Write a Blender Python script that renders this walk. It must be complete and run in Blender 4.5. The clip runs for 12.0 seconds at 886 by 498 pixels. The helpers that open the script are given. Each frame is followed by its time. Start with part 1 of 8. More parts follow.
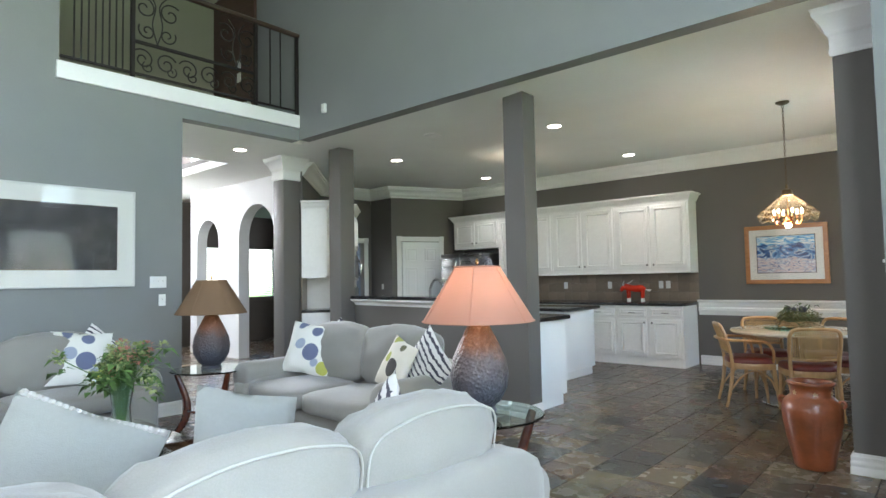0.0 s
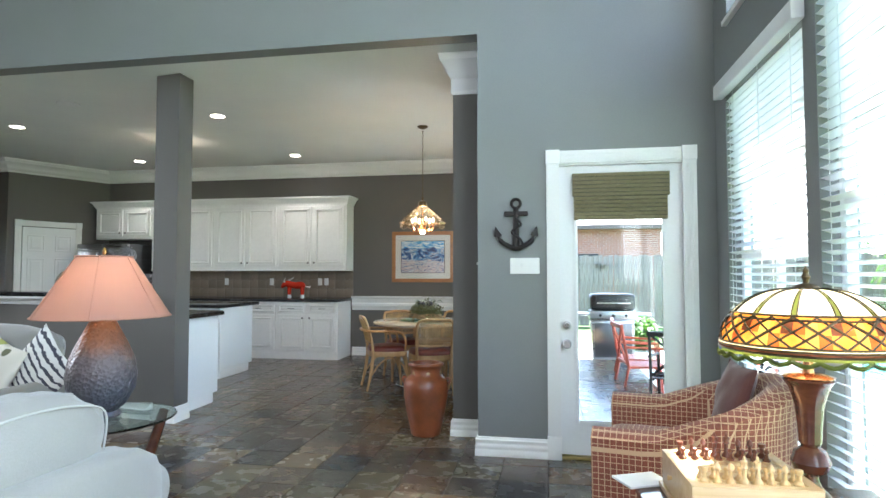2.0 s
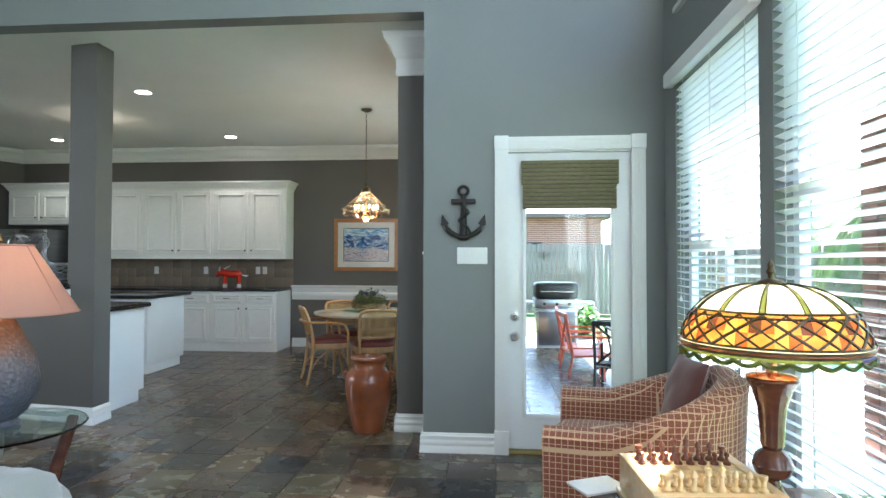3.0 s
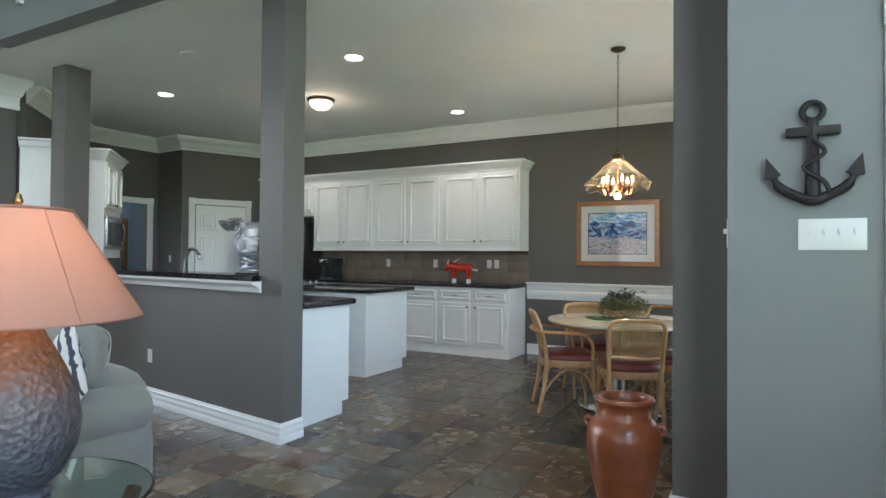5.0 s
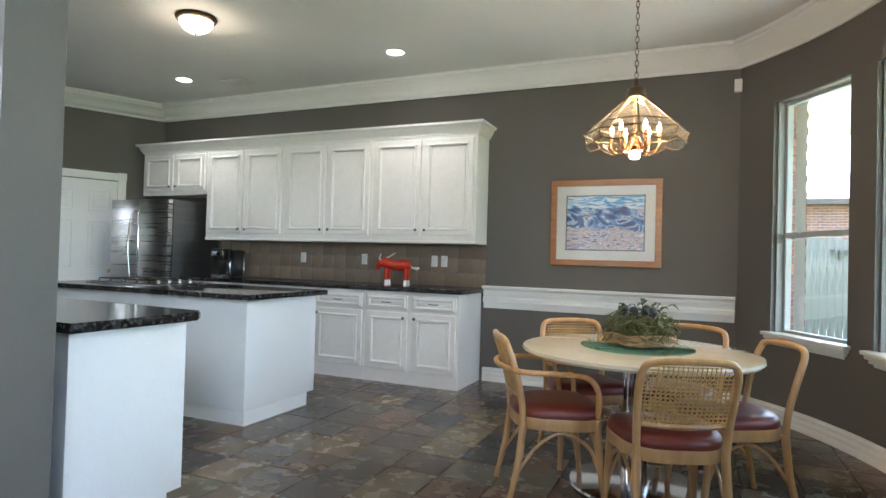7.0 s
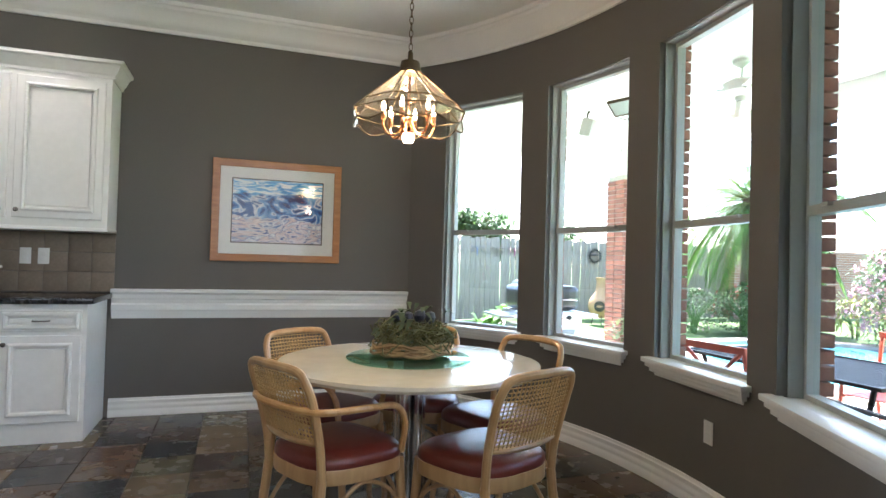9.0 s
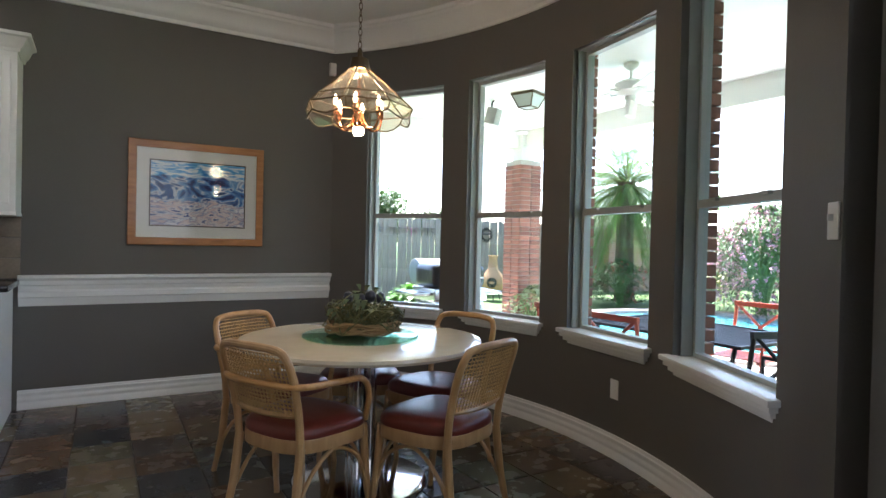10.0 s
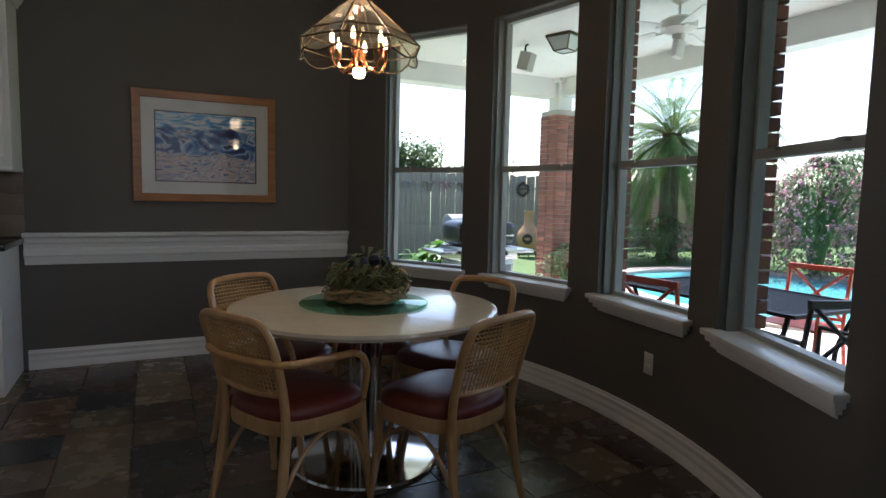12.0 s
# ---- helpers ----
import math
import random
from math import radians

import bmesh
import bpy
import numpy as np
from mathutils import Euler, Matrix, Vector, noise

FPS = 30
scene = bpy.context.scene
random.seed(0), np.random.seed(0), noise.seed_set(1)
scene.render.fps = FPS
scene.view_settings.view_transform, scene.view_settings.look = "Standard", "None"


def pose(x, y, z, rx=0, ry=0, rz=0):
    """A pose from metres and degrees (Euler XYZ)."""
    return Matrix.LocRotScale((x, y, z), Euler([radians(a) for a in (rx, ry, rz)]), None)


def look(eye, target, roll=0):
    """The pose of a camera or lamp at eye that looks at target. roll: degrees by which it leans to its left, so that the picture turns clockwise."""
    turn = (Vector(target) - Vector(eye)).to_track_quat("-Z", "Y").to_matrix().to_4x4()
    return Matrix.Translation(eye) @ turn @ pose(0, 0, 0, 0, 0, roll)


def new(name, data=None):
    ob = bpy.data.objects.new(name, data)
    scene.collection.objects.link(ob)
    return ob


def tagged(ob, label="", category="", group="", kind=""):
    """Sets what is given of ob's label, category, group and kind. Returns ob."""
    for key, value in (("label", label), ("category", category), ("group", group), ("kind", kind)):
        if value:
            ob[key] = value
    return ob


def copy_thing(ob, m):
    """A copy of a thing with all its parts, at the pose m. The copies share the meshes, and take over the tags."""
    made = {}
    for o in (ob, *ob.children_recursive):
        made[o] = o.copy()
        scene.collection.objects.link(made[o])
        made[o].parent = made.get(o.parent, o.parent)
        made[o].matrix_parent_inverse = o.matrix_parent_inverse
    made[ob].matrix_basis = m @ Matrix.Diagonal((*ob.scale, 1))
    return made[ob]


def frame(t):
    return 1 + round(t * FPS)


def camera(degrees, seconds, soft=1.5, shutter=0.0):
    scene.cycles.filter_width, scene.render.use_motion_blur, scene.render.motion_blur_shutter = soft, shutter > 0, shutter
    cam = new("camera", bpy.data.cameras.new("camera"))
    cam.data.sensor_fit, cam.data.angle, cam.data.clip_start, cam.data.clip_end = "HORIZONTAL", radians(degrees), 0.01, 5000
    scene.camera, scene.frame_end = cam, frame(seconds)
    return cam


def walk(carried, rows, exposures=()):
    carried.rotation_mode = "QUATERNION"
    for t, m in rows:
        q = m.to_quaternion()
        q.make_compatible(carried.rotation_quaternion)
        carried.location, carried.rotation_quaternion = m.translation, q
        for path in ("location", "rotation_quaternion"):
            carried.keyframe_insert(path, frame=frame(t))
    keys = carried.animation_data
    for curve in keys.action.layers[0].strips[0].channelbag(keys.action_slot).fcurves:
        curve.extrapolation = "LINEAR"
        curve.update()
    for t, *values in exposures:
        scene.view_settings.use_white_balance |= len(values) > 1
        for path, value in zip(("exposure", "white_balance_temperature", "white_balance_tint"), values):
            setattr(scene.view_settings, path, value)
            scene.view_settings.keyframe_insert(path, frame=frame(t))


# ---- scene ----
cam = camera(74.1, 12.0)
PATH = [
    (0, (1.937, 0.706, 1.308), (0.614, 2.203, 1.413), -1.1),
    (0.5, (2.004, 0.736, 1.284), (0.887, 2.392, 1.383), -0.4),
    (1, (2.057, 0.699, 1.304), (1.167, 2.488, 1.392), -0.5),
    (1.5, (2.095, 0.68, 1.294), (1.459, 2.574, 1.382), -0.2),
    (2, (2.119, 0.671, 1.288), (1.762, 2.637, 1.375), 0.0),
    (2.5, (2.123, 0.682, 1.284), (1.93, 2.671, 1.356), 0.1),
    (3, (2.086, 0.854, 1.307), (1.917, 2.846, 1.351), 0.1),
    (3.5, (2.029, 1.055, 1.336), (1.623, 3.013, 1.359), -0.5),
    (5.5, (1.58, 2.903, 1.24), (0.587, 4.639, 1.271), 0.9),
    (6, (1.399, 3.373, 1.24), (0.407, 5.109, 1.269), 1.0),
    (6.5, (1.175, 3.796, 1.219), (0.207, 5.546, 1.246), 1.2),
    (7, (0.959, 4.174, 1.195), (0.158, 6.006, 1.229), 1.6),
    (7.5, (0.734, 4.491, 1.199), (0.289, 6.441, 1.243), 1.8),
    (9.5, (-0.353, 4.836, 1.223), (0.531, 6.629, 1.243), 1.5),
    (10, (-0.515, 4.712, 1.239), (0.494, 6.438, 1.215), 1.3),
    (10.5, (-0.633, 4.598, 1.238), (0.406, 6.303, 1.123), 1.3),
    (11, (-0.597, 4.625, 1.242), (0.442, 6.326, 1.081), 1.3),
    (11.5, (-0.479, 4.757, 1.263), (0.532, 6.474, 1.088), 1.2),
    (12, (-0.236, 4.939, 1.254), (0.655, 6.721, 1.073), 1.3),
]
EXPO = [(0, 3.6, 6200, 13), (1.5, 3.6, 6100, 13), (2.5, 3.45, 5950, 10), (3.5, 3.2, 5900, 9), (5.5, 3.5, 6000, 12), (7.7, 3.75, 6100, 14), (9.5, 3.2, 6050, 16), (10.5, 2.35, 6100, 18), (12, 1.6, 6150, 19)]
walk(cam, [(t, look(eye, target, roll)) for t, eye, target, roll in PATH], EXPO)


# ---- world, sun, large lights ----
world = bpy.data.worlds.new("world")
scene.world = world
world.use_nodes = True
_wn = world.node_tree.nodes
_sky = _wn.new("ShaderNodeTexSky")
_sky.sky_type = "NISHITA"
_sky.sun_disc = False
_sky.sun_elevation = radians(62)
_sky.sun_rotation = radians(25)
_sky.air_density, _sky.dust_density = 1.0, 1.5
_bg = _wn["Background"]
_bg.inputs["Strength"].default_value = 0.15
world.node_tree.links.new(_sky.outputs[0], _bg.inputs["Color"])
_sd = bpy.data.lights.new("sun", "SUN")
_sd.energy, _sd.angle, _sd.color = 5.0, radians(0.6), (1.0, 0.95, 0.87)
_s = new("sun", _sd)
_el, _az = radians(62), radians(25)
_s.matrix_world = look((math.sin(_az) * math.cos(_el) * 50, math.cos(_az) * math.cos(_el) * 50, math.sin(_el) * 50), (0, 0, 0))


def area(name, at, to, w, h, power, color=(1, 1, 1)):
    d = bpy.data.lights.new(name, "AREA")
    d.shape, d.size, d.size_y, d.energy, d.color = "RECTANGLE", w, h, power, color
    o = new(name, d)
    o.matrix_world = look(at, to)
    return o


def bulb(name, at, power, color, r=0.03):
    d = bpy.data.lights.new(name, "POINT")
    d.energy, d.color, d.shadow_soft_size = power, color, r
    o = new(name, d)
    o.location = at
    return o


SKYBLUE = (0.92, 0.97, 1.0)
# lamps standing in for daylight at the tall, unseen living-room windows beside the camera
area("window_daylight", (3.30, 0.7, 1.5), (0, 0.7, 1.2), 2.6, 2.0, 5.6, SKYBLUE)
area("window_daylight", (3.30, 0.6, 3.9), (0, 0.6, 3.0), 3.2, 1.7, 14.5, SKYBLUE)
# unseen fill added behind the camera; the wall there has no window
area("window_daylight", (-0.5, -3.9, 2.6), (-0.5, 0, 2.4), 4.5, 3.0, 14, SKYBLUE)

# ---- materials ----


def ramp(nt, fac, stops):
    r = nt.nodes.new("ShaderNodeValToRGB")
    while len(r.color_ramp.elements) < len(stops):
        r.color_ramp.elements.new(0.5)
    for e, (p, c) in zip(r.color_ramp.elements, stops):
        e.position, e.color = p, (*c, 1) if len(c) == 3 else c
    nt.links.new(fac, r.inputs[0])
    return r.outputs[0]


def scaled(c, k):
    return tuple(min(1, v * k) for v in c)


def mat(name, color, rough=0.5, metal=0.0, big=0.06, small=0.05, s_big=1.5, s_small=60.0, bump=0.05, bump_scale=None,
        coat=0.0, sheen=0.0, rand=0.0, spec=None, trans=0.0, emit=None, stretch=(1, 1, 1), subsurface=0.0):
    m = bpy.data.materials.new(name)
    m.use_nodes = True
    nt = m.node_tree
    b = nt.nodes["Principled BSDF"]
    tc = nt.nodes.new("ShaderNodeTexCoord")
    mp = nt.nodes.new("ShaderNodeMapping")
    mp.inputs["Scale"].default_value = stretch
    nt.links.new(tc.outputs["Object"], mp.inputs[0])
    n1 = nt.nodes.new("ShaderNodeTexNoise")
    n1.inputs["Scale"].default_value, n1.inputs["Detail"].default_value = s_big, 5
    n2 = nt.nodes.new("ShaderNodeTexNoise")
    n2.inputs["Scale"].default_value, n2.inputs["Detail"].default_value = s_small, 4
    for n in (n1, n2):
        nt.links.new(mp.outputs[0], n.inputs["Vector"])
    c1 = ramp(nt, n1.outputs["Fac"], [(0.3, scaled(color, 1 - big)), (0.7, scaled(color, 1 + big))])
    c2 = ramp(nt, n2.outputs["Fac"], [(0.3, (1 - small,) * 3), (0.7, (1, 1, 1))])
    mx = nt.nodes.new("ShaderNodeMix")
    mx.data_type, mx.blend_type = "RGBA", "MULTIPLY"
    mx.inputs["Factor"].default_value = 1
    nt.links.new(c1, mx.inputs["A"])
    nt.links.new(c2, mx.inputs["B"])
    col = mx.outputs["Result"]
    if rand:
        oi = nt.nodes.new("ShaderNodeObjectInfo")
        rr = ramp(nt, oi.outputs["Random"], [(0, (1 - rand,) * 3), (1, (1 + rand,) * 3)])
        m2 = nt.nodes.new("ShaderNodeMix")
        m2.data_type, m2.blend_type = "RGBA", "MULTIPLY"
        m2.inputs["Factor"].default_value = 1
        nt.links.new(col, m2.inputs["A"])
        nt.links.new(rr, m2.inputs["B"])
        col = m2.outputs["Result"]
    nt.links.new(col, b.inputs["Base Color"])
    b.inputs["Metallic"].default_value = metal
    rg = nt.nodes.new("ShaderNodeMapRange")
    rg.inputs["To Min"].default_value, rg.inputs["To Max"].default_value = max(0.02, rough * 0.85), min(1, rough * 1.15)
    nt.links.new(n1.outputs["Fac"], rg.inputs["Value"])
    nt.links.new(rg.outputs[0], b.inputs["Roughness"])
    b.inputs["Coat Weight"].default_value = coat
    b.inputs["Sheen Weight"].default_value = sheen
    b.inputs["Transmission Weight"].default_value = trans
    if subsurface:
        b.inputs["Subsurface Weight"].default_value = subsurface
    if spec is not None:
        b.inputs["Specular IOR Level"].default_value = spec
    if emit:
        b.inputs["Emission Color"].default_value = (*emit[0], 1)
        b.inputs["Emission Strength"].default_value = emit[1]
    if bump:
        bp = nt.nodes.new("ShaderNodeBump")
        bp.inputs["Strength"].default_value = bump
        bp.inputs["Distance"].default_value = 0.01
        if bump_scale:
            n3 = nt.nodes.new("ShaderNodeTexNoise")
            n3.inputs["Scale"].default_value, n3.inputs["Detail"].default_value = bump_scale, 4
            nt.links.new(mp.outputs[0], n3.inputs["Vector"])
            nt.links.new(n3.outputs["Fac"], bp.inputs["Height"])
        else:
            nt.links.new(n2.outputs["Fac"], bp.inputs["Height"])
        nt.links.new(bp.outputs[0], b.inputs["Normal"])
    return m


def wood(name, dark, light, rough=0.4, scale=6.0, axis=(1, 8, 8), coat=0.2):
    m = bpy.data.materials.new(name)
    m.use_nodes = True
    nt = m.node_tree
    b = nt.nodes["Principled BSDF"]
    tc = nt.nodes.new("ShaderNodeTexCoord")
    mp = nt.nodes.new("ShaderNodeMapping")
    mp.inputs["Scale"].default_value = axis
    nt.links.new(tc.outputs["Object"], mp.inputs[0])
    n = nt.nodes.new("ShaderNodeTexNoise")
    n.inputs["Scale"].default_value, n.inputs["Detail"].default_value, n.inputs["Distortion"].default_value = scale, 6, 0.6
    nt.links.new(mp.outputs[0], n.inputs["Vector"])
    nt.links.new(ramp(nt, n.outputs["Fac"], [(0.3, dark), (0.7, light)]), b.inputs["Base Color"])
    b.inputs["Roughness"].default_value, b.inputs["Coat Weight"].default_value = rough, coat
    bp = nt.nodes.new("ShaderNodeBump")
    bp.inputs["Strength"].default_value, bp.inputs["Distance"].default_value = 0.08, 0.005
    nt.links.new(n.outputs["Fac"], bp.inputs["Height"])
    nt.links.new(bp.outputs[0], b.inputs["Normal"])
    return m


def glass(name, color=(1, 1, 1), rough=0.0, ior=1.45):
    m = bpy.data.materials.new(name)
    m.use_nodes = True
    b = m.node_tree.nodes["Principled BSDF"]
    b.inputs["Base Color"].default_value = (*color, 1)
    b.inputs["Transmission Weight"].default_value = 1
    b.inputs["Roughness"].default_value, b.inputs["IOR"].default_value = rough, ior
    return m


def pane_glass(name, color=(0.97, 1, 0.99), gloss=0.035):
    """Thin window glass: mostly clear, with a weak reflection."""
    m = bpy.data.materials.new(name)
    m.use_nodes = True
    nt = m.node_tree
    nt.nodes.remove(nt.nodes["Principled BSDF"])
    tr = nt.nodes.new("ShaderNodeBsdfTransparent")
    tr.inputs[0].default_value = (*color, 1)
    gl = nt.nodes.new("ShaderNodeBsdfGlossy")
    gl.inputs["Roughness"].default_value = 0.0
    lw = nt.nodes.new("ShaderNodeLayerWeight")
    lw.inputs[0].default_value = 0.5
    pw = nt.nodes.new("ShaderNodeMath")
    pw.operation = "POWER"
    pw.inputs[1].default_value = 4.5
    nt.links.new(lw.outputs["Facing"], pw.inputs[0])
    ma = nt.nodes.new("ShaderNodeMath")
    ma.operation = "MULTIPLY_ADD"
    ma.inputs[1].default_value, ma.inputs[2].default_value = 0.6, gloss
    nt.links.new(pw.outputs[0], ma.inputs[0])
    mx = nt.nodes.new("ShaderNodeMixShader")
    nt.links.new(ma.outputs[0], mx.inputs[0])
    nt.links.new(tr.outputs[0], mx.inputs[1])
    nt.links.new(gl.outputs[0], mx.inputs[2])
    nt.links.new(mx.outputs[0], nt.nodes["Material Output"].inputs[0])
    return m


def glow(name, color, strength):
    return mat(name, color, 0.5, emit=(color, strength), bump=0)


def slate_material():
    """Slate: each tile takes a tone of its own between grey-blue, rust and olive, with cloudy veins and cleft relief."""
    m = bpy.data.materials.new("slate")
    m.use_nodes = True
    nt = m.node_tree
    b = nt.nodes["Principled BSDF"]
    oi = nt.nodes.new("ShaderNodeObjectInfo")
    geo = nt.nodes.new("ShaderNodeNewGeometry")
    add = nt.nodes.new("ShaderNodeMath")
    add.operation = "ADD"
    nt.links.new(oi.outputs["Random"], add.inputs[0])
    nt.links.new(geo.outputs["Random Per Island"], add.inputs[1])
    fr = nt.nodes.new("ShaderNodeMath")
    fr.operation = "FRACT"
    nt.links.new(add.outputs[0], fr.inputs[0])
    base = ramp(nt, fr.outputs[0], [(0.0, (0.020, 0.025, 0.031)), (0.16, (0.135, 0.086, 0.052)), (0.32, (0.050, 0.050, 0.040)), (0.48, (0.210, 0.155, 0.090)),
                                    (0.6, (0.016, 0.020, 0.026)), (0.74, (0.110, 0.055, 0.032)), (0.88, (0.150, 0.132, 0.082)), (1.0, (0.036, 0.037, 0.034))])
    pos = nt.nodes.new("ShaderNodeVectorMath")
    pos.operation = "MULTIPLY_ADD"
    nt.links.new(geo.outputs["Position"], pos.inputs[0])
    pos.inputs[1].default_value = (1, 1, 1)
    cmb = nt.nodes.new("ShaderNodeCombineXYZ")
    mul = nt.nodes.new("ShaderNodeMath")
    mul.operation = "MULTIPLY"
    mul.inputs[1].default_value = 37
    nt.links.new(fr.outputs[0], mul.inputs[0])
    nt.links.new(mul.outputs[0], cmb.inputs[0])
    nt.links.new(mul.outputs[0], cmb.inputs[2])
    nt.links.new(cmb.outputs[0], pos.inputs[2])
    n1 = nt.nodes.new("ShaderNodeTexNoise")
    n1.inputs["Scale"].default_value, n1.inputs["Detail"].default_value, n1.inputs["Distortion"].default_value = 1.6, 5, 0.6
    n2 = nt.nodes.new("ShaderNodeTexNoise")
    n2.inputs["Scale"].default_value, n2.inputs["Detail"].default_value = 9, 5
    for n in (n1, n2):
        nt.links.new(pos.outputs[0], n.inputs["Vector"])
    alt = ramp(nt, n1.outputs["Fac"], [(0.32, (0.018, 0.023, 0.028)), (0.46, (0.080, 0.064, 0.044)), (0.60, (0.110, 0.076, 0.044)), (0.78, (0.040, 0.040, 0.036))])
    fac = ramp(nt, n1.outputs["Fac"], [(0.36, (0.0,) * 3), (0.64, (0.24,) * 3)])
    mx = nt.nodes.new("ShaderNodeMix")
    mx.data_type = "RGBA"
    nt.links.new(fac, mx.inputs["Factor"])
    nt.links.new(base, mx.inputs["A"])
    nt.links.new(alt, mx.inputs["B"])
    sp = ramp(nt, n2.outputs["Fac"], [(0.3, (0.80,) * 3), (0.7, (1.05,) * 3)])
    m2 = nt.nodes.new("ShaderNodeMix")
    m2.data_type, m2.blend_type = "RGBA", "MULTIPLY"
    m2.inputs["Factor"].default_value = 1
    nt.links.new(mx.outputs["Result"], m2.inputs["A"])
    nt.links.new(sp, m2.inputs["B"])
    nt.links.new(m2.outputs["Result"], b.inputs["Base Color"])
    rg = nt.nodes.new("ShaderNodeMapRange")
    rg.inputs["To Min"].default_value, rg.inputs["To Max"].default_value = 0.16, 0.36
    nt.links.new(n2.outputs["Fac"], rg.inputs["Value"])
    nt.links.new(rg.outputs[0], b.inputs["Roughness"])
    bp = nt.nodes.new("ShaderNodeBump")
    bp.inputs["Strength"].default_value, bp.inputs["Distance"].default_value = 0.2, 0.008
    nt.links.new(n1.outputs["Fac"], bp.inputs["Height"])
    nt.links.new(bp.outputs[0], b.inputs["Normal"])
    return m


def granite_material():
    m = bpy.data.materials.new("black_granite")
    m.use_nodes = True
    nt = m.node_tree
    b = nt.nodes["Principled BSDF"]
    tc = nt.nodes.new("ShaderNodeTexCoord")
    v = nt.nodes.new("ShaderNodeTexVoronoi")
    v.inputs["Scale"].default_value = 110
    nt.links.new(tc.outputs["Object"], v.inputs["Vector"])
    n = nt.nodes.new("ShaderNodeTexNoise")
    n.inputs["Scale"].default_value, n.inputs["Detail"].default_value = 45, 6
    nt.links.new(tc.outputs["Object"], n.inputs["Vector"])
    c = ramp(nt, n.outputs["Fac"], [(0.35, (0.006, 0.007, 0.008)), (0.55, (0.016, 0.017, 0.018)), (0.62, (0.10, 0.10, 0.10)), (0.72, (0.02, 0.022, 0.022))])
    d = ramp(nt, v.outputs["Distance"], [(0.0, (1.6,) * 3), (0.4, (0.8,) * 3)])
    mx = nt.nodes.new("ShaderNodeMix")
    mx.data_type, mx.blend_type = "RGBA", "MULTIPLY"
    mx.inputs["Factor"].default_value = 1
    nt.links.new(c, mx.inputs["A"])
    nt.links.new(d, mx.inputs["B"])
    nt.links.new(mx.outputs["Result"], b.inputs["Base Color"])
    b.inputs["Roughness"].default_value = 0.12
    return m


WALL = mat("taupe_wall_paint", (0.122, 0.112, 0.100), 0.55, big=0.04, small=0.05, s_small=90, bump=0.12, bump_scale=140)
WALL_L = mat("grey_wall_paint", (0.205, 0.213, 0.208), 0.5, big=0.04, small=0.05, s_small=90, bump=0.12, bump_scale=140)
CEIL = mat("ceiling_paint", (0.80, 0.81, 0.78), 0.7, big=0.03, small=0.04, bump=0.15, bump_scale=90)
TRIM = mat("white_trim_paint", (0.80, 0.80, 0.78), 0.35, big=0.03, small=0.03, bump=0.03)
CAB = mat("white_cabinet_paint", (0.78, 0.77, 0.74), 0.38, big=0.04, small=0.05, s_small=25, bump=0.04)
PANEL = mat("white_panel_paint", (0.78, 0.80, 0.80), 0.4, big=0.03, small=0.03, bump=0.03)
SLATE = slate_material()
GROUT = mat("dark_grout", (0.085, 0.072, 0.058), 0.6, bump=0.3)
GRANITE = granite_material()
STEEL = mat("stainless_steel", (0.45, 0.45, 0.45), 0.28, 1.0, big=0.05, small=0.08, stretch=(1, 1, 30), bump=0.02)
STEEL_D = mat("dark_stainless", (0.16, 0.16, 0.165), 0.3, 0.9, big=0.08, small=0.08, stretch=(1, 1, 20), bump=0.02)
CHROME = mat("chrome", (0.75, 0.75, 0.76), 0.08, 1.0, big=0.02, small=0.02, bump=0)
BLACK = mat("black_plastic", (0.015, 0.015, 0.016), 0.3, bump=0.02)
IRON = mat("dark_iron", (0.022, 0.018, 0.016), 0.5, 0.4, bump=0.2)
BRONZE = mat("aged_bronze", (0.12, 0.085, 0.045), 0.4, 0.8, bump=0.1)
BRASS = mat("brass", (0.55, 0.32, 0.12), 0.25, 1.0, bump=0.03)
COPPER = mat("polished_copper", (0.72, 0.33, 0.16), 0.18, 1.0, bump=0.02)
OAK = wood("honey_oak", (0.42, 0.20, 0.06), (0.58, 0.32, 0.12), 0.35)
BENT = wood("beech_bentwood", (0.40, 0.22, 0.085), (0.55, 0.33, 0.15), 0.32, 5, (4, 4, 1))
MAHOG = wood("dark_mahogany", (0.055, 0.014, 0.008), (0.11, 0.032, 0.016), 0.25, 5, (1, 6, 6), 0.4)
MAPLE = wood("maple", (0.62, 0.40, 0.19), (0.74, 0.53, 0.30), 0.35, 4, (1, 10, 10))
DARKWOOD = wood("dark_brown_wood", (0.03, 0.018, 0.012), (0.06, 0.036, 0.022), 0.35)
WINGLASS = pane_glass("window_glass")

# ---- mesh helpers ----


def B():
    return bmesh.new()


def bx(bm, x0, x1, y0, y1, z0, z1, m=None, bevel=0.0):
    vs = [bm.verts.new(p) for p in ((x0, y0, z0), (x1, y0, z0), (x1, y1, z0), (x0, y1, z0), (x0, y0, z1), (x1, y0, z1), (x1, y1, z1), (x0, y1, z1))]
    fs = [bm.faces.new([vs[i] for i in f]) for f in ((3, 2, 1, 0), (4, 5, 6, 7), (0, 1, 5, 4), (1, 2, 6, 5), (2, 3, 7, 6), (3, 0, 4, 7))]
    if bevel:
        es = list({e for f in fs for e in f.edges})
        r = bmesh.ops.bevel(bm, geom=es, offset=bevel, segments=2, affect="EDGES", profile=0.6)
        vs = list({v for f in r["faces"] for v in f.verts} | {v for v in vs if v.is_valid})
    if m is not None:
        bmesh.ops.transform(bm, matrix=m, verts=[v for v in vs if v.is_valid])
    return bm


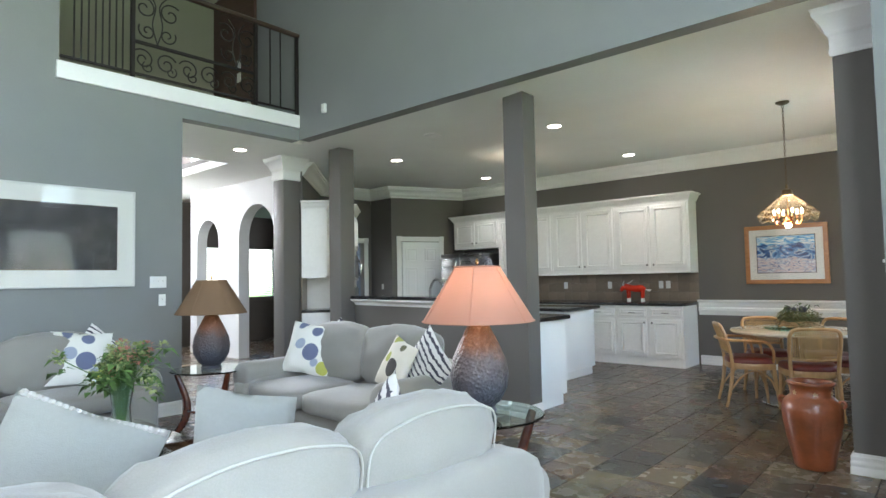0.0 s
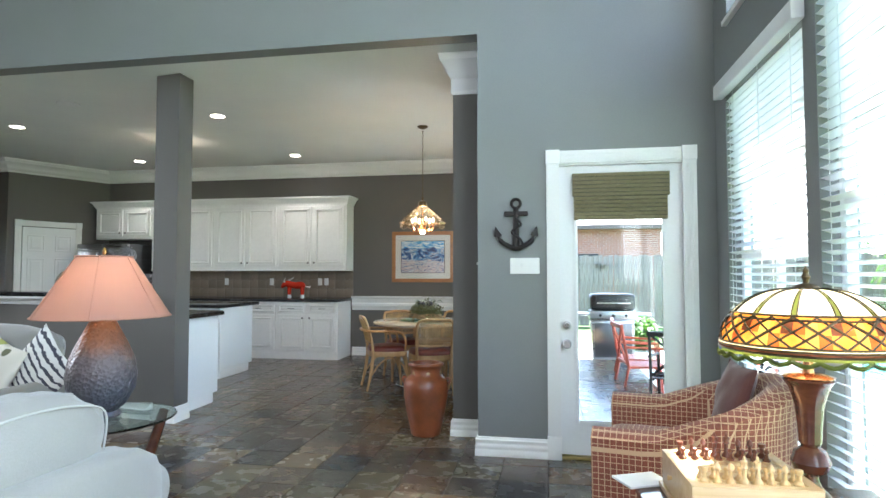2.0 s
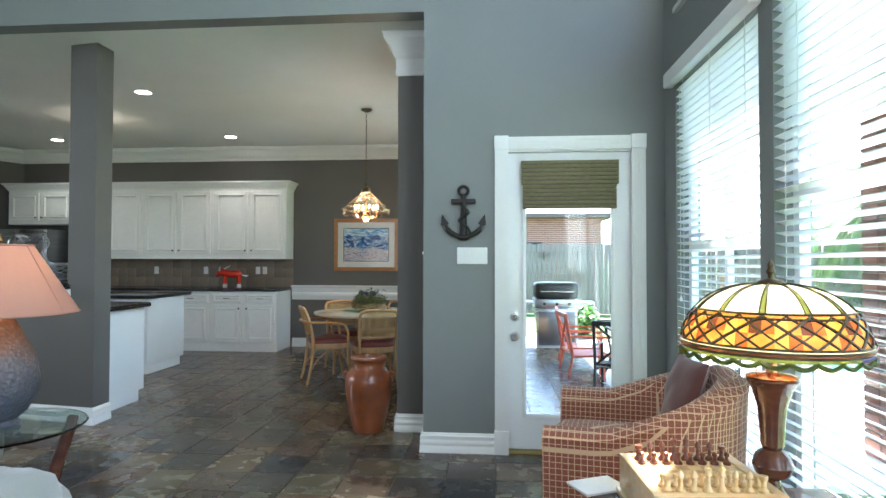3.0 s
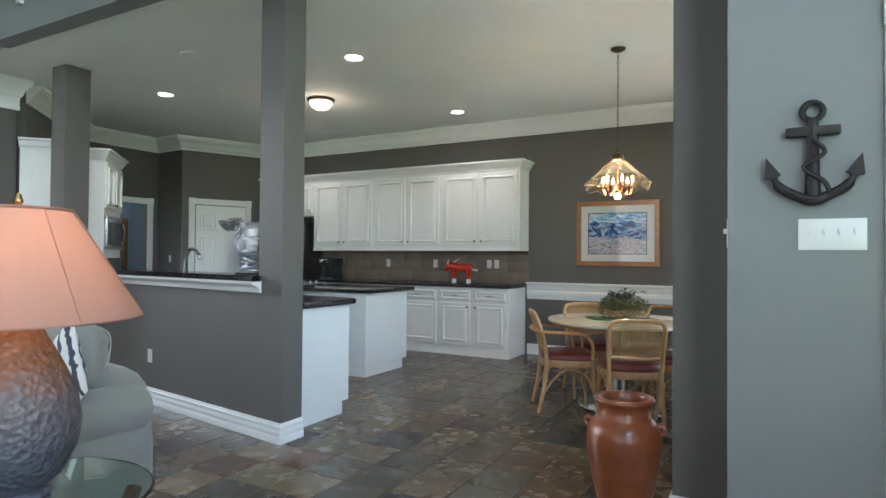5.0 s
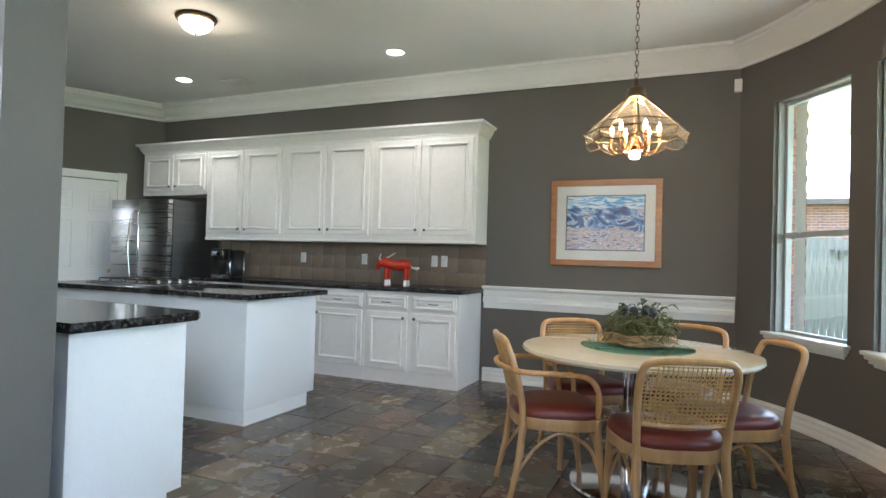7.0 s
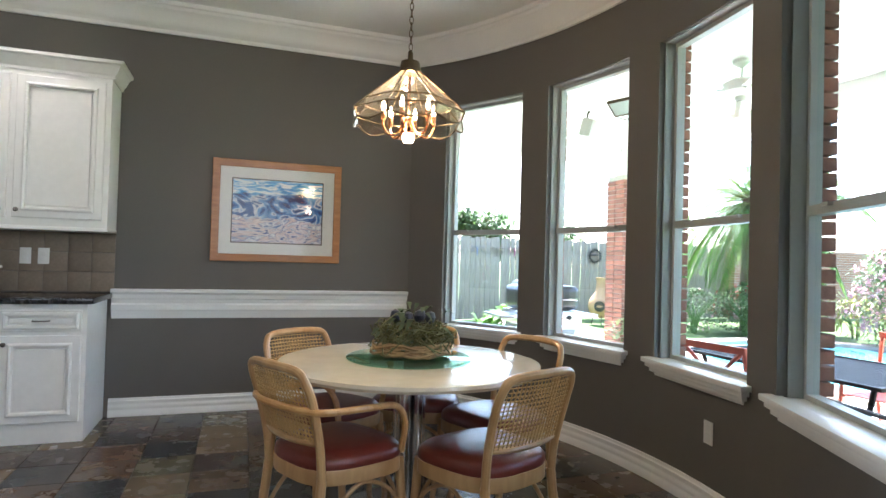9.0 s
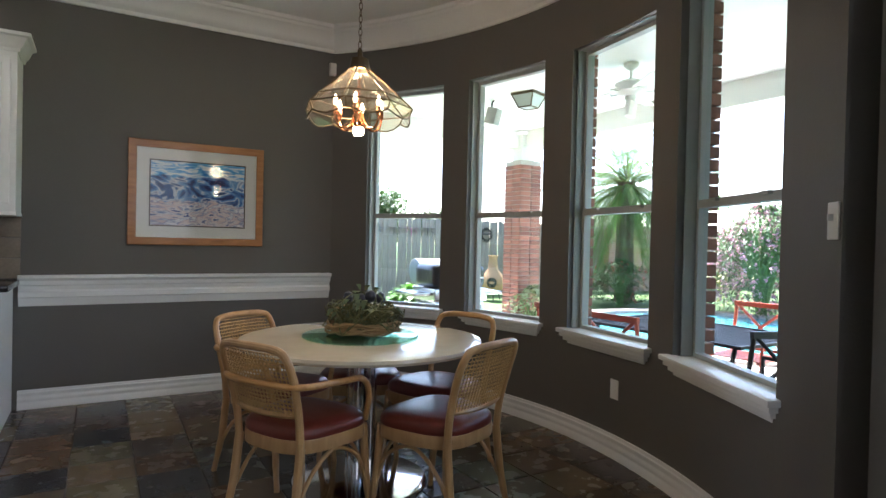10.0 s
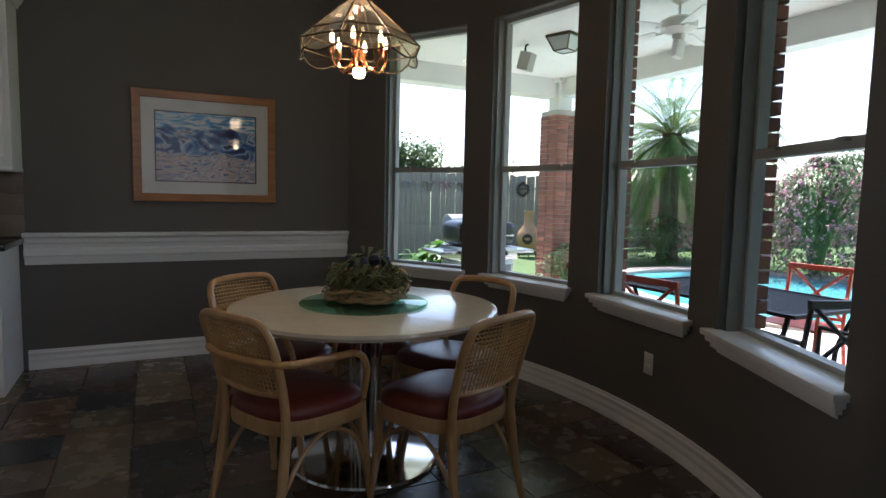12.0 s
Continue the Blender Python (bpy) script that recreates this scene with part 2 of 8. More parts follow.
def box(x0, x1, y0, y1, z0, z1, bevel=0.0, m=None):
    return bx(B(), x0, x1, y0, y1, z0, z1, m, bevel)


def lathe(bm, profile, n=24, at=(0, 0, 0), wob=None, cap=True):
    rings = []
    for r, z in profile:
        ring = []
        for i in range(n):
            a = 2 * math.pi * i / n
            k = wob(a, z) if wob else 1
            ring.append(bm.verts.new((at[0] + r * k * math.cos(a), at[1] + r * k * math.sin(a), at[2] + z)))
        rings.append(ring)
    for a, b in zip(rings, rings[1:]):
        for i in range(n):
            bm.faces.new((a[i], a[(i + 1) % n], b[(i + 1) % n], b[i]))
    if cap:
        if profile[0][0] > 1e-4:
            bm.faces.new(rings[0][::-1])
        if profile[-1][0] > 1e-4:
            bm.faces.new(rings[-1])
    return bm


def tube(bm, pts, r, n=8, closed=False, flat=1.0):
    """A round rod along points; r may be one radius or one for each point."""
    pts = [Vector(p) for p in pts]
    k = len(pts)
    rs = r if isinstance(r, (list, tuple)) else [r] * k
    rings, up = [], None
    for i, p in enumerate(pts):
        a = pts[(i - 1) % k] if closed or i else pts[0]
        b = pts[(i + 1) % k] if closed or i < k - 1 else pts[-1]
        d = (b - a).normalized()
        if up is None:
            up = Vector((0, 0, 1)) if abs(d.z) < 0.9 else Vector((1, 0, 0))
        s = d.cross(up).normalized()
        up = s.cross(d).normalized()
        rings.append([bm.verts.new(p + rs[i] * (math.cos(2 * math.pi * j / n) * s + flat * math.sin(2 * math.pi * j / n) * up)) for j in range(n)])
    for i in range(k if closed else k - 1):
        a, b = rings[i], rings[(i + 1) % k]
        for j in range(n):
            bm.faces.new((a[j], a[(j + 1) % n], b[(j + 1) % n], b[j]))
    if not closed:
        bm.faces.new(rings[0][::-1])
        bm.faces.new(rings[-1])
    return bm


def curve_pts(ctrl, n=24):
    """A smooth line through control points."""
    c = [Vector(p) for p in ctrl]
    c = [2 * c[0] - c[1]] + c + [2 * c[-1] - c[-2]]
    out = []
    segs = len(c) - 3
    per = max(2, n // segs)
    for i in range(segs):
        p0, p1, p2, p3 = c[i:i + 4]
        for j in range(per):
            t = j / per
            out.append(0.5 * ((2 * p1) + (p2 - p0) * t + (2 * p0 - 5 * p1 + 4 * p2 - p3) * t * t + (3 * p1 - p0 - 3 * p2 + p3) * t ** 3))
    out.append(c[-2])
    return out


def prism(bm, poly, z0, z1):
    lo = [bm.verts.new((x, y, z0)) for x, y in poly]
    hi = [bm.verts.new((x, y, z1)) for x, y in poly]
    n = len(poly)
    bm.faces.new(lo[::-1])
    bm.faces.new(hi)
    for i in range(n):
        bm.faces.new((lo[i], lo[(i + 1) % n], hi[(i + 1) % n], hi[i]))
    return bm


def moulding(bm, path, profile):
    """A profile of (distance into the room, height) drawn along a plan path whose left side is the room."""
    p = [Vector(q) for q in path]
    rings = []
    for i, q in enumerate(p):
        d0 = (q - p[i - 1]).normalized() if i else (p[1] - q).normalized()
        d1 = (p[i + 1] - q).normalized() if i < len(p) - 1 else d0
        n0, n1 = Vector((-d0.y, d0.x)), Vector((-d1.y, d1.x))
        nn = (n0 + n1).normalized()
        nn = nn / max(0.35, nn.dot(n0))
        rings.append([bm.verts.new((q.x + nn.x * o, q.y + nn.y * o, z)) for o, z in profile])
    k = len(profile)
    for a, b in zip(rings, rings[1:]):
        for j in range(k):
            bm.faces.new((a[j], a[(j + 1) % k], b[(j + 1) % k], b[j]))
    bm.faces.new(rings[0])
    bm.faces.new(rings[-1][::-1])
    return bm


def smooth_by(me, deg):
    for p in me.polygons:
        p.use_smooth = True
    me.set_sharp_from_angle(angle=radians(deg))


def mesh_of(name, bm, material, smooth=35):
    me = bpy.data.meshes.new(name)
    bmesh.ops.recalc_face_normals(bm, faces=bm.faces)
    bm.to_mesh(me)
    bm.free()
    me.materials.append(material)
    if smooth:
        smooth_by(me, smooth)
    return me


def part(name, bm, material, parent=None, label="", m=None, smooth=35, kind=""):
    ob = new(name, mesh_of(name, bm, material, smooth))
    if parent is not None:
        ob.parent = parent
    if m is not None:
        ob.matrix_basis = m
    return tagged(ob, label, kind=kind)


def thing(name, label, category, m=None, group="", kind=""):
    ob = new(name)
    ob.empty_display_size = 0.1
    if m is not None:
        ob.matrix_basis = m
    return tagged(ob, label, category, group, kind)


def solid(name, bm, material, label, category, m=None, group="", kind="", smooth=35):
    ob = part(name, bm, material, None, label, m, smooth)
    return tagged(ob, label, category, group, kind)


def structure(name, bm, material, label, category="", smooth=35):
    return solid(name, bm, material, label, category or name.split("_")[0], kind="structure", smooth=smooth)


def rect_rings(bm, w, h, loops, m=None):
    """A panelled face in the xz plane, facing -y: nested rectangles of (inset, y), closed in the middle; the back is open."""
    prev, made = None, []
    for ins, y in loops:
        x0, x1, z0, z1 = -w / 2 + ins, w / 2 - ins, ins, h - ins
        ring = [bm.verts.new(p) for p in ((x0, y, z0), (x1, y, z0), (x1, y, z1), (x0, y, z1))]
        made += ring
        if prev:
            for i in range(4):
                bm.faces.new((prev[i], prev[(i + 1) % 4], ring[(i + 1) % 4], ring[i]))
        prev = ring
    bm.faces.new(prev)
    if m is not None:
        bmesh.ops.transform(bm, matrix=m, verts=made)
    return bm


# ---- plan ----
ZC = 3.08              # kitchen ceiling
YD = 4.90              # door wall and header
YB = 9.72              # kitchen back wall
XL = -4.10             # living room's far wall
XR = 3.24              # living room's window wall
CX, CY, RB = -0.866, 7.603, 2.996   # bow: centre and inner radius
BOW0, BOW1 = -41.6, 46.2
WIN_A = [31.3, 12.3, -6.95, -25.95]
WIN_H = [7.1, 7.1, 7.1, 7.8]     # half of each opening's angle
SILL_Z, HEAD_Z = 0.684, 2.51


def bowp(deg, r=RB):
    return (CX + r * math.cos(radians(deg)), CY + r * math.sin(radians(deg)))


def arc_block(bm, a0, a1, r0, r1, z0, z1):
    n = max(2, int((a1 - a0) / 1.5))
    ang = [a0 + (a1 - a0) * i / n for i in range(n + 1)]
    return prism(bm, [bowp(a, r0) for a in ang] + [bowp(a, r1) for a in reversed(ang)], z0, z1)


# floor slab under the tiles
structure("floor", box(-13, 3.3, -4.1, 10, -0.12, -0.006), GROUT, "dark grout bed under the slate floor tiles", "floor")

# kitchen ceiling
bm = B()
bx(bm, -13.0, 1.2, YD + 0.15, 10.0, ZC, ZC + 0.12)
bx(bm, 1.2, 2.4, YD + 0.15, 10.0, ZC, ZC + 0.12)
bx(bm, -5.95, XL - 0.15, 2.0, YD + 0.15, ZC - 0.03, ZC + 0.12)
structure("ceiling", bm, CEIL, "off-white painted kitchen ceiling with orange-peel texture", "ceiling")
structure("ceiling_living", box(XL - 3, XR + 0.1, -4.1, YD + 0.15, 5.6, 5.72), CEIL, "off-white painted high living room ceiling", "ceiling")

# header wall with the opening to the kitchen; door wall to its side
bm = B()
bx(bm, XL, 1.607, YD, YD + 0.15, ZC - 0.02, 5.6)
bx(bm, -6.3, XL, YD, YD + 0.15, 3.21, 5.6)
bx(bm, 1.607, 2.13, YD, YD + 0.15, 0, 5.6)
bx(bm, 2.13, 3.08, YD, YD + 0.15, 2.09, 5.6)
bx(bm, 3.08, XR + 0.15, YD, YD + 0.15, 0, 5.6)
bx(bm, 1.607, 1.78, YD + 0.15, 5.373, 0, ZC)
structure("wall_north", bm, WALL_L, "grey painted two-storey wall over the kitchen opening", "wall")
# pilaster at the end of the opening
bm = B()
bx(bm, 1.348, 1.72, 5.374, 5.515, 0, ZC)
structure("wall_pilaster", bm, WALL, "taupe painted pilaster beside the breakfast bow", "wall")

# kitchen walls
bm = B()
bx(bm, -5.47, 1.6, YB, YB + 0.15, 0, ZC)
structure("wall_back", bm, WALL, "taupe painted kitchen back wall", "wall")
P = [(-5.47, YB), (-6.12, 8.36), (-6.74, 8.40), (-6.76, 7.21), (-5.25, 5.75)]


def wall_between(bm, a, b, z0, z1, t=0.12):
    a, b = Vector(a), Vector(b)
    d = (b - a).normalized()
    n = Vector((d.y, -d.x)) * t
    return prism(bm, [tuple(a), tuple(b), tuple(b + n), tuple(a + n)], z0, z1)


structure("wall_pantry", wall_between(B(), P[0], P[1], 0, ZC), WALL, "taupe painted angled pantry wall", "wall")
structure("wall_corner", wall_between(B(), P[1], P[2], 0, ZC), WALL, "taupe painted short return wall", "wall")
bm = B()
wall_between(bm, (-6.743, 8.40), (-6.746, 8.22), 0, ZC)
wall_between(bm, (-6.746, 8.22), (-6.755, 7.50), 2.05, ZC)
wall_between(bm, (-6.755, 7.50), P[3], 0, ZC)
structure("wall_west", bm, WALL, "taupe painted wall with a doorway to the hall", "wall")
structure("wall_oven", wall_between(B(), P[3], P[4], 0, ZC), WALL, "taupe painted angled wall behind the oven tower", "wall")

# bow wall with four windows
bm = B()
edges = [BOW1] + [e for a, h in zip(WIN_A, WIN_H) for e in (a + h, a - h)] + [BOW0]
for i in range(0, len(edges), 2):
    arc_block(bm, edges[i + 1], edges[i], RB, RB + 0.17, 0, ZC)
for a, h in zip(WIN_A, WIN_H):
    arc_block(bm, a - h, a + h, RB, RB + 0.17, 0, SILL_Z - 0.03)
    arc_block(bm, a - h, a + h, RB, RB + 0.17, HEAD_Z, ZC)
structure("wall_bow", bm, WALL, "taupe painted curved bow wall with four window openings", "wall")

# living room walls
bm = B()
bx(bm, XL - 0.15, XL, -4.1, 3.46, 0, 3.20)
bx(bm, XL - 0.15, XL, 3.46, YD, ZC - 0.03, 3.20)
bx(bm, XL - 0.15, XL, -4.1, 2.33, 3.20, 5.6)
structure("wall_west_living", bm, WALL_L, "grey painted living room wall below the balcony", "wall")
structure("wall_south", box(XL - 0.15, XR + 0.15, -4.25, -4.1, 0, 5.6), WALL_L, "grey painted rear living room wall", "wall")
WINS = [(3.50, 4.66, 0.35, 2.44), (1.75, 3.37, 0.35, 2.78), (-0.75, 0.9 + 0.75, 0.35, 2.78)]
UPW = [(4.02, 4.60, 2.90, 4.6), (1.75, 3.37, 3.1, 4.8), (-0.75, 1.65, 3.1, 4.8)]
bm = B()
ys = sorted({-4.1, YD} | {v for w in WINS + UPW for v in w[:2]})
for y0, y1 in zip(ys, ys[1:]):
    ym = (y0 + y1) / 2
    holes = sorted((w[2], w[3]) for w in WINS + UPW if w[0] < ym < w[1])
    z = 0
    for h0, h1 in holes:
        bx(bm, XR, XR + 0.15, y0, y1, z, h0)
        z = h1
    bx(bm, XR, XR + 0.15, y0, y1, z, 5.6)
structure("wall_east", bm, WALL_L, "grey painted window wall of the living room", "wall")

# pony wall and columns
bm = B()
prism(bm, [(-1.30, 5.351), (-1.30, 5.50), (-4.3, 5.95), (-4.3, 5.80)], 0, 1.06)
structure("wall_pony", bm, WALL, "taupe painted low wall behind the kitchen bar", "wall")
COLS = [(-4.36, -4.12, 5.545, 5.785)]
bm = B()
prism(bm, [(-1.36, 5.358), (-1.105, 5.32), (-1.105, 5.525), (-1.36, 5.545)], 0, ZC)
structure("column", bm, WALL, "square taupe painted column up to the kitchen ceiling", "column")
for x0, x1, y0, y1 in COLS:
    structure("column", box(x0, x1, y0, y1, 0, ZC, 0.012), WALL, "square taupe painted column up to the kitchen ceiling", "column")
structure("column", box(-5.40, -5.14, 5.36, 5.62, 0, ZC, 0.012), WALL, "square taupe painted column with a white capital", "column")

# ---- trims ----
CROWN = [(0, ZC - 0.001), (0, ZC - 0.20), (0.022, ZC - 0.20), (0.028, ZC - 0.175), (0.045, ZC - 0.165), (0.062, ZC - 0.13), (0.10, ZC - 0.075), (0.135, ZC - 0.055), (0.142, ZC - 0.035), (0.16, ZC - 0.03), (0.165, ZC - 0.001)]
arc = [bowp(BOW0 + (BOW1 - BOW0) * i / 40) for i in range(41)]
corner = (CX + math.sqrt(RB ** 2 - (YB - CY) ** 2), YB)
arc = [p for p in arc if 5.56 < p[1] < YB - 0.01] + [corner]
structure("trim_crown", moulding(B(), arc + P, CROWN), TRIM, "white crown moulding round the kitchen ceiling", "crown moulding")
BASE = [(0, 0.0), (0, 0.135), (0.008, 0.135), (0.012, 0.12), (0.018, 0.115), (0.018, 0.10), (0.0165, 0.097), (0.0165, 0.085), (0.020, 0.08), (0.020, 0.06), (0.0185, 0.057), (0.0185, 0.045), (0.022, 0.04), (0.022, 0.0)]


def baseboard(path):
    return structure("baseboard", moulding(B(), path, BASE), TRIM, "white ridged baseboard", "baseboard")


baseboard(arc)
baseboard([(corner[0], YB), (-1.0, YB)])
baseboard([P[1], P[2]])
baseboard([(2.10, YD), (1.607, YD), (1.607, 5.372), (1.348, 5.372), (1.348, 5.51)])
baseboard([(-1.105, 5.525), (-1.105, 5.32), (-4.12, 5.773)])
baseboard([(XL, 3.46), (XL, -4.1)])
# deep chair rail on the back wall
RAIL = [(o, z - 0.012) for o, z in ((0, 0.735), (0, 0.955), (0.085, 0.955), (0.085, 0.935), (0.06, 0.915), (0.055, 0.885), (0.035, 0.88), (0.03, 0.85), (0.045, 0.835), (0.045, 0.80), (0.03, 0.795), (0.02, 0.76), (0.012, 0.735))]
structure("trim_chair_rail", moulding(B(), [(corner[0] - 0.015, YB), (-1.0, YB)], RAIL), TRIM, "deep white moulded chair rail", "chair rail")


def capital(x0, x1, y0, y1, z1):
    prof = [(0.012, z1 - 0.32), (0.018, z1 - 0.29), (0.012, z1 - 0.27), (0.014, z1 - 0.19), (0.03, z1 - 0.17), (0.05, z1 - 0.11), (0.095, z1 - 0.05), (0.10, z1 - 0.02), (0.11, z1 - 0.001)]
    bm = B()
    rings = [[bm.verts.new(p) for p in ((x0 - o, y0 - o, z), (x1 + o, y0 - o, z), (x1 + o, y1 + o, z), (x0 - o, y1 + o, z))] for o, z in prof]
    for a, b in zip(rings, rings[1:]):
        for i in range(4):
            bm.faces.new((a[i], a[(i + 1) % 4], b[(i + 1) % 4], b[i]))
    bm.faces.new(rings[0][::-1])
    bm.faces.new(rings[-1])
    return structure("trim_capital", bm, TRIM, "white moulded column capital", "capital", smooth=20)


capital(1.348, 1.607, 5.372, 5.51, ZC)
capital(-5.40, -5.14, 5.36, 5.62, ZC)

# ---- bow windows ----
FRAMEW = mat("window_frame_paint", (0.38, 0.40, 0.39), 0.4, big=0.03, small=0.03, bump=0.03)
# reveal grey is lighter than the wall: skylight on the jambs, put into colour
SKYLIT_REVEAL = mat("skylit_reveal_grey", (0.27, 0.28, 0.27), 0.45, big=0.04, small=0.04, bump=0.05)
for i, a in enumerate(WIN_A):
    c = bowp(a, RB)
    M = pose(c[0], c[1], 0, 0, 0, a - 90)      # local x along the wall, local y outwards
    w = tagged(thing("window_%d" % (i + 1), "tall sash window in the bow with a white sill", "window", M, "bow windows"), kind="structure")
    hw = RB * math.sin(radians(WIN_H[i])) - 0.006
    yf0, yf1 = 0.072, 0.122
    zm = 1.455
    bm = B()
    bx(bm, -hw, -hw + 0.028, yf0, yf1, SILL_Z, HEAD_Z)
    bx(bm, hw - 0.028, hw, yf0, yf1, SILL_Z, HEAD_Z)
    bx(bm, -hw + 0.028, hw - 0.028, yf0, yf1, HEAD_Z - 0.03, HEAD_Z)
    bx(bm, -hw + 0.028, hw - 0.028, yf0, yf1, SILL_Z, SILL_Z + 0.03)
    part("window_frame", bm, FRAMEW, w)
    bm = B()
    bx(bm, -hw - 0.002, -hw + 0.006, 0.012, yf0, SILL_Z, HEAD_Z - 0.006)
    bx(bm, hw - 0.006, hw + 0.002, 0.012, yf0, SILL_Z, HEAD_Z - 0.006)
    bx(bm, -hw - 0.002, hw + 0.002, 0.012, yf0, HEAD_Z - 0.006, HEAD_Z + 0.001)
    part("skylit_jamb", bm, SKYLIT_REVEAL, w, "reveal in grey lightened for skylight")
    bm = B()
    bx(bm, -hw + 0.028, hw - 0.028, yf0 - 0.01, yf1, zm - 0.02, zm + 0.02)
    bx(bm, -0.22, -0.17, yf0 - 0.03, yf0 - 0.01, zm + 0.005, zm + 0.02)
    bx(bm, 0.17, 0.22, yf0 - 0.03, yf0 - 0.01, zm + 0.005, zm + 0.02)
    part("meeting_rail", bm, FRAMEW, w)
    for z0, z1 in ((SILL_Z + 0.03, zm - 0.02), (zm + 0.02, HEAD_Z - 0.03)):
        p = part("pane", box(-hw + 0.03, hw - 0.03, 0.096, 0.099, z0, z1), WINGLASS, w)
        p.visible_shadow = False
    bm = B()
    sw = hw + 0.045
    bx(bm, -sw, sw, -0.085, 0.0, SILL_Z - 0.015, SILL_Z + 0.012, bevel=0.006)
    bx(bm, -hw, hw, 0.0, 0.072, SILL_Z - 0.029, SILL_Z + 0.008)
    bx(bm, -hw, hw, 0.122, 0.19, SILL_Z - 0.029, SILL_Z - 0.004)
    for o, z0, z1 in ((0.068, -0.040, -0.016), (0.05, -0.065, -0.041), (0.03, -0.085, -0.066)):
        bx(bm, -sw + 0.085 - o, sw - 0.085 + o, -o, 0.002, SILL_Z + z0, SILL_Z + z1, bevel=0.004)
    part("window_sill", bm, TRIM, w, "white moulded sill")

# ---- kitchen cabinets ----
KNOB = mat("pewter", (0.16, 0.15, 0.14), 0.35, 0.9, bump=0.05)


def door_panel(w, h, t=0.02):
    """A raised-panel front in xz facing -y, its foot at z = 0."""
    r = min(0.062, w * 0.17, h * 0.22)
    bm = B()
    return rect_rings(bm, w, h, [(0, 0.0), (0, -t + 0.003), (0.004, -t), (r - 0.016, -t), (r - 0.013, -t - 0.012), (r - 0.004, -t - 0.016), (r + 0.006, -t - 0.013), (r + 0.010, -t + 0.014), (r + 0.020, -t + 0.016), (r + 0.024, -t + 0.006), (r + 0.034, -t + 0.005)])


def cab_door(parent, x0, x1, z0, z1, y, knob=None, pull=False):
    w, h = x1 - x0 - 0.006, z1 - z0 - 0.006
    o = part("drawer" if pull else "door", door_panel(w, h), CAB, parent, m=pose((x0 + x1) / 2, y, z0 + 0.003), smooth=20)
    if knob is not None:
        kx = (-w / 2 + 0.03) if knob < 0 else (w / 2 - 0.03)
        kz = 0.05 if z0 > 1 else h - 0.05
        b = B()
        lathe(b, [(0.006, 0), (0.006, 0.015), (0.014, 0.02), (0.015, 0.027), (0.008, 0.032)], 12)
        part("knob", b, KNOB, o, "pewter knob", m=pose(kx, -0.02, kz, 90, 0, 0))
    if pull:
        b = B()
        tube(b, curve_pts([(-0.045, 0, 0), (-0.04, -0.022, 0), (0, -0.028, 0), (0.04, -0.022, 0), (0.045, 0, 0)], 16), 0.005, 6)
        part("handle", b, KNOB, o, "pewter pull", m=pose(0, -0.02, h / 2))
    return o


def cab_crown(bm, x0, x1, y0, y1, z0, h=0.12, out=0.07, m=None):
    prof = [(0, z0), (0.012, z0), (0.016, z0 + 0.02), (0.03, z0 + 0.035), (out * 0.7, z0 + h * 0.75), (out, z0 + h * 0.82), (out, z0 + h), (0, z0 + h)]
    rings = [[(x0 - o, y1, z), (x0 - o, y0 - o, z), (x1 + o, y0 - o, z), (x1 + o, y1, z)] for o, z in prof]
    vs = [[bm.verts.new(p) for p in r] for r in rings]
    for a, b in zip(vs, vs[1:]):
        for i in range(3):
            bm.faces.new((a[i], a[i + 1], b[i + 1], b[i]))
    bm.faces.new(vs[-1])
    return bm


def upper_unit(x0, x1, z0, z1, doors, label, y0=9.39, y1=9.715, m=None, first=1):
    c = thing("wall_cabinet", label, "cabinet", m, "wall cabinets")
    part("body", box(x0 + 0.001, x1 - 0.001, y0, y1, z0, z1), CAB, c)
    n = doors
    w = (x1 - x0 - 0.03) / n
    for i in range(n):
        a = x0 + 0.015 + i * w
        cab_door(c, a + 0.016, a + w - 0.016, z0 + 0.05, z1 - 0.03, y0, knob=(1 if (i % 2 == 0) == (first > 0) else -1))
    return c


UX = [-4.38, -3.25, -2.13, -0.99]
for a, b in zip(UX, UX[1:]):
    upper_unit(a, b, 1.37, 2.40, 2, "white painted wall cabinet with two raised-panel doors")
upper_unit(-5.44, -4.38, 1.88, 2.40, 2, "short white wall cabinet above the fridge")
bm = cab_crown(B(), -5.44, -0.99, 9.39, 9.715, 2.40, 0.115, 0.075)
bx(bm, -4.38, -0.985, 9.375, 9.715, 1.345, 1.37, bevel=0.006)
solid("cabinet_crown", bm, CAB, "white crown moulding along the tops of the wall cabinets", "moulding", smooth=20)


def base_unit(x0, x1, label, doors=1, y0=9.13, y1=9.715, m=None, knob=1, kick=True):
    c = thing("base_cabinet", label, "cabinet", m, "base cabinets")
    part("body", box(x0 + 0.001, x1 - 0.001, y0, y1, 0.1, 0.875), CAB, c)
    part("kick", box(x0 + 0.001, x1 - 0.001, y0 + 0.004, y1, 0.0, 0.099), CAB, c)
    w = (x1 - x0) / doors
    for i in range(doors):
        a = x0 + i * w
        cab_door(c, a + 0.025, a + w - 0.025, 0.70, 0.84, y0, pull=True)
        cab_door(c, a + 0.025, a + w - 0.025, 0.13, 0.68, y0, knob=(knob if doors == 1 else (1 if i == 0 else -1)))
    return c


for i, (a, b) in enumerate(((-4.44, -3.83), (-3.83, -3.23), (-3.23, -2.62), (-2.62, -2.02))):
    base_unit(a, b, "white base cabinet with a drawer and a raised-panel door", 1, knob=-1 if i % 2 else 1)
base_unit(-2.02, -1.03, "white base cabinet with two drawers and two raised-panel doors", 2)


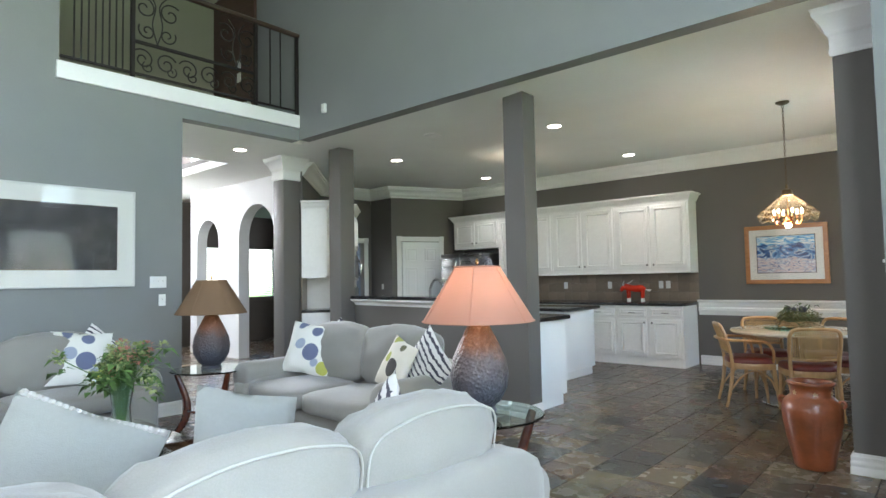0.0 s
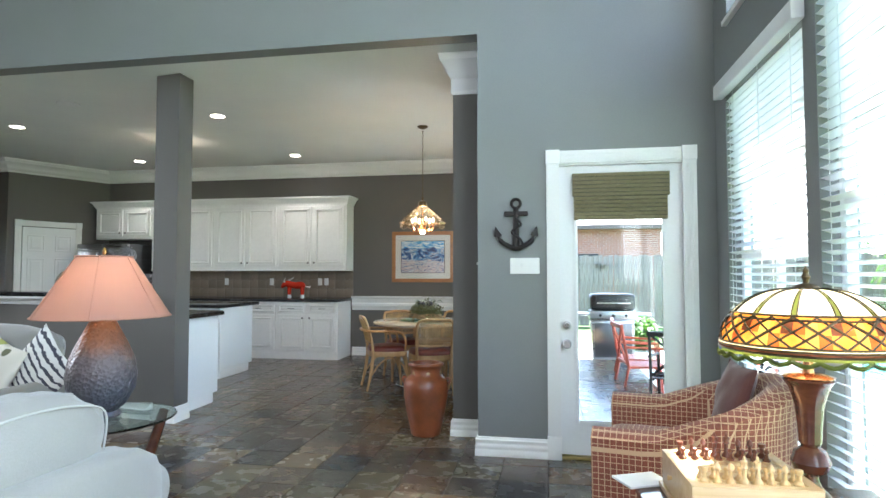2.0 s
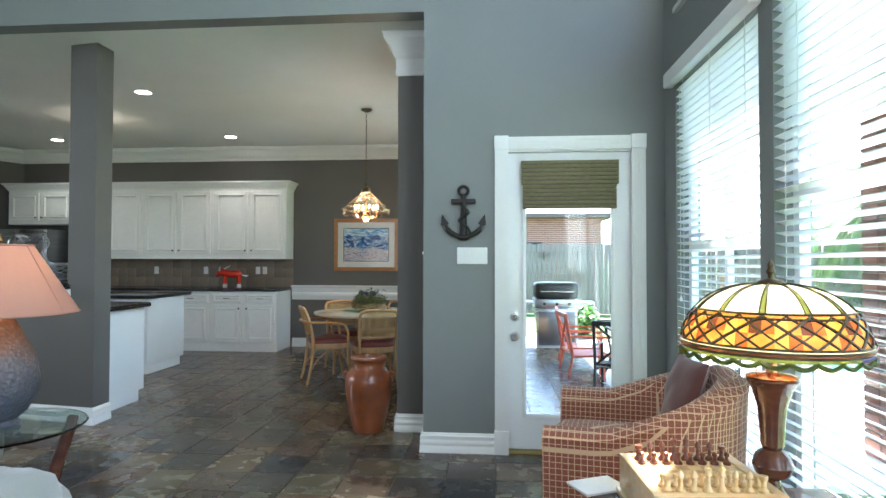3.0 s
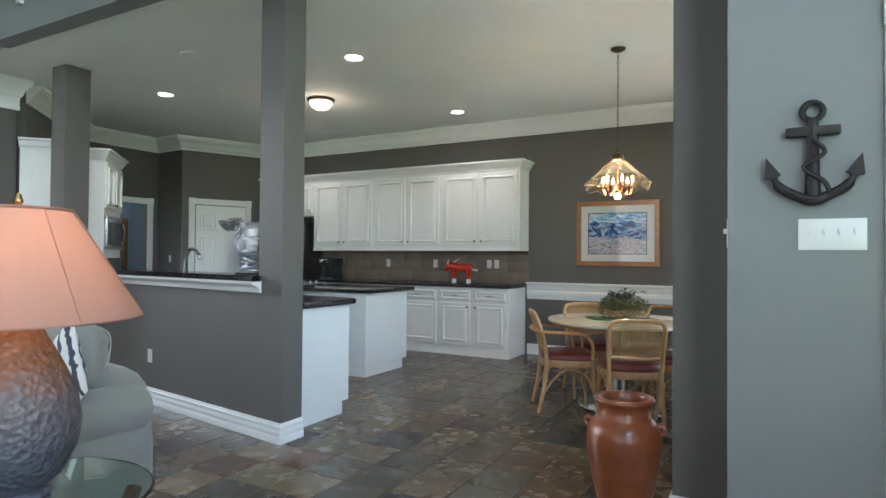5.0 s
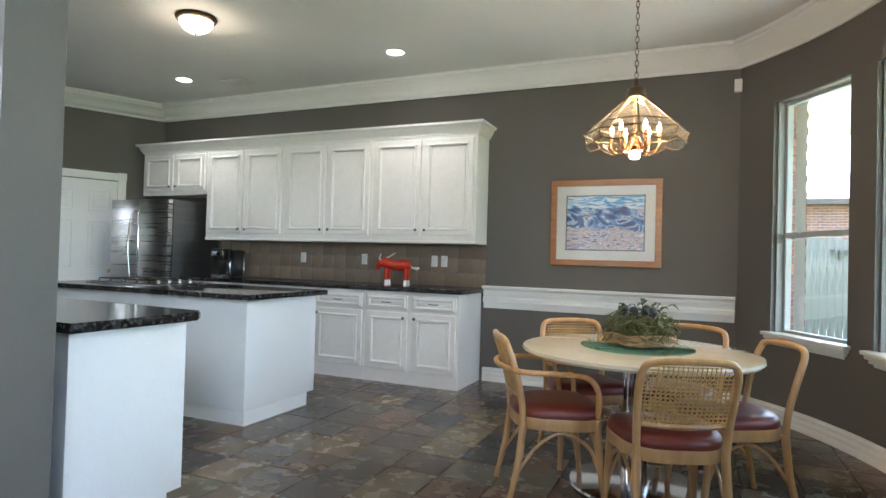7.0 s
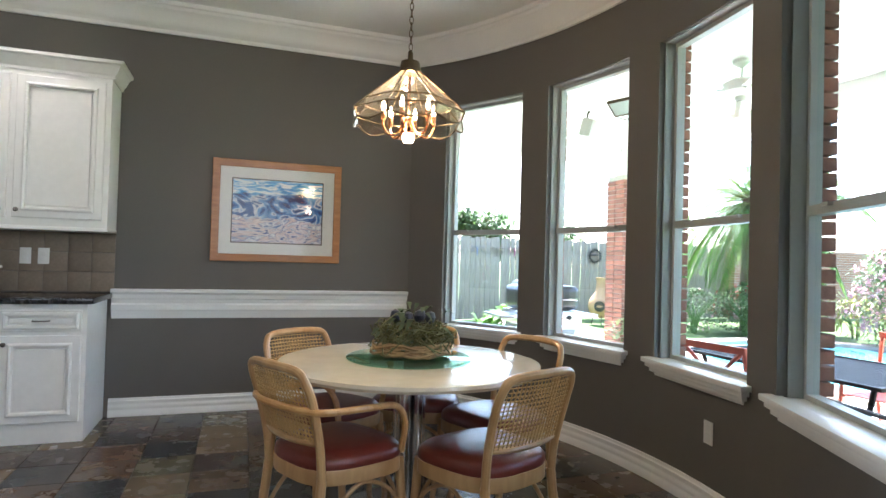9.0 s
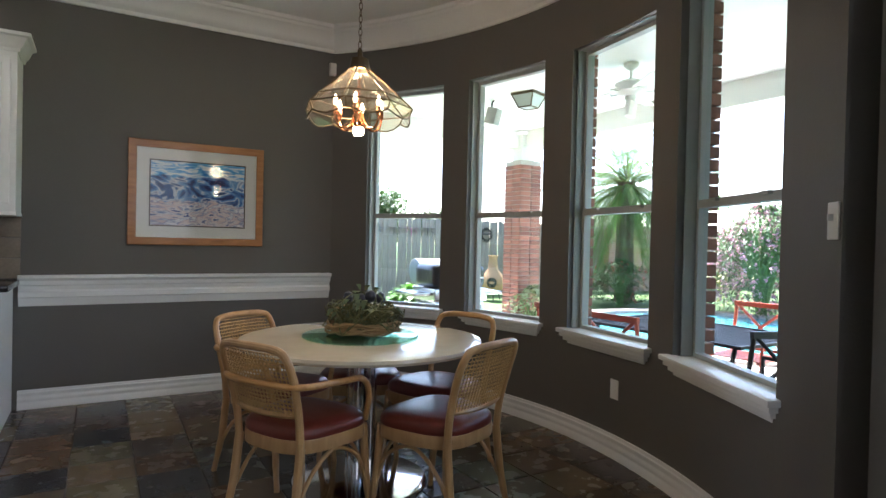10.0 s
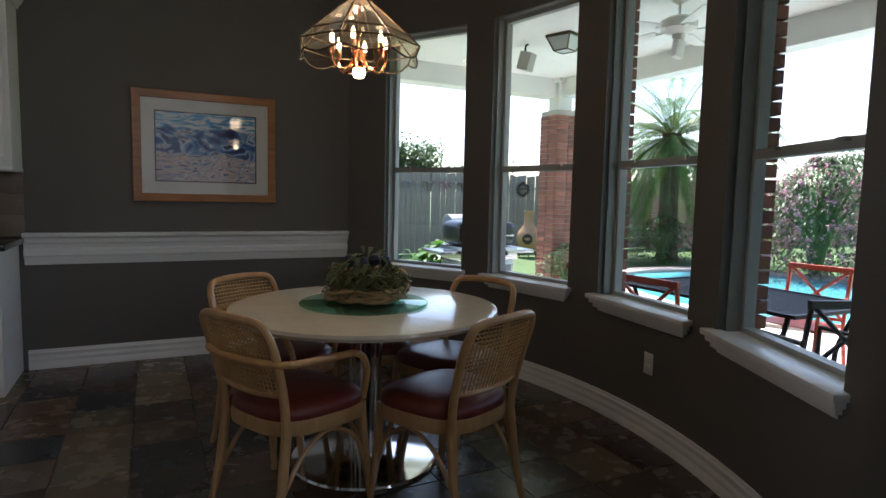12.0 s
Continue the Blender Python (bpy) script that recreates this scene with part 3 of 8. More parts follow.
def counter(name, bm, label):
    return solid(name, bm, GRANITE, label, "countertop")


counter("countertop", box(-4.44, -0.99, 9.08, 9.70, 0.875, 0.915, 0.008), "black speckled granite countertop on white cabinets")

# island
def island(x0, x1, y0, y1):
    c = thing("kitchen_island", "white painted kitchen island with a cooktop side", "island")
    part("body", box(x0, x1, y0, y1, 0.10, 0.875, 0.003), PANEL, c)
    part("kick", box(x0, x1 - 0.0, y0 + 0.004, y1 - 0.09, 0, 0.099), PANEL, c)
    return c


island(-4.05, -1.90, 7.36, 8.16)
counter("island_countertop", box(-4.1, -1.83, 7.30, 8.22, 0.875, 0.915, 0.008), "black polished granite island top")
# cooktop
c = thing("cooktop", "black gas cooktop with steel knobs set in the island", "cooktop", pose(-3.45, 7.84, 0.915))
part("glass_top", box(-0.38, 0.38, -0.26, 0.26, 0, 0.012, 0.004), BLACK, c)
part("steel_edge", box(-0.40, 0.40, -0.28, 0.28, -0.0005, 0.006, 0.002), STEEL, c)
for gx in (-0.2, 0.12):
    bm = B()
    for k in range(3):
        tube(bm, [(gx - 0.14, -0.18 + 0.16 * k, 0.035), (gx + 0.14, -0.18 + 0.16 * k, 0.035)], 0.006, 6)
    for k in (-0.14, 0, 0.14):
        tube(bm, [(gx + k, -0.2, 0.012), (gx + k, -0.2, 0.035), (gx + k, 0.2, 0.035), (gx + k, 0.2, 0.012)], 0.006, 6)
    part("grate", bm, IRON, c)
for k in range(4):
    b = B()
    lathe(b, [(0.02, 0), (0.02, 0.012), (0.015, 0.03), (0.013, 0.032)], 14)
    part("knob", b, STEEL, c, "steel knob", m=pose(0.33, -0.17 + 0.11 * k, 0.012))

# peninsula behind the pony wall
c = thing("peninsula", "white painted peninsula cabinet against the low wall", "cabinet")
bm = B()
prism(bm, [(-4.0, 5.95), (-1.385, 5.66), (-1.235, 5.66), (-1.235, 6.22), (-4.0, 6.45)], 0.10, 0.875)
part("body", bm, PANEL, c)
bm = B()
prism(bm, [(-4.0, 5.95), (-1.385, 5.66), (-1.235, 5.66), (-1.235, 6.14), (-4.0, 6.37)], 0.0, 0.099)
part("kick", bm, PANEL, c)
bm = B()
prism(bm, [(-4.05, 5.96), (-1.385, 5.63), (-1.18, 5.63), (-1.18, 6.24), (-1.23, 6.30), (-4.05, 6.52)], 0.875, 0.915)
bmesh.ops.bevel(bm, geom=list(bm.edges), offset=0.007, segments=2, affect="EDGES")
counter("peninsula_countertop", bm, "black granite peninsula countertop with a clipped corner")
# raised bar ledge
bm = B()
prism(bm, [(-1.32, 5.265), (-1.32, 5.345), (-1.37, 5.362), (-1.37, 5.61), (-4.10, 6.02), (-4.10, 5.68)], 1.08, 1.12)
bmesh.ops.bevel(bm, geom=list(bm.edges), offset=0.008, segments=2, affect="EDGES")
counter("bar_ledge", bm, "black granite ledge on the low bar wall")
bm = moulding(B(), [(-1.33, 5.3545), (-4.1, 5.7705)], [(0.0, 1.0), (0.012, 1.0), (0.02, 1.03), (0.05, 1.05), (0.075, 1.06), (0.08, 1.08), (0.0, 1.08)])
structure("trim_ledge", bm, TRIM, "white moulding under the granite bar ledge", "moulding")

# ---- refrigerator ----
c = thing("refrigerator", "dark stainless french-door refrigerator with bar handles", "refrigerator", pose(-4.93, 8.93, 0))
part("body", box(-0.46, 0.46, 0.07, 0.76, 0.02, 1.78, 0.01), STEEL_D, c)
for x0, x1, s in ((-0.46, -0.003, -1), (0.003, 0.46, 1)):
    d = part("door", box(x0, x1, 0, 0.065, 0.75, 1.78, 0.012), STEEL, c)
    b = B()
    hx = -0.045 * -s
    tube(b, curve_pts([(hx, 0.0, 0.85), (hx * 1.2, -0.05, 0.9), (hx * 1.9, -0.065, 1.25), (hx * 1.2, -0.05, 1.6), (hx, 0, 1.65)], 20), 0.012, 8)
    part("handle", b, CHROME, d, "curved steel handle")
d = part("freezer_drawer", box(-0.46, 0.46, 0, 0.065, 0.06, 0.745, 0.012), STEEL, c)
part("feet", box(-0.42, 0.42, 0.1, 0.7, 0, 0.02), BLACK, c)
bx_ = B()
tube(bx_, curve_pts([(-0.36, 0, 0.66), (-0.33, -0.05, 0.66), (0.33, -0.05, 0.66), (0.36, 0, 0.66)], 12), 0.012, 8)
part("handle", bx_, CHROME, d, "steel drawer handle")

# ---- oven tower on the angled wall ----
u = Vector((0.719, -0.695))
OV = Matrix.Translation((-6.76, 7.21, 0)) @ Matrix(((u.x, 0.695, 0, 0), (u.y, 0.719, 0, 0), (0, 0, 1, 0), (0, 0, 0, 1)))
# local x along the wall, local y into the room; fronts face +y, so flip them with a half turn


def facing(x, y):
    return OV @ pose(x, y, 0, 0, 0, 180)


c = thing("oven_tower", "tall white cabinet with a built-in microwave and oven", "oven cabinet", facing(1.40, 0.70))
part("body", box(-0.42, 0.42, 0, 0.69, 0.1, 2.36), CAB, c)
part("kick", box(-0.42, 0.42, 0.05, 0.69, 0, 0.099), CAB, c)
part("crown", cab_crown(B(), -0.42, 0.42, 0, 0.69, 2.36, 0.115, 0.075), CAB, c, smooth=20)
cab_door(c, -0.40, 0, 1.80, 2.33, 0, 1)
cab_door(c, 0, 0.40, 1.80, 2.33, 0, -1)
mw = part("microwave", box(-0.39, 0.39, -0.03, 0.0, 1.32, 1.72, 0.008), STEEL, c, "built-in steel microwave")
part("window", box(-0.34, 0.16, -0.034, -0.03, 1.37, 1.64, 0.003), BLACK, mw)
part("controls", box(0.21, 0.37, -0.034, -0.03, 1.37, 1.66, 0.003), BLACK, mw)
b = B()
tube(b, curve_pts([(0.19, -0.03, 1.38), (0.19, -0.075, 1.42), (0.19, -0.085, 1.52), (0.19, -0.075, 1.62), (0.19, -0.03, 1.66)], 16), 0.012, 8)
part("handle", b, CHROME, mw, "curved chrome handle")
ov = part("oven", box(-0.39, 0.39, -0.03, 0.0, 0.55, 1.22, 0.008), BLACK, c, "black built-in oven")
b = B()
tube(b, [(-0.34, -0.03, 1.06), (-0.34, -0.07, 1.06), (0.34, -0.07, 1.06), (0.34, -0.03, 1.06)], 0.011, 8)
part("handle", b, CHROME, ov, "steel oven handle")
c = thing("wall_cabinet", "white wall cabinet beside the oven tower", "cabinet", facing(2.05, 0.36), "wall cabinets")
part("body", box(-0.22, 0.22, 0, 0.35, 1.37, 2.36), CAB, c)
part("crown", cab_crown(B(), -0.22, 0.22, 0, 0.35, 2.36, 0.115, 0.07), CAB, c, smooth=20)
cab_door(c, -0.21, 0.21, 1.40, 2.33, 0, 1)
c = thing("base_cabinet", "white base cabinet beside the oven tower", "cabinet", facing(2.05, 0.60), "base cabinets")
part("body", box(-0.22, 0.22, 0, 0.59, 0.1, 0.875), CAB, c)
part("kick", box(-0.22, 0.22, 0.05, 0.59, 0, 0.099), CAB, c)
cab_door(c, -0.20, 0.20, 0.70, 0.84, 0, pull=True)
cab_door(c, -0.20, 0.20, 0.13, 0.68, 0, 1)
bm = box(-0.22, 0.24, -0.03, 0.59, 0.875, 0.915, 0.006)
solid("countertop", bm, GRANITE, "black granite countertop beside the oven tower", "countertop", m=facing(2.05, 0.60))
SPLASH = mat("tan_backsplash", (0.20, 0.155, 0.11), 0.4, big=0.15, small=0.15, s_big=6, bump=0.1)
solid("backsplash", box(-0.22, 0.26, 0.583, 0.598, 0.915, 1.37), SPLASH, "tan tiled backsplash panel beside the oven tower", "backsplash", m=facing(2.05, 0.60))

# ---- doors ----
DOORW = mat("white_door_paint", (0.80, 0.81, 0.81), 0.38, big=0.03, small=0.03, bump=0.03)


def casing(bm, x0, x1, z1, w=0.10, y=0.0, m=None, plinth=True):
    """Fluted casing with corner blocks round an opening, in xz, proud towards -y."""
    for a, b in ((x0 - w, x0), (x1, x1 + w)):
        bx(bm, a, b, y - 0.018, y, 0.16 if plinth else 0.0, z1, m)
        for k in range(4):
            c = a + w * (0.2 + 0.2 * k)
            bx(bm, c - 0.006, c + 0.006, y - 0.024, y - 0.018, 0.20, z1 - 0.03, m)
        if plinth:
            bx(bm, a - 0.004, b + 0.004, y - 0.028, y, 0, 0.16, m, 0.004)
        bx(bm, a - 0.004, b + 0.004, y - 0.03, y, z1, z1 + w + 0.008, m, 0.004)
    bx(bm, x0 + 0.004, x1 - 0.004, y - 0.02, y, z1, z1 + w, m)
    for k in range(3):
        zc = z1 + w * (0.25 + 0.25 * k)
        bx(bm, x0 + 0.004, x1 - 0.004, y - 0.026, y - 0.02, zc - 0.006, zc + 0.006, m)
    return bm


# patio door
d1 = tagged(thing("door_1", "white patio door with a full glass pane and a raised woven shade", "door"), kind="structure")
bm = B()
Y0, Y1 = YD + 0.03, YD + 0.075
bx(bm, 2.175, 2.305, Y0, Y1, 0.03, 2.06)
bx(bm, 2.895, 3.035, Y0, Y1, 0.03, 2.06)
bx(bm, 2.305, 2.895, Y0, Y1, 0.03, 0.26)
bx(bm, 2.305, 2.895, Y0, Y1, 1.95, 2.06)
part("leaf", bm, DOORW, d1)
bm = B()
for a in ((2.29, 2.315, 0.245, 1.965), (2.885, 2.91, 0.245, 1.965)):
    bx(bm, a[0], a[1], Y0 - 0.012, Y0, a[2], a[3], bevel=0.003)
bx(bm, 2.316, 2.884, Y0 - 0.012, Y0, 0.245, 0.27, bevel=0.003)
bx(bm, 2.316, 2.884, Y0 - 0.012, Y0, 1.94, 1.965, bevel=0.003)
part("glazing_bead", bm, DOORW, d1)
p = part("pane", box(2.305, 2.895, Y0 + 0.02, Y0 + 0.024, 0.26, 1.95), WINGLASS, d1)
p.visible_shadow = False
bm = B()
bx(bm, 2.135, 2.172, YD + 0.002, YD + 0.148, 0, 2.088)
bx(bm, 3.038, 3.078, YD + 0.002, YD + 0.148, 0, 2.088)
bx(bm, 2.172, 3.038, YD + 0.002, YD + 0.148, 2.063, 2.088)
casing(bm, 2.19, 3.02, 2.075, 0.09, YD)
part("casing", bm, TRIM, d1, "white fluted casing with corner blocks")
part("threshold", box(2.14, 3.07, YD + 0.0, YD + 0.15, 0.001, 0.022, 0.003), mat("brass_threshold", (0.35, 0.27, 0.10), 0.4, 0.8), d1, "dull brass threshold")
for z, nm in ((1.02, "deadbolt"), (0.89, "door_knob")):
    b = B()
    lathe(b, [(0.032, 0), (0.032, 0.01), (0.014, 0.014), (0.014, 0.03), (0.027, 0.04), (0.03, 0.055), (0.02, 0.066)] if nm == "door_knob" else [(0.03, 0), (0.03, 0.012), (0.02, 0.016), (0.018, 0.03)], 18)
    part(nm, b, STEEL, d1, "satin steel " + nm.replace("_", " "), m=pose(2.235, Y0, z - 0.09, 90, 0, 0))
for z in (0.3, 1.0, 1.8):
    part("hinge", box(3.03, 3.042, Y0 - 0.012, Y0 + 0.002, z, z + 0.09, 0.002), STEEL, d1)

# woven roman shade on the door
BAMBOO = mat("woven_reed", (0.20, 0.17, 0.085), 0.7, big=0.25, small=0.3, s_big=40, s_small=160, bump=0.3, stretch=(1, 1, 8))
STRIPE = mat("dark_reed", (0.055, 0.045, 0.03), 0.8, big=0.2, bump=0.2)
c = thing("roman_shade", "olive woven reed roman shade drawn up on the patio door", "window shade")
for i in range(12):
    z = 2.0 - i * 0.0275
    yo = 0.0 if i < 6 else 0.006
    part("slat", box(2.28 + (0.01 if i > 5 else 0), 2.935 - (0.015 if i > 5 else 0), Y0 - 0.05 + yo, Y0 - 0.022, z - 0.0235, z, 0.003), BAMBOO, c)
    part("cord", box(2.285 + (0.01 if i > 5 else 0), 2.93 - (0.015 if i > 5 else 0), Y0 - 0.046 + yo, Y0 - 0.024, z - 0.0268, z - 0.024), STRIPE, c, "dark reed line")
part("headrail", box(2.28, 2.935, Y0 - 0.022, Y0 - 0.013, 1.94, 2.0), BAMBOO, c)


def six_panel(parent, w, h, y):
    o = part("leaf", box(-w / 2, w / 2, y, y + 0.035, 0.01, h), DOORW, parent)
    for cx in (-w / 4 - 0.005, w / 4 + 0.005):
        for z0, z1 in ((0.2, 0.85), (0.98, 1.55), (1.66, 1.92)):
            pw = w / 2 - 0.14
            b = rect_rings(B(), pw, z1 - z0, [(0, 0.0), (0.0, -0.004), (0.012, -0.008), (0.02, -0.002), (0.05, -0.006), (0.055, -0.009)])
            part("panel", b, DOORW, o, m=pose(cx, y, z0), smooth=20)
    return o


# pantry door on the angled wall
pa, pb = Vector(P[1]), Vector(P[0])
dirv = (pb - pa).normalized()
PM = Matrix.Translation((*((pa + dirv * 0.58)), 0)) @ pose(0, 0, 0, 0, 0, math.degrees(math.atan2(dirv.y, dirv.x)))
d2 = tagged(thing("door_2", "white six-panel pantry door with white casing", "door", PM), kind="structure")
six_panel(d2, 0.76, 2.04, -0.038)
part("casing", casing(B(), -0.39, 0.39, 2.055, 0.09, -0.002), TRIM, d2, "white fluted casing")
b = B()
lathe(b, [(0.03, 0), (0.03, 0.008), (0.012, 0.012), (0.012, 0.03), (0.028, 0.042), (0.02, 0.06)], 16)
part("door_knob", b, BRASS, d2, "brass door knob", m=pose(0.33, -0.038, 0.93, 90, 0, 0))

# doorway to the hall beyond the oven
WM = Matrix.Translation((-6.75, 7.86, 0)) @ pose(0, 0, 0, 0, 0, 90)
structure("trim_doorway", casing(B(), -0.36, 0.36, 2.05, 0.09, -0.002), TRIM, "white fluted casing round the hall doorway", "door casing").matrix_basis = WM
BLUEW = mat("blue_grey_paint", (0.10, 0.13, 0.16), 0.6, bump=0.1)
bm = B()
bx(bm, -9.2, -9.05, 8.45, 9.6, 0, 2.7)
bx(bm, -9.05, -6.9, 9.45, 9.6, 0, 2.7)
bx(bm, -9.2, -6.9, 6.6, 9.6, 2.7, 2.8)
structure("wall_study", bm, BLUEW, "blue-grey painted room beyond the hall doorway", "wall")

# ---- breakfast table and chairs ----
SEAT = mat("red_brown_leather", (0.16, 0.028, 0.018), 0.32, big=0.12, small=0.1, s_big=5, bump=0.15, bump_scale=120)
CANE = mat("woven_cane", (0.52, 0.33, 0.13), 0.5, big=0.15, small=0.15, s_big=12, bump=0.05)
MARBLE = mat("cream_stone", (0.66, 0.58, 0.44), 0.16, big=0.12, small=0.06, s_big=2.5, s_small=18, bump=0.02, coat=0.3)
GREENGLASS = pane_glass("green_glass", (0.60, 0.84, 0.74), 0.10)
TX, TY = 0.66, 7.525

t = thing("round_table", "round cream stone dining table on a chrome pedestal", "table", pose(TX, TY, 0))
b = B()
lathe(b, [(0.0, 0.705), (0.58, 0.705), (0.608, 0.710), (0.618, 0.723), (0.613, 0.737), (0.58, 0.742), (0.0, 0.742)], 64)
part("tabletop", b, MARBLE, t)
b = B()
lathe(b, [(0.342, 0.0), (0.347, 0.006), (0.342, 0.016), (0.2, 0.024), (0.07, 0.03), (0.0, 0.03)], 56)
part("base_plate", b, CHROME, t, "polished chrome base disc")
for k in range(4):
    a = radians(45 + 90 * k)
    b = B()
    tube(b, [(0.05 * math.cos(a), 0.05 * math.sin(a), 0.03), (0.05 * math.cos(a), 0.05 * math.sin(a), 0.704)], 0.032, 16)
    part("post", b, CHROME, t)
b = B()
lathe(b, [(0.0, 0), (0.29, 0), (0.298, 0.004), (0.298, 0.009), (0.29, 0.013), (0.0, 0.013)], 56)
solid("lazy_susan", b, GREENGLASS, "round green glass turntable on the dining table", "turntable", pose(TX - 0.005, TY + 0.01, 0.7425))


def leaf_mesh(bm, base, d, ln, w, up=Vector((0, 0, 1)), bend=0.3):
    d = Vector(d).normalized()
    s = d.cross(up)
    s = s.normalized() if s.length > 1e-3 else Vector((1, 0, 0))
    base = Vector(base)
    mid = base + d * ln * 0.5 + up * ln * 0.08
    tip = base + d * ln - up * ln * bend
    v = [bm.verts.new(p) for p in (base, mid - s * w / 2, tip, mid + s * w / 2, mid)]
    bm.faces.new((v[0], v[1], v[4]))
    bm.faces.new((v[0], v[4], v[3]))
    bm.faces.new((v[1], v[2], v[4]))
    bm.faces.new((v[4], v[2], v[3]))


LEAF = mat("dusty_leaf", (0.055, 0.095, 0.035), 0.6, big=0.35, small=0.2, s_big=20, rand=0.2)
TWIG = mat("green_twig", (0.13, 0.13, 0.045), 0.7, big=0.3, small=0.2, s_big=15)
STRAW = mat("dry_vine", (0.36, 0.22, 0.10), 0.7, big=0.25, small=0.2, s_big=20)
c = thing("plant_wreath", "tangled green vine centrepiece in a straw ring with dusty leaves", "plant", pose(TX + 0.01, TY + 0.01, 0.756) @ Matrix.Diagonal((1.0, 1.0, 1.3, 1)))
rnd = random.Random(5)
b = B()
for k in range(10):
    ph, rr = rnd.random() * 6.28, 0.17 + rnd.uniform(-0.02, 0.02)
    tube(b, [(rr * math.cos(a + ph) * (1 + 0.06 * math.sin(3 * a + k)), rr * math.sin(a + ph) * (1 + 0.06 * math.cos(2 * a + k)), 0.012 + 0.008 * (1 + math.sin(5 * a + k)) + 0.003 * k) for a in [2 * math.pi * i / 26 for i in range(26)]], 0.006, 5, closed=True)
part("straw_ring", b, STRAW, c)
b = B()
for k in range(70):
    a0, r0 = rnd.random() * 6.28, rnd.uniform(0.02, 0.17)
    pts = [(r0 * math.cos(a0), r0 * math.sin(a0), 0.02 + rnd.random() * 0.06)]
    a = a0
    for j in range(4):
        a += rnd.uniform(0.2, 0.8)
        r = rnd.uniform(0.06, 0.215)
        pts.append((r * math.cos(a), r * math.sin(a), rnd.uniform(0.02, 0.17) * (1.1 - r * 2)))
    tube(b, curve_pts(pts, 14), 0.0028, 4)
part("vines", b, TWIG, c)
b = B()
for k in range(110):
    a, r, z = rnd.random() * 6.28, rnd.uniform(0.0, 0.15), rnd.uniform(0.03, 0.17)
    leaf_mesh(b, (r * math.cos(a), r * math.sin(a), z), (math.cos(a + rnd.uniform(-1, 1)), math.sin(a + rnd.uniform(-1, 1)), rnd.uniform(-0.2, 0.8)), rnd.uniform(0.05, 0.10), rnd.uniform(0.02, 0.04))
part("leaves", b, LEAF, c)
b = B()
for k in range(5):
    lathe(b, [(0, 0), (0.02, 0.008), (0.026, 0.025), (0.02, 0.042), (0, 0.05)], 10, (rnd.uniform(-0.09, 0.09), rnd.uniform(-0.09, 0.09), rnd.uniform(0.07, 0.13)))
part("berries", b, mat("dark_blue_berry", (0.03, 0.035, 0.06), 0.4), c)


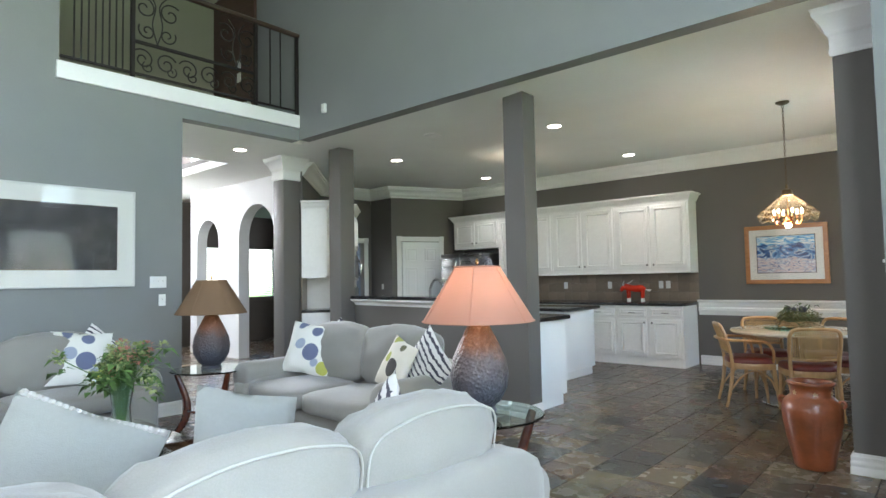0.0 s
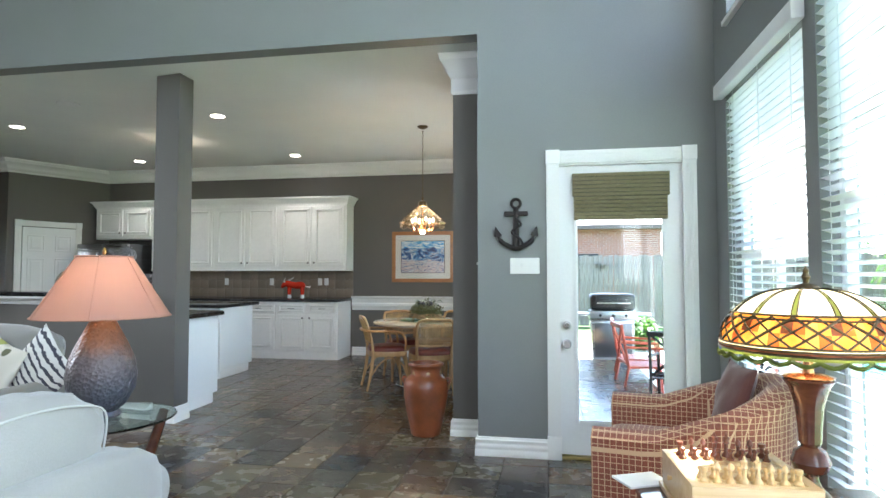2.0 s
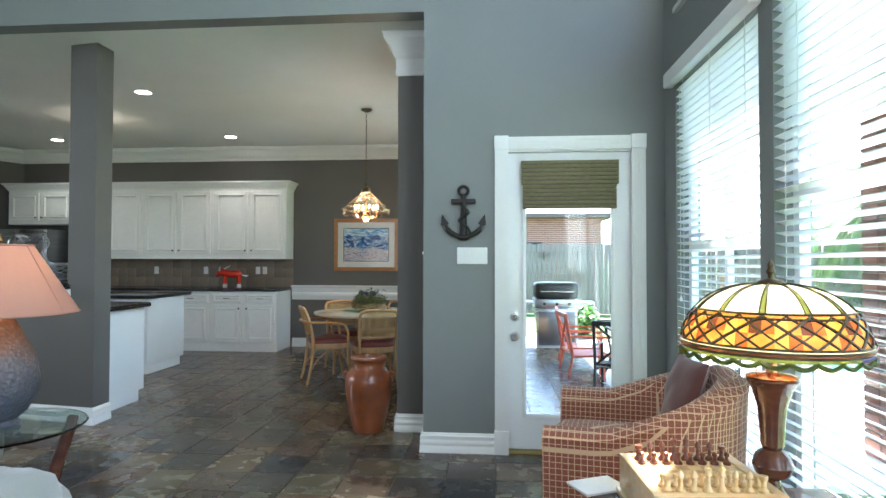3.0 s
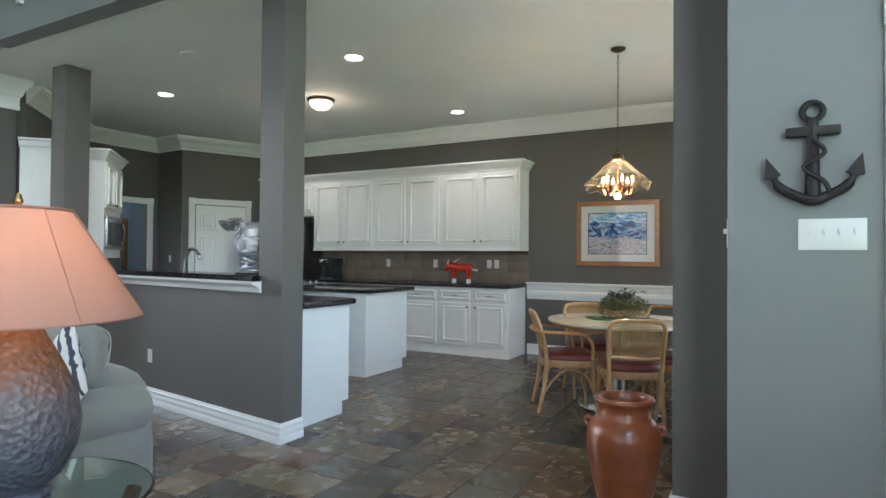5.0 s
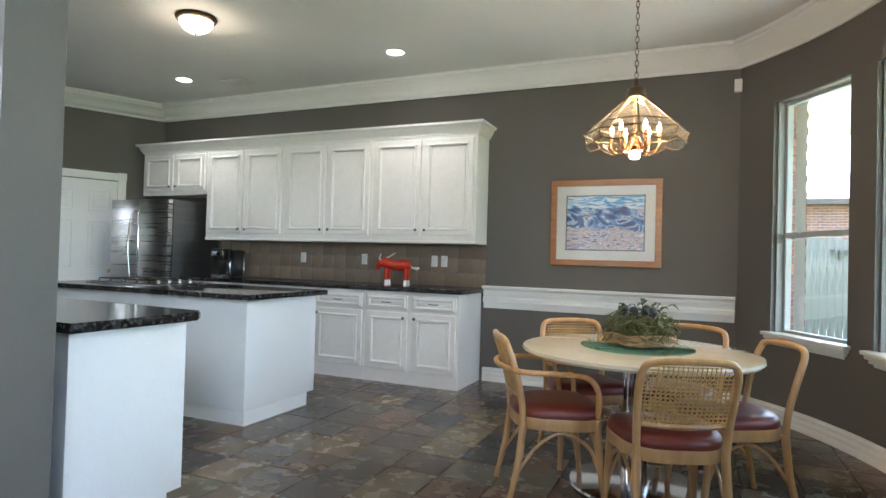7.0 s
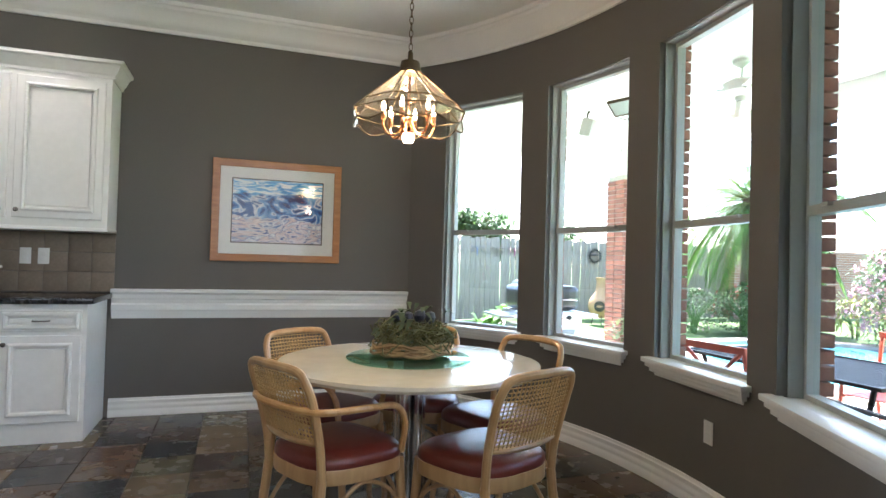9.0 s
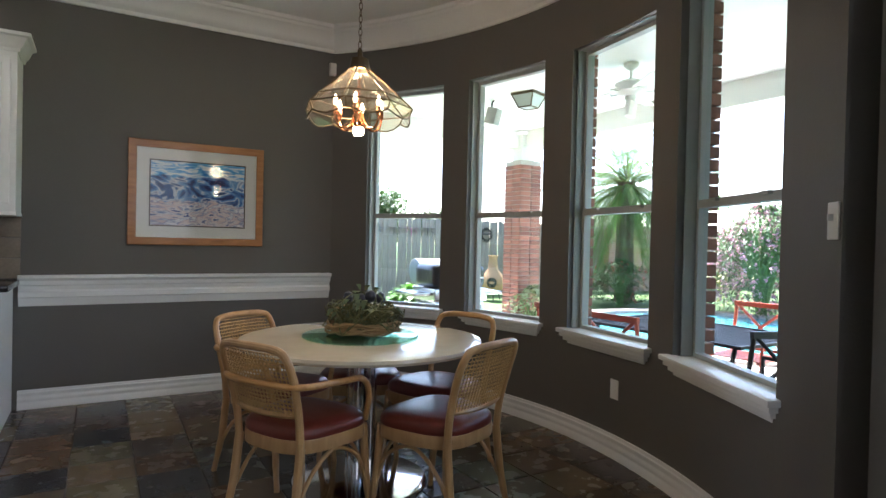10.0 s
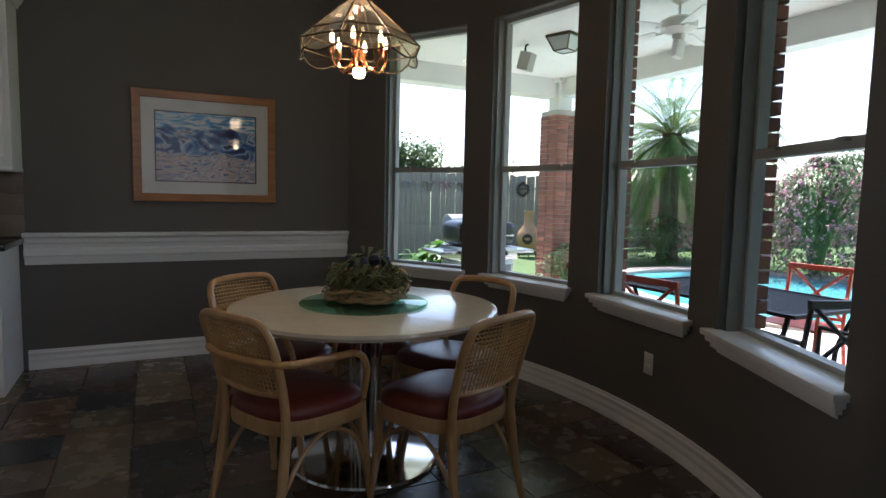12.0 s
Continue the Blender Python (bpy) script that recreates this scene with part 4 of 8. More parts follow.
def dining_chair(m, arms, cane=True):
    """A bentwood chair that faces local +y."""
    c = thing("dining_chair", "bentwood dining chair with %s, red seat and %s" % ("cane back" if cane else "open hoop back", "curved arms" if arms else "no arms"), "chair", m, "chairs round the table")
    b = B()
    prof = []
    n = 40
    poly = []
    for i in range(n):
        a = 2 * math.pi * i / n
        x = 0.225 * math.copysign(abs(math.cos(a)) ** 0.62, math.cos(a))
        y = 0.215 * math.copysign(abs(math.sin(a)) ** 0.62, math.sin(a))
        x *= 1.0 + 0.12 * (y / 0.215)
        poly.append((x, y))
    for s, z in ((1.0, 0.425), (1.02, 0.44), (1.0, 0.462), (0.93, 0.478), (0.7, 0.487), (0.35, 0.49)):
        prof.append([b.verts.new((x * s, y * s, z)) for x, y in poly])
    for p, q in zip(prof, prof[1:]):
        for i in range(n):
            b.faces.new((p[i], p[(i + 1) % n], q[(i + 1) % n], q[i]))
    b.faces.new(prof[-1])
    b.faces.new(prof[0][::-1])
    part("seat", b, SEAT, c, "red-brown leather seat", smooth=60)
    b = B()
    rings = [[b.verts.new((x * s, y * s, z)) for x, y in poly] for s, z in ((0.94, 0.372), (1.015, 0.372), (1.025, 0.38), (1.025, 0.42), (1.015, 0.428), (0.94, 0.428))]
    for p, q in zip(rings, rings[1:] + rings[:1]):
        for i in range(n):
            b.faces.new((p[i], p[(i + 1) % n], q[(i + 1) % n], q[i]))
    part("seat_frame", b, BENT, c)
    for sx in (-1, 1):
        b = B()
        tube(b, curve_pts([(sx * 0.20, 0.17, 0.42), (sx * 0.205, 0.19, 0.2), (sx * 0.215, 0.215, 0.0)], 10), [0.019] * 5 + [0.017] * 3 + [0.014] * 3, 10)
        part("leg", b, BENT, c)
        b = B()
        tube(b, curve_pts([(sx * 0.185, -0.19, 0.40), (sx * 0.19, -0.215, 0.2), (sx * 0.20, -0.26, 0.0)], 10), [0.019] * 5 + [0.017] * 3 + [0.014] * 3, 10)
        part("leg", b, BENT, c)
        b = B()
        tube(b, curve_pts([(sx * 0.205, 0.185, 0.17), (sx * 0.20, 0.13, 0.29), (sx * 0.195, 0.0, 0.355), (sx * 0.19, -0.12, 0.29), (sx * 0.19, -0.21, 0.17)], 20), 0.009, 8)
        part("brace", b, BENT, c)
    b = B()
    tube(b, curve_pts([(-0.20, 0.185, 0.17), (-0.14, 0.18, 0.30), (0, 0.175, 0.36), (0.14, 0.18, 0.30), (0.20, 0.185, 0.17)], 20), 0.009, 8)
    part("brace", b, BENT, c)
    # back: an upright hoop that leans back
    ctrl = [(-0.185, -0.19, 0.37), (-0.19, -0.205, 0.52), (-0.198, -0.245, 0.68), (-0.190, -0.275, 0.765), (-0.15, -0.29, 0.803), (0, -0.305, 0.811), (0.15, -0.29, 0.803), (0.190, -0.275, 0.765), (0.198, -0.245, 0.68), (0.19, -0.205, 0.52), (0.185, -0.19, 0.37)]
    b = B()
    tube(b, curve_pts(ctrl, 60), 0.0165, 10)
    part("back_frame", b, BENT, c)
    if cane:
        b = B()
        tube(b, curve_pts([(-0.186, -0.20, 0.535), (-0.1, -0.222, 0.53), (0, -0.23, 0.528), (0.1, -0.222, 0.53), (0.186, -0.20, 0.535)], 16), 0.012, 8)
        part("back_rail", b, BENT, c)

        def back_y(x, z):
            k = (z - 0.52) / 0.285
            return -0.205 - 0.085 * k - 0.022 * (1 - (x / 0.19) ** 2)
        b = B()
        for i in range(19):
            x = -0.171 + 0.342 * i / 18
            z1 = 0.792 - 0.045 * max(0, abs(x) - 0.12) / 0.05
            tube(b, [(x, back_y(x, z), z) for z in (0.535, 0.62, 0.70, z1)], 0.0028, 4)
        for j in range(15):
            z = 0.552 + 0.235 * j / 14
            w = 0.186 if z < 0.745 else 0.165
            tube(b, [(x, back_y(x, z) + 0.002, z) for x in (-w, -w / 2, 0, w / 2, w)], 0.0028, 4)
        for j in range(-13, 19):
            for s in (-1, 1):
                pts = []
                for z in (0.545, 0.62, 0.70, 0.775):
                    x = s * (-0.19 + 0.0205 * j + (z - 0.545))
                    if abs(x) < 0.18:
                        pts.append((x, back_y(x, z), z))
                if len(pts) > 1:
                    tube(b, pts, 0.0016, 3)
        part("cane_panel", b, CANE, c, "woven cane panel", smooth=0)
    if arms:
        b = B()
        tube(b, curve_pts([(-0.21, 0.17, 0.44), (-0.235, 0.165, 0.56), (-0.25, 0.10, 0.64), (-0.255, -0.05, 0.655), (-0.23, -0.22, 0.66), (-0.12, -0.285, 0.665), (0, -0.30, 0.667), (0.12, -0.285, 0.665), (0.23, -0.22, 0.66), (0.255, -0.05, 0.655), (0.25, 0.10, 0.64), (0.235, 0.165, 0.56), (0.21, 0.17, 0.44)], 72), 0.0135, 10)
        part("arm", b, OAK, c, "one-piece bent arm and back rail")
    return c


def face(x, y, fx, fy):
    return pose(x, y, 0, 0, 0, math.degrees(math.atan2(fy, fx)) - 90)


armchair = dining_chair(face(0.27, 7.245, 0.89, 0.45), True)
plain = dining_chair(face(0.833, 7.02, -0.37, 0.93), False)
copy_thing(armchair, face(0.325, 7.86, 0.50, -0.87))
hoop = dining_chair(face(1.10, 7.51, -0.91, -0.41), False, False)
copy_thing(hoop, face(0.83, 7.95, -0.40, -0.91))

# ---- pendant lamp over the table ----
PX, PY = 0.622, 7.545
CLEAR = pane_glass("bevelled_glass", (0.93, 0.87, 0.76), 0.11)
_t = CLEAR.node_tree
_tl = _t.nodes.new("ShaderNodeBsdfTranslucent")
_tl.inputs[0].default_value = (0.85, 0.76, 0.60, 1)
_mx = _t.nodes.new("ShaderNodeMixShader")
_mx.inputs[0].default_value = 0.03
_t.links.new(_t.nodes["Material Output"].inputs[0].links[0].from_socket, _mx.inputs[1])
_t.links.new(_tl.outputs[0], _mx.inputs[2])
_t.links.new(_mx.outputs[0], _t.nodes["Material Output"].inputs[0])
AMBER = glow("warm_bulb", (1.0, 0.80, 0.50), 4)
c = thing("pendant_lamp", "faceted clear glass pendant lamp with copper arms on a chain", "pendant lamp", pose(PX, PY, 0))
b = B()
lathe(b, [(0.0, ZC - 0.03), (0.03, ZC - 0.03), (0.06, ZC - 0.015), (0.065, ZC - 0.001), (0, ZC - 0.001)], 24)
part("canopy", b, BRONZE, c, "aged bronze ceiling cup")
z, k = ZC - 0.03, 0
chain = B()
while z > 2.205:
    a = radians(90 * (k % 2))
    tube(chain, [(0.009 * math.cos(q) * math.cos(a), 0.009 * math.cos(q) * math.sin(a), z - 0.02 + 0.021 * math.sin(q)) for q in [2 * math.pi * i / 10 for i in range(10)]], 0.0022, 5, closed=True)
    z -= 0.033
    k += 1
part("chain", chain, BRONZE, c)
b = B()
lathe(b, [(0.0, 2.215), (0.012, 2.215), (0.014, 2.175), (0.045, 2.165), (0.05, 2.14), (0.05, 2.12), (0.042, 2.105), (0.0, 2.105)], 20)
part("crown", b, BRONZE, c, "fluted bronze cap")
SH = [(0.05, 2.115), (0.225, 1.96), (0.278, 1.91), (0.262, 1.87)]
shade = part("shade_ring", lathe(B(), [(0.045, 2.105), (0.056, 2.11), (0.056, 2.12), (0.045, 2.125)], 20, cap=False), BRONZE, c, "bronze ring that carries the glass shade")
for k in range(8):
    b = B()
    cames = B()
    a0, a1 = radians(45 * k + 10), radians(45 * k + 55)
    am = (a0 + a1) / 2
    for (r0, z0), (r1, z1) in zip(SH, SH[1:]):
        last = r1 == SH[-1][0]
        q = [(r0 * math.cos(a0), r0 * math.sin(a0), z0), (r0 * math.cos(a1), r0 * math.sin(a1), z0), (r1 * math.cos(a1), r1 * math.sin(a1), z1), (r1 * math.cos(a0), r1 * math.sin(a0), z1)]
        b.faces.new([b.verts.new(p) for p in (q if not last else q[:3] + [(1.0 * r1 * math.cos(am), r1 * math.sin(am), z1 - 0.03)] + q[3:])])
        tube(cames, [q[0], q[3]], 0.004, 5)
        if z0 < 2.065:
            tube(cames, [q[0], q[1]], 0.0038, 5)
    e = [(SH[-1][0] * math.cos(a), SH[-1][0] * math.sin(a), SH[-1][1] - dz) for a, dz in ((a0, 0), ((a0 + am) / 2, 0.02), (am, 0.03), ((am + a1) / 2, 0.02), (a1, 0))]
    tube(cames, e, 0.0042, 5)
    part("pane", b, CLEAR, shade, "bevelled clear glass panel", smooth=0)
    part("came", cames, BRONZE, shade, "dark metal strip round a pane")
b = B()
tube(b, [(0, 0, 2.105), (0, 0, 1.895)], 0.008, 8)
lathe(b, [(0.0, 1.815), (0.018, 1.82), (0.03, 1.845), (0.02, 1.875), (0.012, 1.895), (0, 1.895)], 14)
part("stem", b, COPPER, c)
for k in range(6):
    a = radians(60 * k)
    b = B()
    tube(b, curve_pts([(0.015 * math.cos(a), 0.015 * math.sin(a), 1.895), (0.05 * math.cos(a), 0.05 * math.sin(a), 1.82), (0.10 * math.cos(a), 0.10 * math.sin(a), 1.81), (0.125 * math.cos(a), 0.125 * math.sin(a), 1.85), (0.125 * math.cos(a), 0.125 * math.sin(a), 1.875)], 16), 0.0065, 7)
    lathe(b, [(0.011, 0), (0.013, 0.012), (0.012, 0.045)], 10, (0.125 * math.cos(a), 0.125 * math.sin(a), 1.87))
    arm = part("arm", b, COPPER, c, "curved copper arm")
    b = B()
    lathe(b, [(0.006, 0), (0.011, 0.015), (0.009, 0.035), (0.002, 0.055)], 10, (0.125 * math.cos(a), 0.125 * math.sin(a), 1.915))
    part("bulb", b, AMBER, arm, "glowing candle bulb")
b = B()
lathe(b, [(0.0, 1.773), (0.022, 1.777), (0.03, 1.795), (0.026, 1.815), (0.0, 1.817)], 14)
part("bulb", b, AMBER, c, "glowing round bulb")
bulb("pendant_light", (PX, PY, 1.985), 2.4, (1.0, 0.78, 0.52), 0.06)
bulb("pendant_light", (PX, PY, 1.735), 0.8, (1.0, 0.74, 0.45), 0.03)


# ---- framed watercolour ----
def watercolour():
    """Blue hills under a streaked sky over a pale pink plain."""
    m = bpy.data.materials.new("watercolour")
    m.use_nodes = True
    nt = m.node_tree
    bs = nt.nodes["Principled BSDF"]
    tc = nt.nodes.new("ShaderNodeTexCoord")
    sep = nt.nodes.new("ShaderNodeSeparateXYZ")
    nt.links.new(tc.outputs["Object"], sep.inputs[0])

    def noise_of(scale, sc, det=4, dist=0.0, typ="noise"):
        mp = nt.nodes.new("ShaderNodeMapping")
        mp.inputs["Scale"].default_value = sc
        nt.links.new(tc.outputs["Object"], mp.inputs[0])
        n = nt.nodes.new("ShaderNodeTexNoise")
        n.inputs["Scale"].default_value, n.inputs["Detail"].default_value, n.inputs["Distortion"].default_value = scale, det, dist
        nt.links.new(mp.outputs[0], n.inputs["Vector"])
        return n.outputs["Fac"]

    def math2(op, a, b):
        n = nt.nodes.new("ShaderNodeMath")
        n.operation = op
        for i, v in enumerate((a, b)):
            if isinstance(v, (int, float)):
                n.inputs[i].default_value = v
            else:
                nt.links.new(v, n.inputs[i])
        return n.outputs[0]

    def mix(f, a, b):
        n = nt.nodes.new("ShaderNodeMix")
        n.data_type = "RGBA"
        nt.links.new(f, n.inputs["Factor"])
        nt.links.new(a, n.inputs["A"])
        nt.links.new(b, n.inputs["B"])
        return n.outputs["Result"]

    z = sep.outputs["Z"]
    sky = ramp(nt, noise_of(9, (1.0, 1, 4.5), 5, 1.0), [(0.36, (0.02, 0.20, 0.55)), (0.48, (0.16, 0.45, 0.72)), (0.56, (0.72, 0.78, 0.80))])
    hill = ramp(nt, noise_of(2.6, (1.3, 1, 2.2), 2, 2.2), [(0.38, (0.012, 0.03, 0.13)), (0.44, (0.03, 0.12, 0.36)), (0.52, (0.16, 0.33, 0.60)), (0.56, (0.62, 0.66, 0.72)), (0.60, (0.05, 0.13, 0.34)), (0.68, (0.02, 0.05, 0.16))])
    plain = ramp(nt, noise_of(3.2, (0.9, 1, 2.8), 3, 2.6), [(0.36, (0.04, 0.07, 0.22)), (0.41, (0.66, 0.62, 0.64)), (0.50, (0.60, 0.46, 0.45)), (0.54, (0.18, 0.24, 0.42)), (0.57, (0.78, 0.75, 0.74)), (0.66, (0.12, 0.18, 0.36))])
    h1 = math2("ADD", z, math2("MULTIPLY", math2("SUBTRACT", noise_of(3.2, (1, 0, 0), 3), 0.5), 0.30))
    h2 = math2("ADD", z, math2("MULTIPLY", math2("SUBTRACT", noise_of(5.0, (1, 0, 0), 2), 0.5), 0.22))
    f1 = ramp(nt, h1, [(0.125, (0,) * 3), (0.135, (1,) * 3)])
    f2 = ramp(nt, math2("ADD", h2, 0.3), [(0.235, (0,) * 3), (0.25, (1,) * 3)])
    low = mix(f2, plain, hill)
    nt.links.new(mix(f1, low, sky), bs.inputs["Base Color"])
    bs.inputs["Roughness"].default_value = 0.7
    return m


FRAMEOAK = wood("orange_oak_frame", (0.30, 0.115, 0.028), (0.42, 0.175, 0.05), 0.35)
MATBOARD = mat("ivory_mat_board", (0.70, 0.70, 0.66), 0.8, big=0.02, small=0.03, bump=0.03)


PICGLASS = pane_glass("picture_glass", (0.98, 0.98, 0.98), 0.018)


def framed(name, label, m, w, h, fw, mw, frame_mat, art, depth=0.03, cat="picture"):
    """A glazed picture in xz facing -y, its back on y = 0, its centre at the origin."""
    c = thing(name, label, cat, m)
    b = rect_rings(B(), w, h, [(0, 0), (0, -depth + 0.004), (0.004, -depth), (fw - 0.004, -depth), (fw, -depth + 0.004), (fw, -depth + 0.012)])
    part("frame", b, frame_mat, c, m=pose(0, 0, -h / 2), smooth=20)
    part("mat_board", box(-w / 2 + fw, w / 2 - fw, -depth + 0.009, -depth + 0.012, -h / 2 + fw, h / 2 - fw), MATBOARD, c)
    iw, ih = w / 2 - fw - mw, h / 2 - fw - mw
    part("inner_line", box(-iw - 0.009, iw + 0.009, -depth + 0.0075, -depth + 0.009, -ih - 0.009, ih + 0.009), DARKWOOD, c, "dark inner mat line")
    part("art", box(-iw, iw, -depth + 0.006, -depth + 0.0075, -ih, ih), art, c)
    p = part("glazing", box(-w / 2 + fw, w / 2 - fw, -depth + 0.003, -depth + 0.0045, -h / 2 + fw, h / 2 - fw), PICGLASS, c)
    p.visible_shadow = False
    return c


framed("framed_picture", "watercolour of blue hills in an oak frame with ivory mat", pose(0.155, YB, 1.567), 0.995, 0.80, 0.058, 0.095, FRAMEOAK, watercolour())


# ---- switches, outlets, sensors ----
PLATE = mat("white_plastic", (0.74, 0.74, 0.71), 0.35, big=0.02, small=0.02, bump=0)


def plate(m, gangs=1, kind="switch"):
    w = 0.07 + 0.046 * (gangs - 1)
    c = thing("light_switch" if kind == "switch" else "power_outlet", "white wall plate with %s" % ("toggle switches" if gangs > 1 else "one toggle switch" if kind == "switch" else "two power sockets"), "switch" if kind == "switch" else "outlet", m)
    part("plate", box(-w / 2, w / 2, -0.006, 0, -0.057, 0.057, 0.003), PLATE, c)
    for g in range(gangs):
        x = (g - (gangs - 1) / 2) * 0.046
        if kind == "switch":
            part("toggle", box(x - 0.005, x + 0.005, -0.02, -0.006, 0.0, 0.02, 0.002), PLATE, c)
        else:
            for z in (-0.02, 0.02):
                part("socket", box(x - 0.016, x + 0.016, -0.008, -0.006, z - 0.014, z + 0.014, 0.001), PLATE, c)
    return c


plate(pose(1.945, YD, 1.35), 4)
plate(pose(1.607, 5.0, 1.36, 0, 0, -90), 1)
plate(pose(*bowp(-40.7, RB - 0.001), 1.33, 0, 0, -40.7 - 90), 1)
for x in (-3.20, -2.39, -1.55, -1.44):
    plate(pose(x, YB - 0.014, 1.17), 1, "outlet")
plate(pose(-2.85, 5.5825, 0.40, 0, 0, -8.5), 1, "outlet")
oa = -8.7
plate(pose(*bowp(oa, RB - 0.001), 0.40, 0, 0, oa - 90), 1, "outlet")
plate(pose(XL, 3.22, 1.34, 0, 0, 90), 3)
plate(pose(XL, 3.26, 1.16, 0, 0, 90), 1)
plate(pose(-6.4, 8.384, 1.2, 0, 0, -3.7), 1)


def sensor(m):
    return solid("alarm_detector", box(-0.03, 0.03, -0.04, 0, -0.055, 0.055, 0.01), PLATE, "white plastic alarm detector high on the wall", "detector", m)


sensor(pose(1.235, YB, 2.735))
sensor(pose(-3.57, YD, 3.34))
sensor(pose(1.60, YD, 2.98 + 0.55))

# ---- ceiling lights ----
CANGLOW = glow("recessed_glow", (1.0, 0.90, 0.76), 3)
for x, y, z in ((-1.56, 6.67, ZC), (-1.63, 8.88, ZC), (-4.25, 8.88, ZC), (-4.22, 6.68, ZC), (-5.02, 4.63, ZC - 0.03)):
    c = thing("recessed_light", "round recessed ceiling light, lit, with a white rim", "ceiling light", pose(x, y, z), "recessed lights")
    b = B()
    lathe(b, [(0.085, -0.001), (0.095, -0.006), (0.088, -0.010), (0.075, -0.007), (0.072, -0.001)], 32, cap=False)
    part("rim", b, TRIM, c)
    b = B()
    lathe(b, [(0.0, -0.006), (0.04, -0.006), (0.073, -0.0045)], 28, cap=False)
    part("lamp", b, CANGLOW, c, "glowing lamp face")
    d = bpy.data.lights.new("recessed_beam", "SPOT")
    d.energy, d.spot_size, d.spot_blend, d.color, d.shadow_soft_size = 3.2, radians(120), 0.6, (1.0, 0.94, 0.86), 0.05
    o = new("recessed_beam", d)
    o.matrix_world = pose(x, y, z - 0.02)
c = thing("flush_light", "bronze flush ceiling light with a frosted glass bowl, lit", "ceiling light", pose(-2.78, 7.65, ZC))
b = B()
lathe(b, [(0.0, -0.001), (0.155, -0.001), (0.16, -0.012), (0.15, -0.03), (0.125, -0.036)], 32)
part("pan", b, BRONZE, c)
b = B()
lathe(b, [(0.13, -0.034), (0.125, -0.06), (0.10, -0.095), (0.06, -0.118), (0.0, -0.126)], 32, cap=False)
part("bowl", b, glow("frosted_lamp_glass", (1.0, 0.84, 0.58), 0.55), c, "glowing frosted glass bowl")
b = B()
lathe(b, [(0.0, -0.15), (0.008, -0.145), (0.01, -0.13), (0.004, -0.124)], 10)
part("finial", b, BRONZE, c)
bulb("flush_lamp", (-2.78, 7.65, ZC - 0.26), 0.45, (1.0, 0.82, 0.58), 0.1)
c = thing("ceiling_speaker", "round white ceiling speaker grille", "speaker", pose(-2.83, 5.95, ZC))
b = B()
lathe(b, [(0.0, -0.008), (0.085, -0.008), (0.10, -0.012), (0.11, -0.006), (0.112, -0.001)], 32, cap=False)
part("grille", b, TRIM, c)
c = thing("ceiling_vent", "white slatted ceiling air vent", "vent", pose(-3.76, 9.13, ZC))
b = B()
for a in ((-0.18, 0.18, -0.09, -0.07), (-0.18, 0.18, 0.07, 0.09), (-0.18, -0.16, -0.07, 0.07), (0.16, 0.18, -0.07, 0.07)):
    bx(b, *a, -0.01, -0.001)
part("frame", b, TRIM, c)
for k in range(6):
    part("slat", box(-0.158, 0.158, -0.062 + 0.022 * k, -0.05 + 0.022 * k, -0.008, -0.003), TRIM, c)
part("backing", box(-0.158, 0.158, -0.068, 0.068, -0.0025, -0.001), BLACK, c)

# ---- kitchen counter things ----
c = thing("coffee_machine", "black and silver pod coffee machine on the counter", "coffee machine", pose(-4.1, 9.45, 0.916))
part("body", box(-0.10, 0.10, -0.02, 0.16, 0, 0.32, 0.02), BLACK, c)
part("head", box(-0.095, 0.095, -0.15, -0.018, 0.2, 0.33, 0.025), BLACK, c)
part("chrome_band", box(-0.085, 0.085, -0.156, -0.14, 0.24, 0.30, 0.01), CHROME, c)
part("drip_tray", box(-0.08, 0.08, -0.15, -0.02, 0, 0.03, 0.006), STEEL, c)
part("water_tank", box(0.105, 0.15, -0.1, 0.14, 0.02, 0.31, 0.015), glass("tank_glass", (0.75, 0.8, 0.85)), c)

RED = mat("glossy_red_glaze", (0.55, 0.035, 0.015), 0.15, big=0.1, small=0.05, s_big=20, bump=0.02, coat=0.5)
WHT = mat("white_glaze", (0.75, 0.72, 0.68), 0.25)
b = B()
tube(b, curve_pts([(-0.155, 0, 0.20), (-0.13, 0, 0.225), (0.0, 0, 0.20), (0.12, 0, 0.205), (0.175, 0, 0.185)], 20), [0.03, 0.05, 0.06, 0.06, 0.055, 0.054, 0.053, 0.052, 0.05, 0.05, 0.052, 0.054, 0.056, 0.056, 0.054, 0.05, 0.045, 0.035, 0.028, 0.02, 0.01][:21], 14)
tube(b, [(-0.14, 0, 0.225), (-0.195, 0, 0.205), (-0.225, 0, 0.165)], [0.04, 0.036, 0.02], 12)
for x in (-0.095, 0.125):
    for y in (-0.028, 0.028):
        tube(b, [(x, y, 0.17), (x, y, 0.05)], [0.024, 0.016], 10)
c = thing("bull_figurine", "glossy red ceramic bull with white horns, hooves and tail", "figurine", pose(-1.88, 9.48, 0.916))
part("body", b, RED, c, smooth=60)
b = B()
tube(b, curve_pts([(-0.16, -0.02, 0.25), (-0.15, -0.08, 0.265), (-0.12, -0.10, 0.32)], 8), [0.012] * 5 + [0.008] * 3 + [0.003], 8)
part("horn", b, WHT, c)
b = B()
tube(b, curve_pts([(-0.16, 0.02, 0.25), (-0.13, 0.07, 0.28), (-0.05, 0.08, 0.33)], 8), [0.012] * 5 + [0.008] * 3 + [0.003], 8)
part("horn", b, WHT, c)
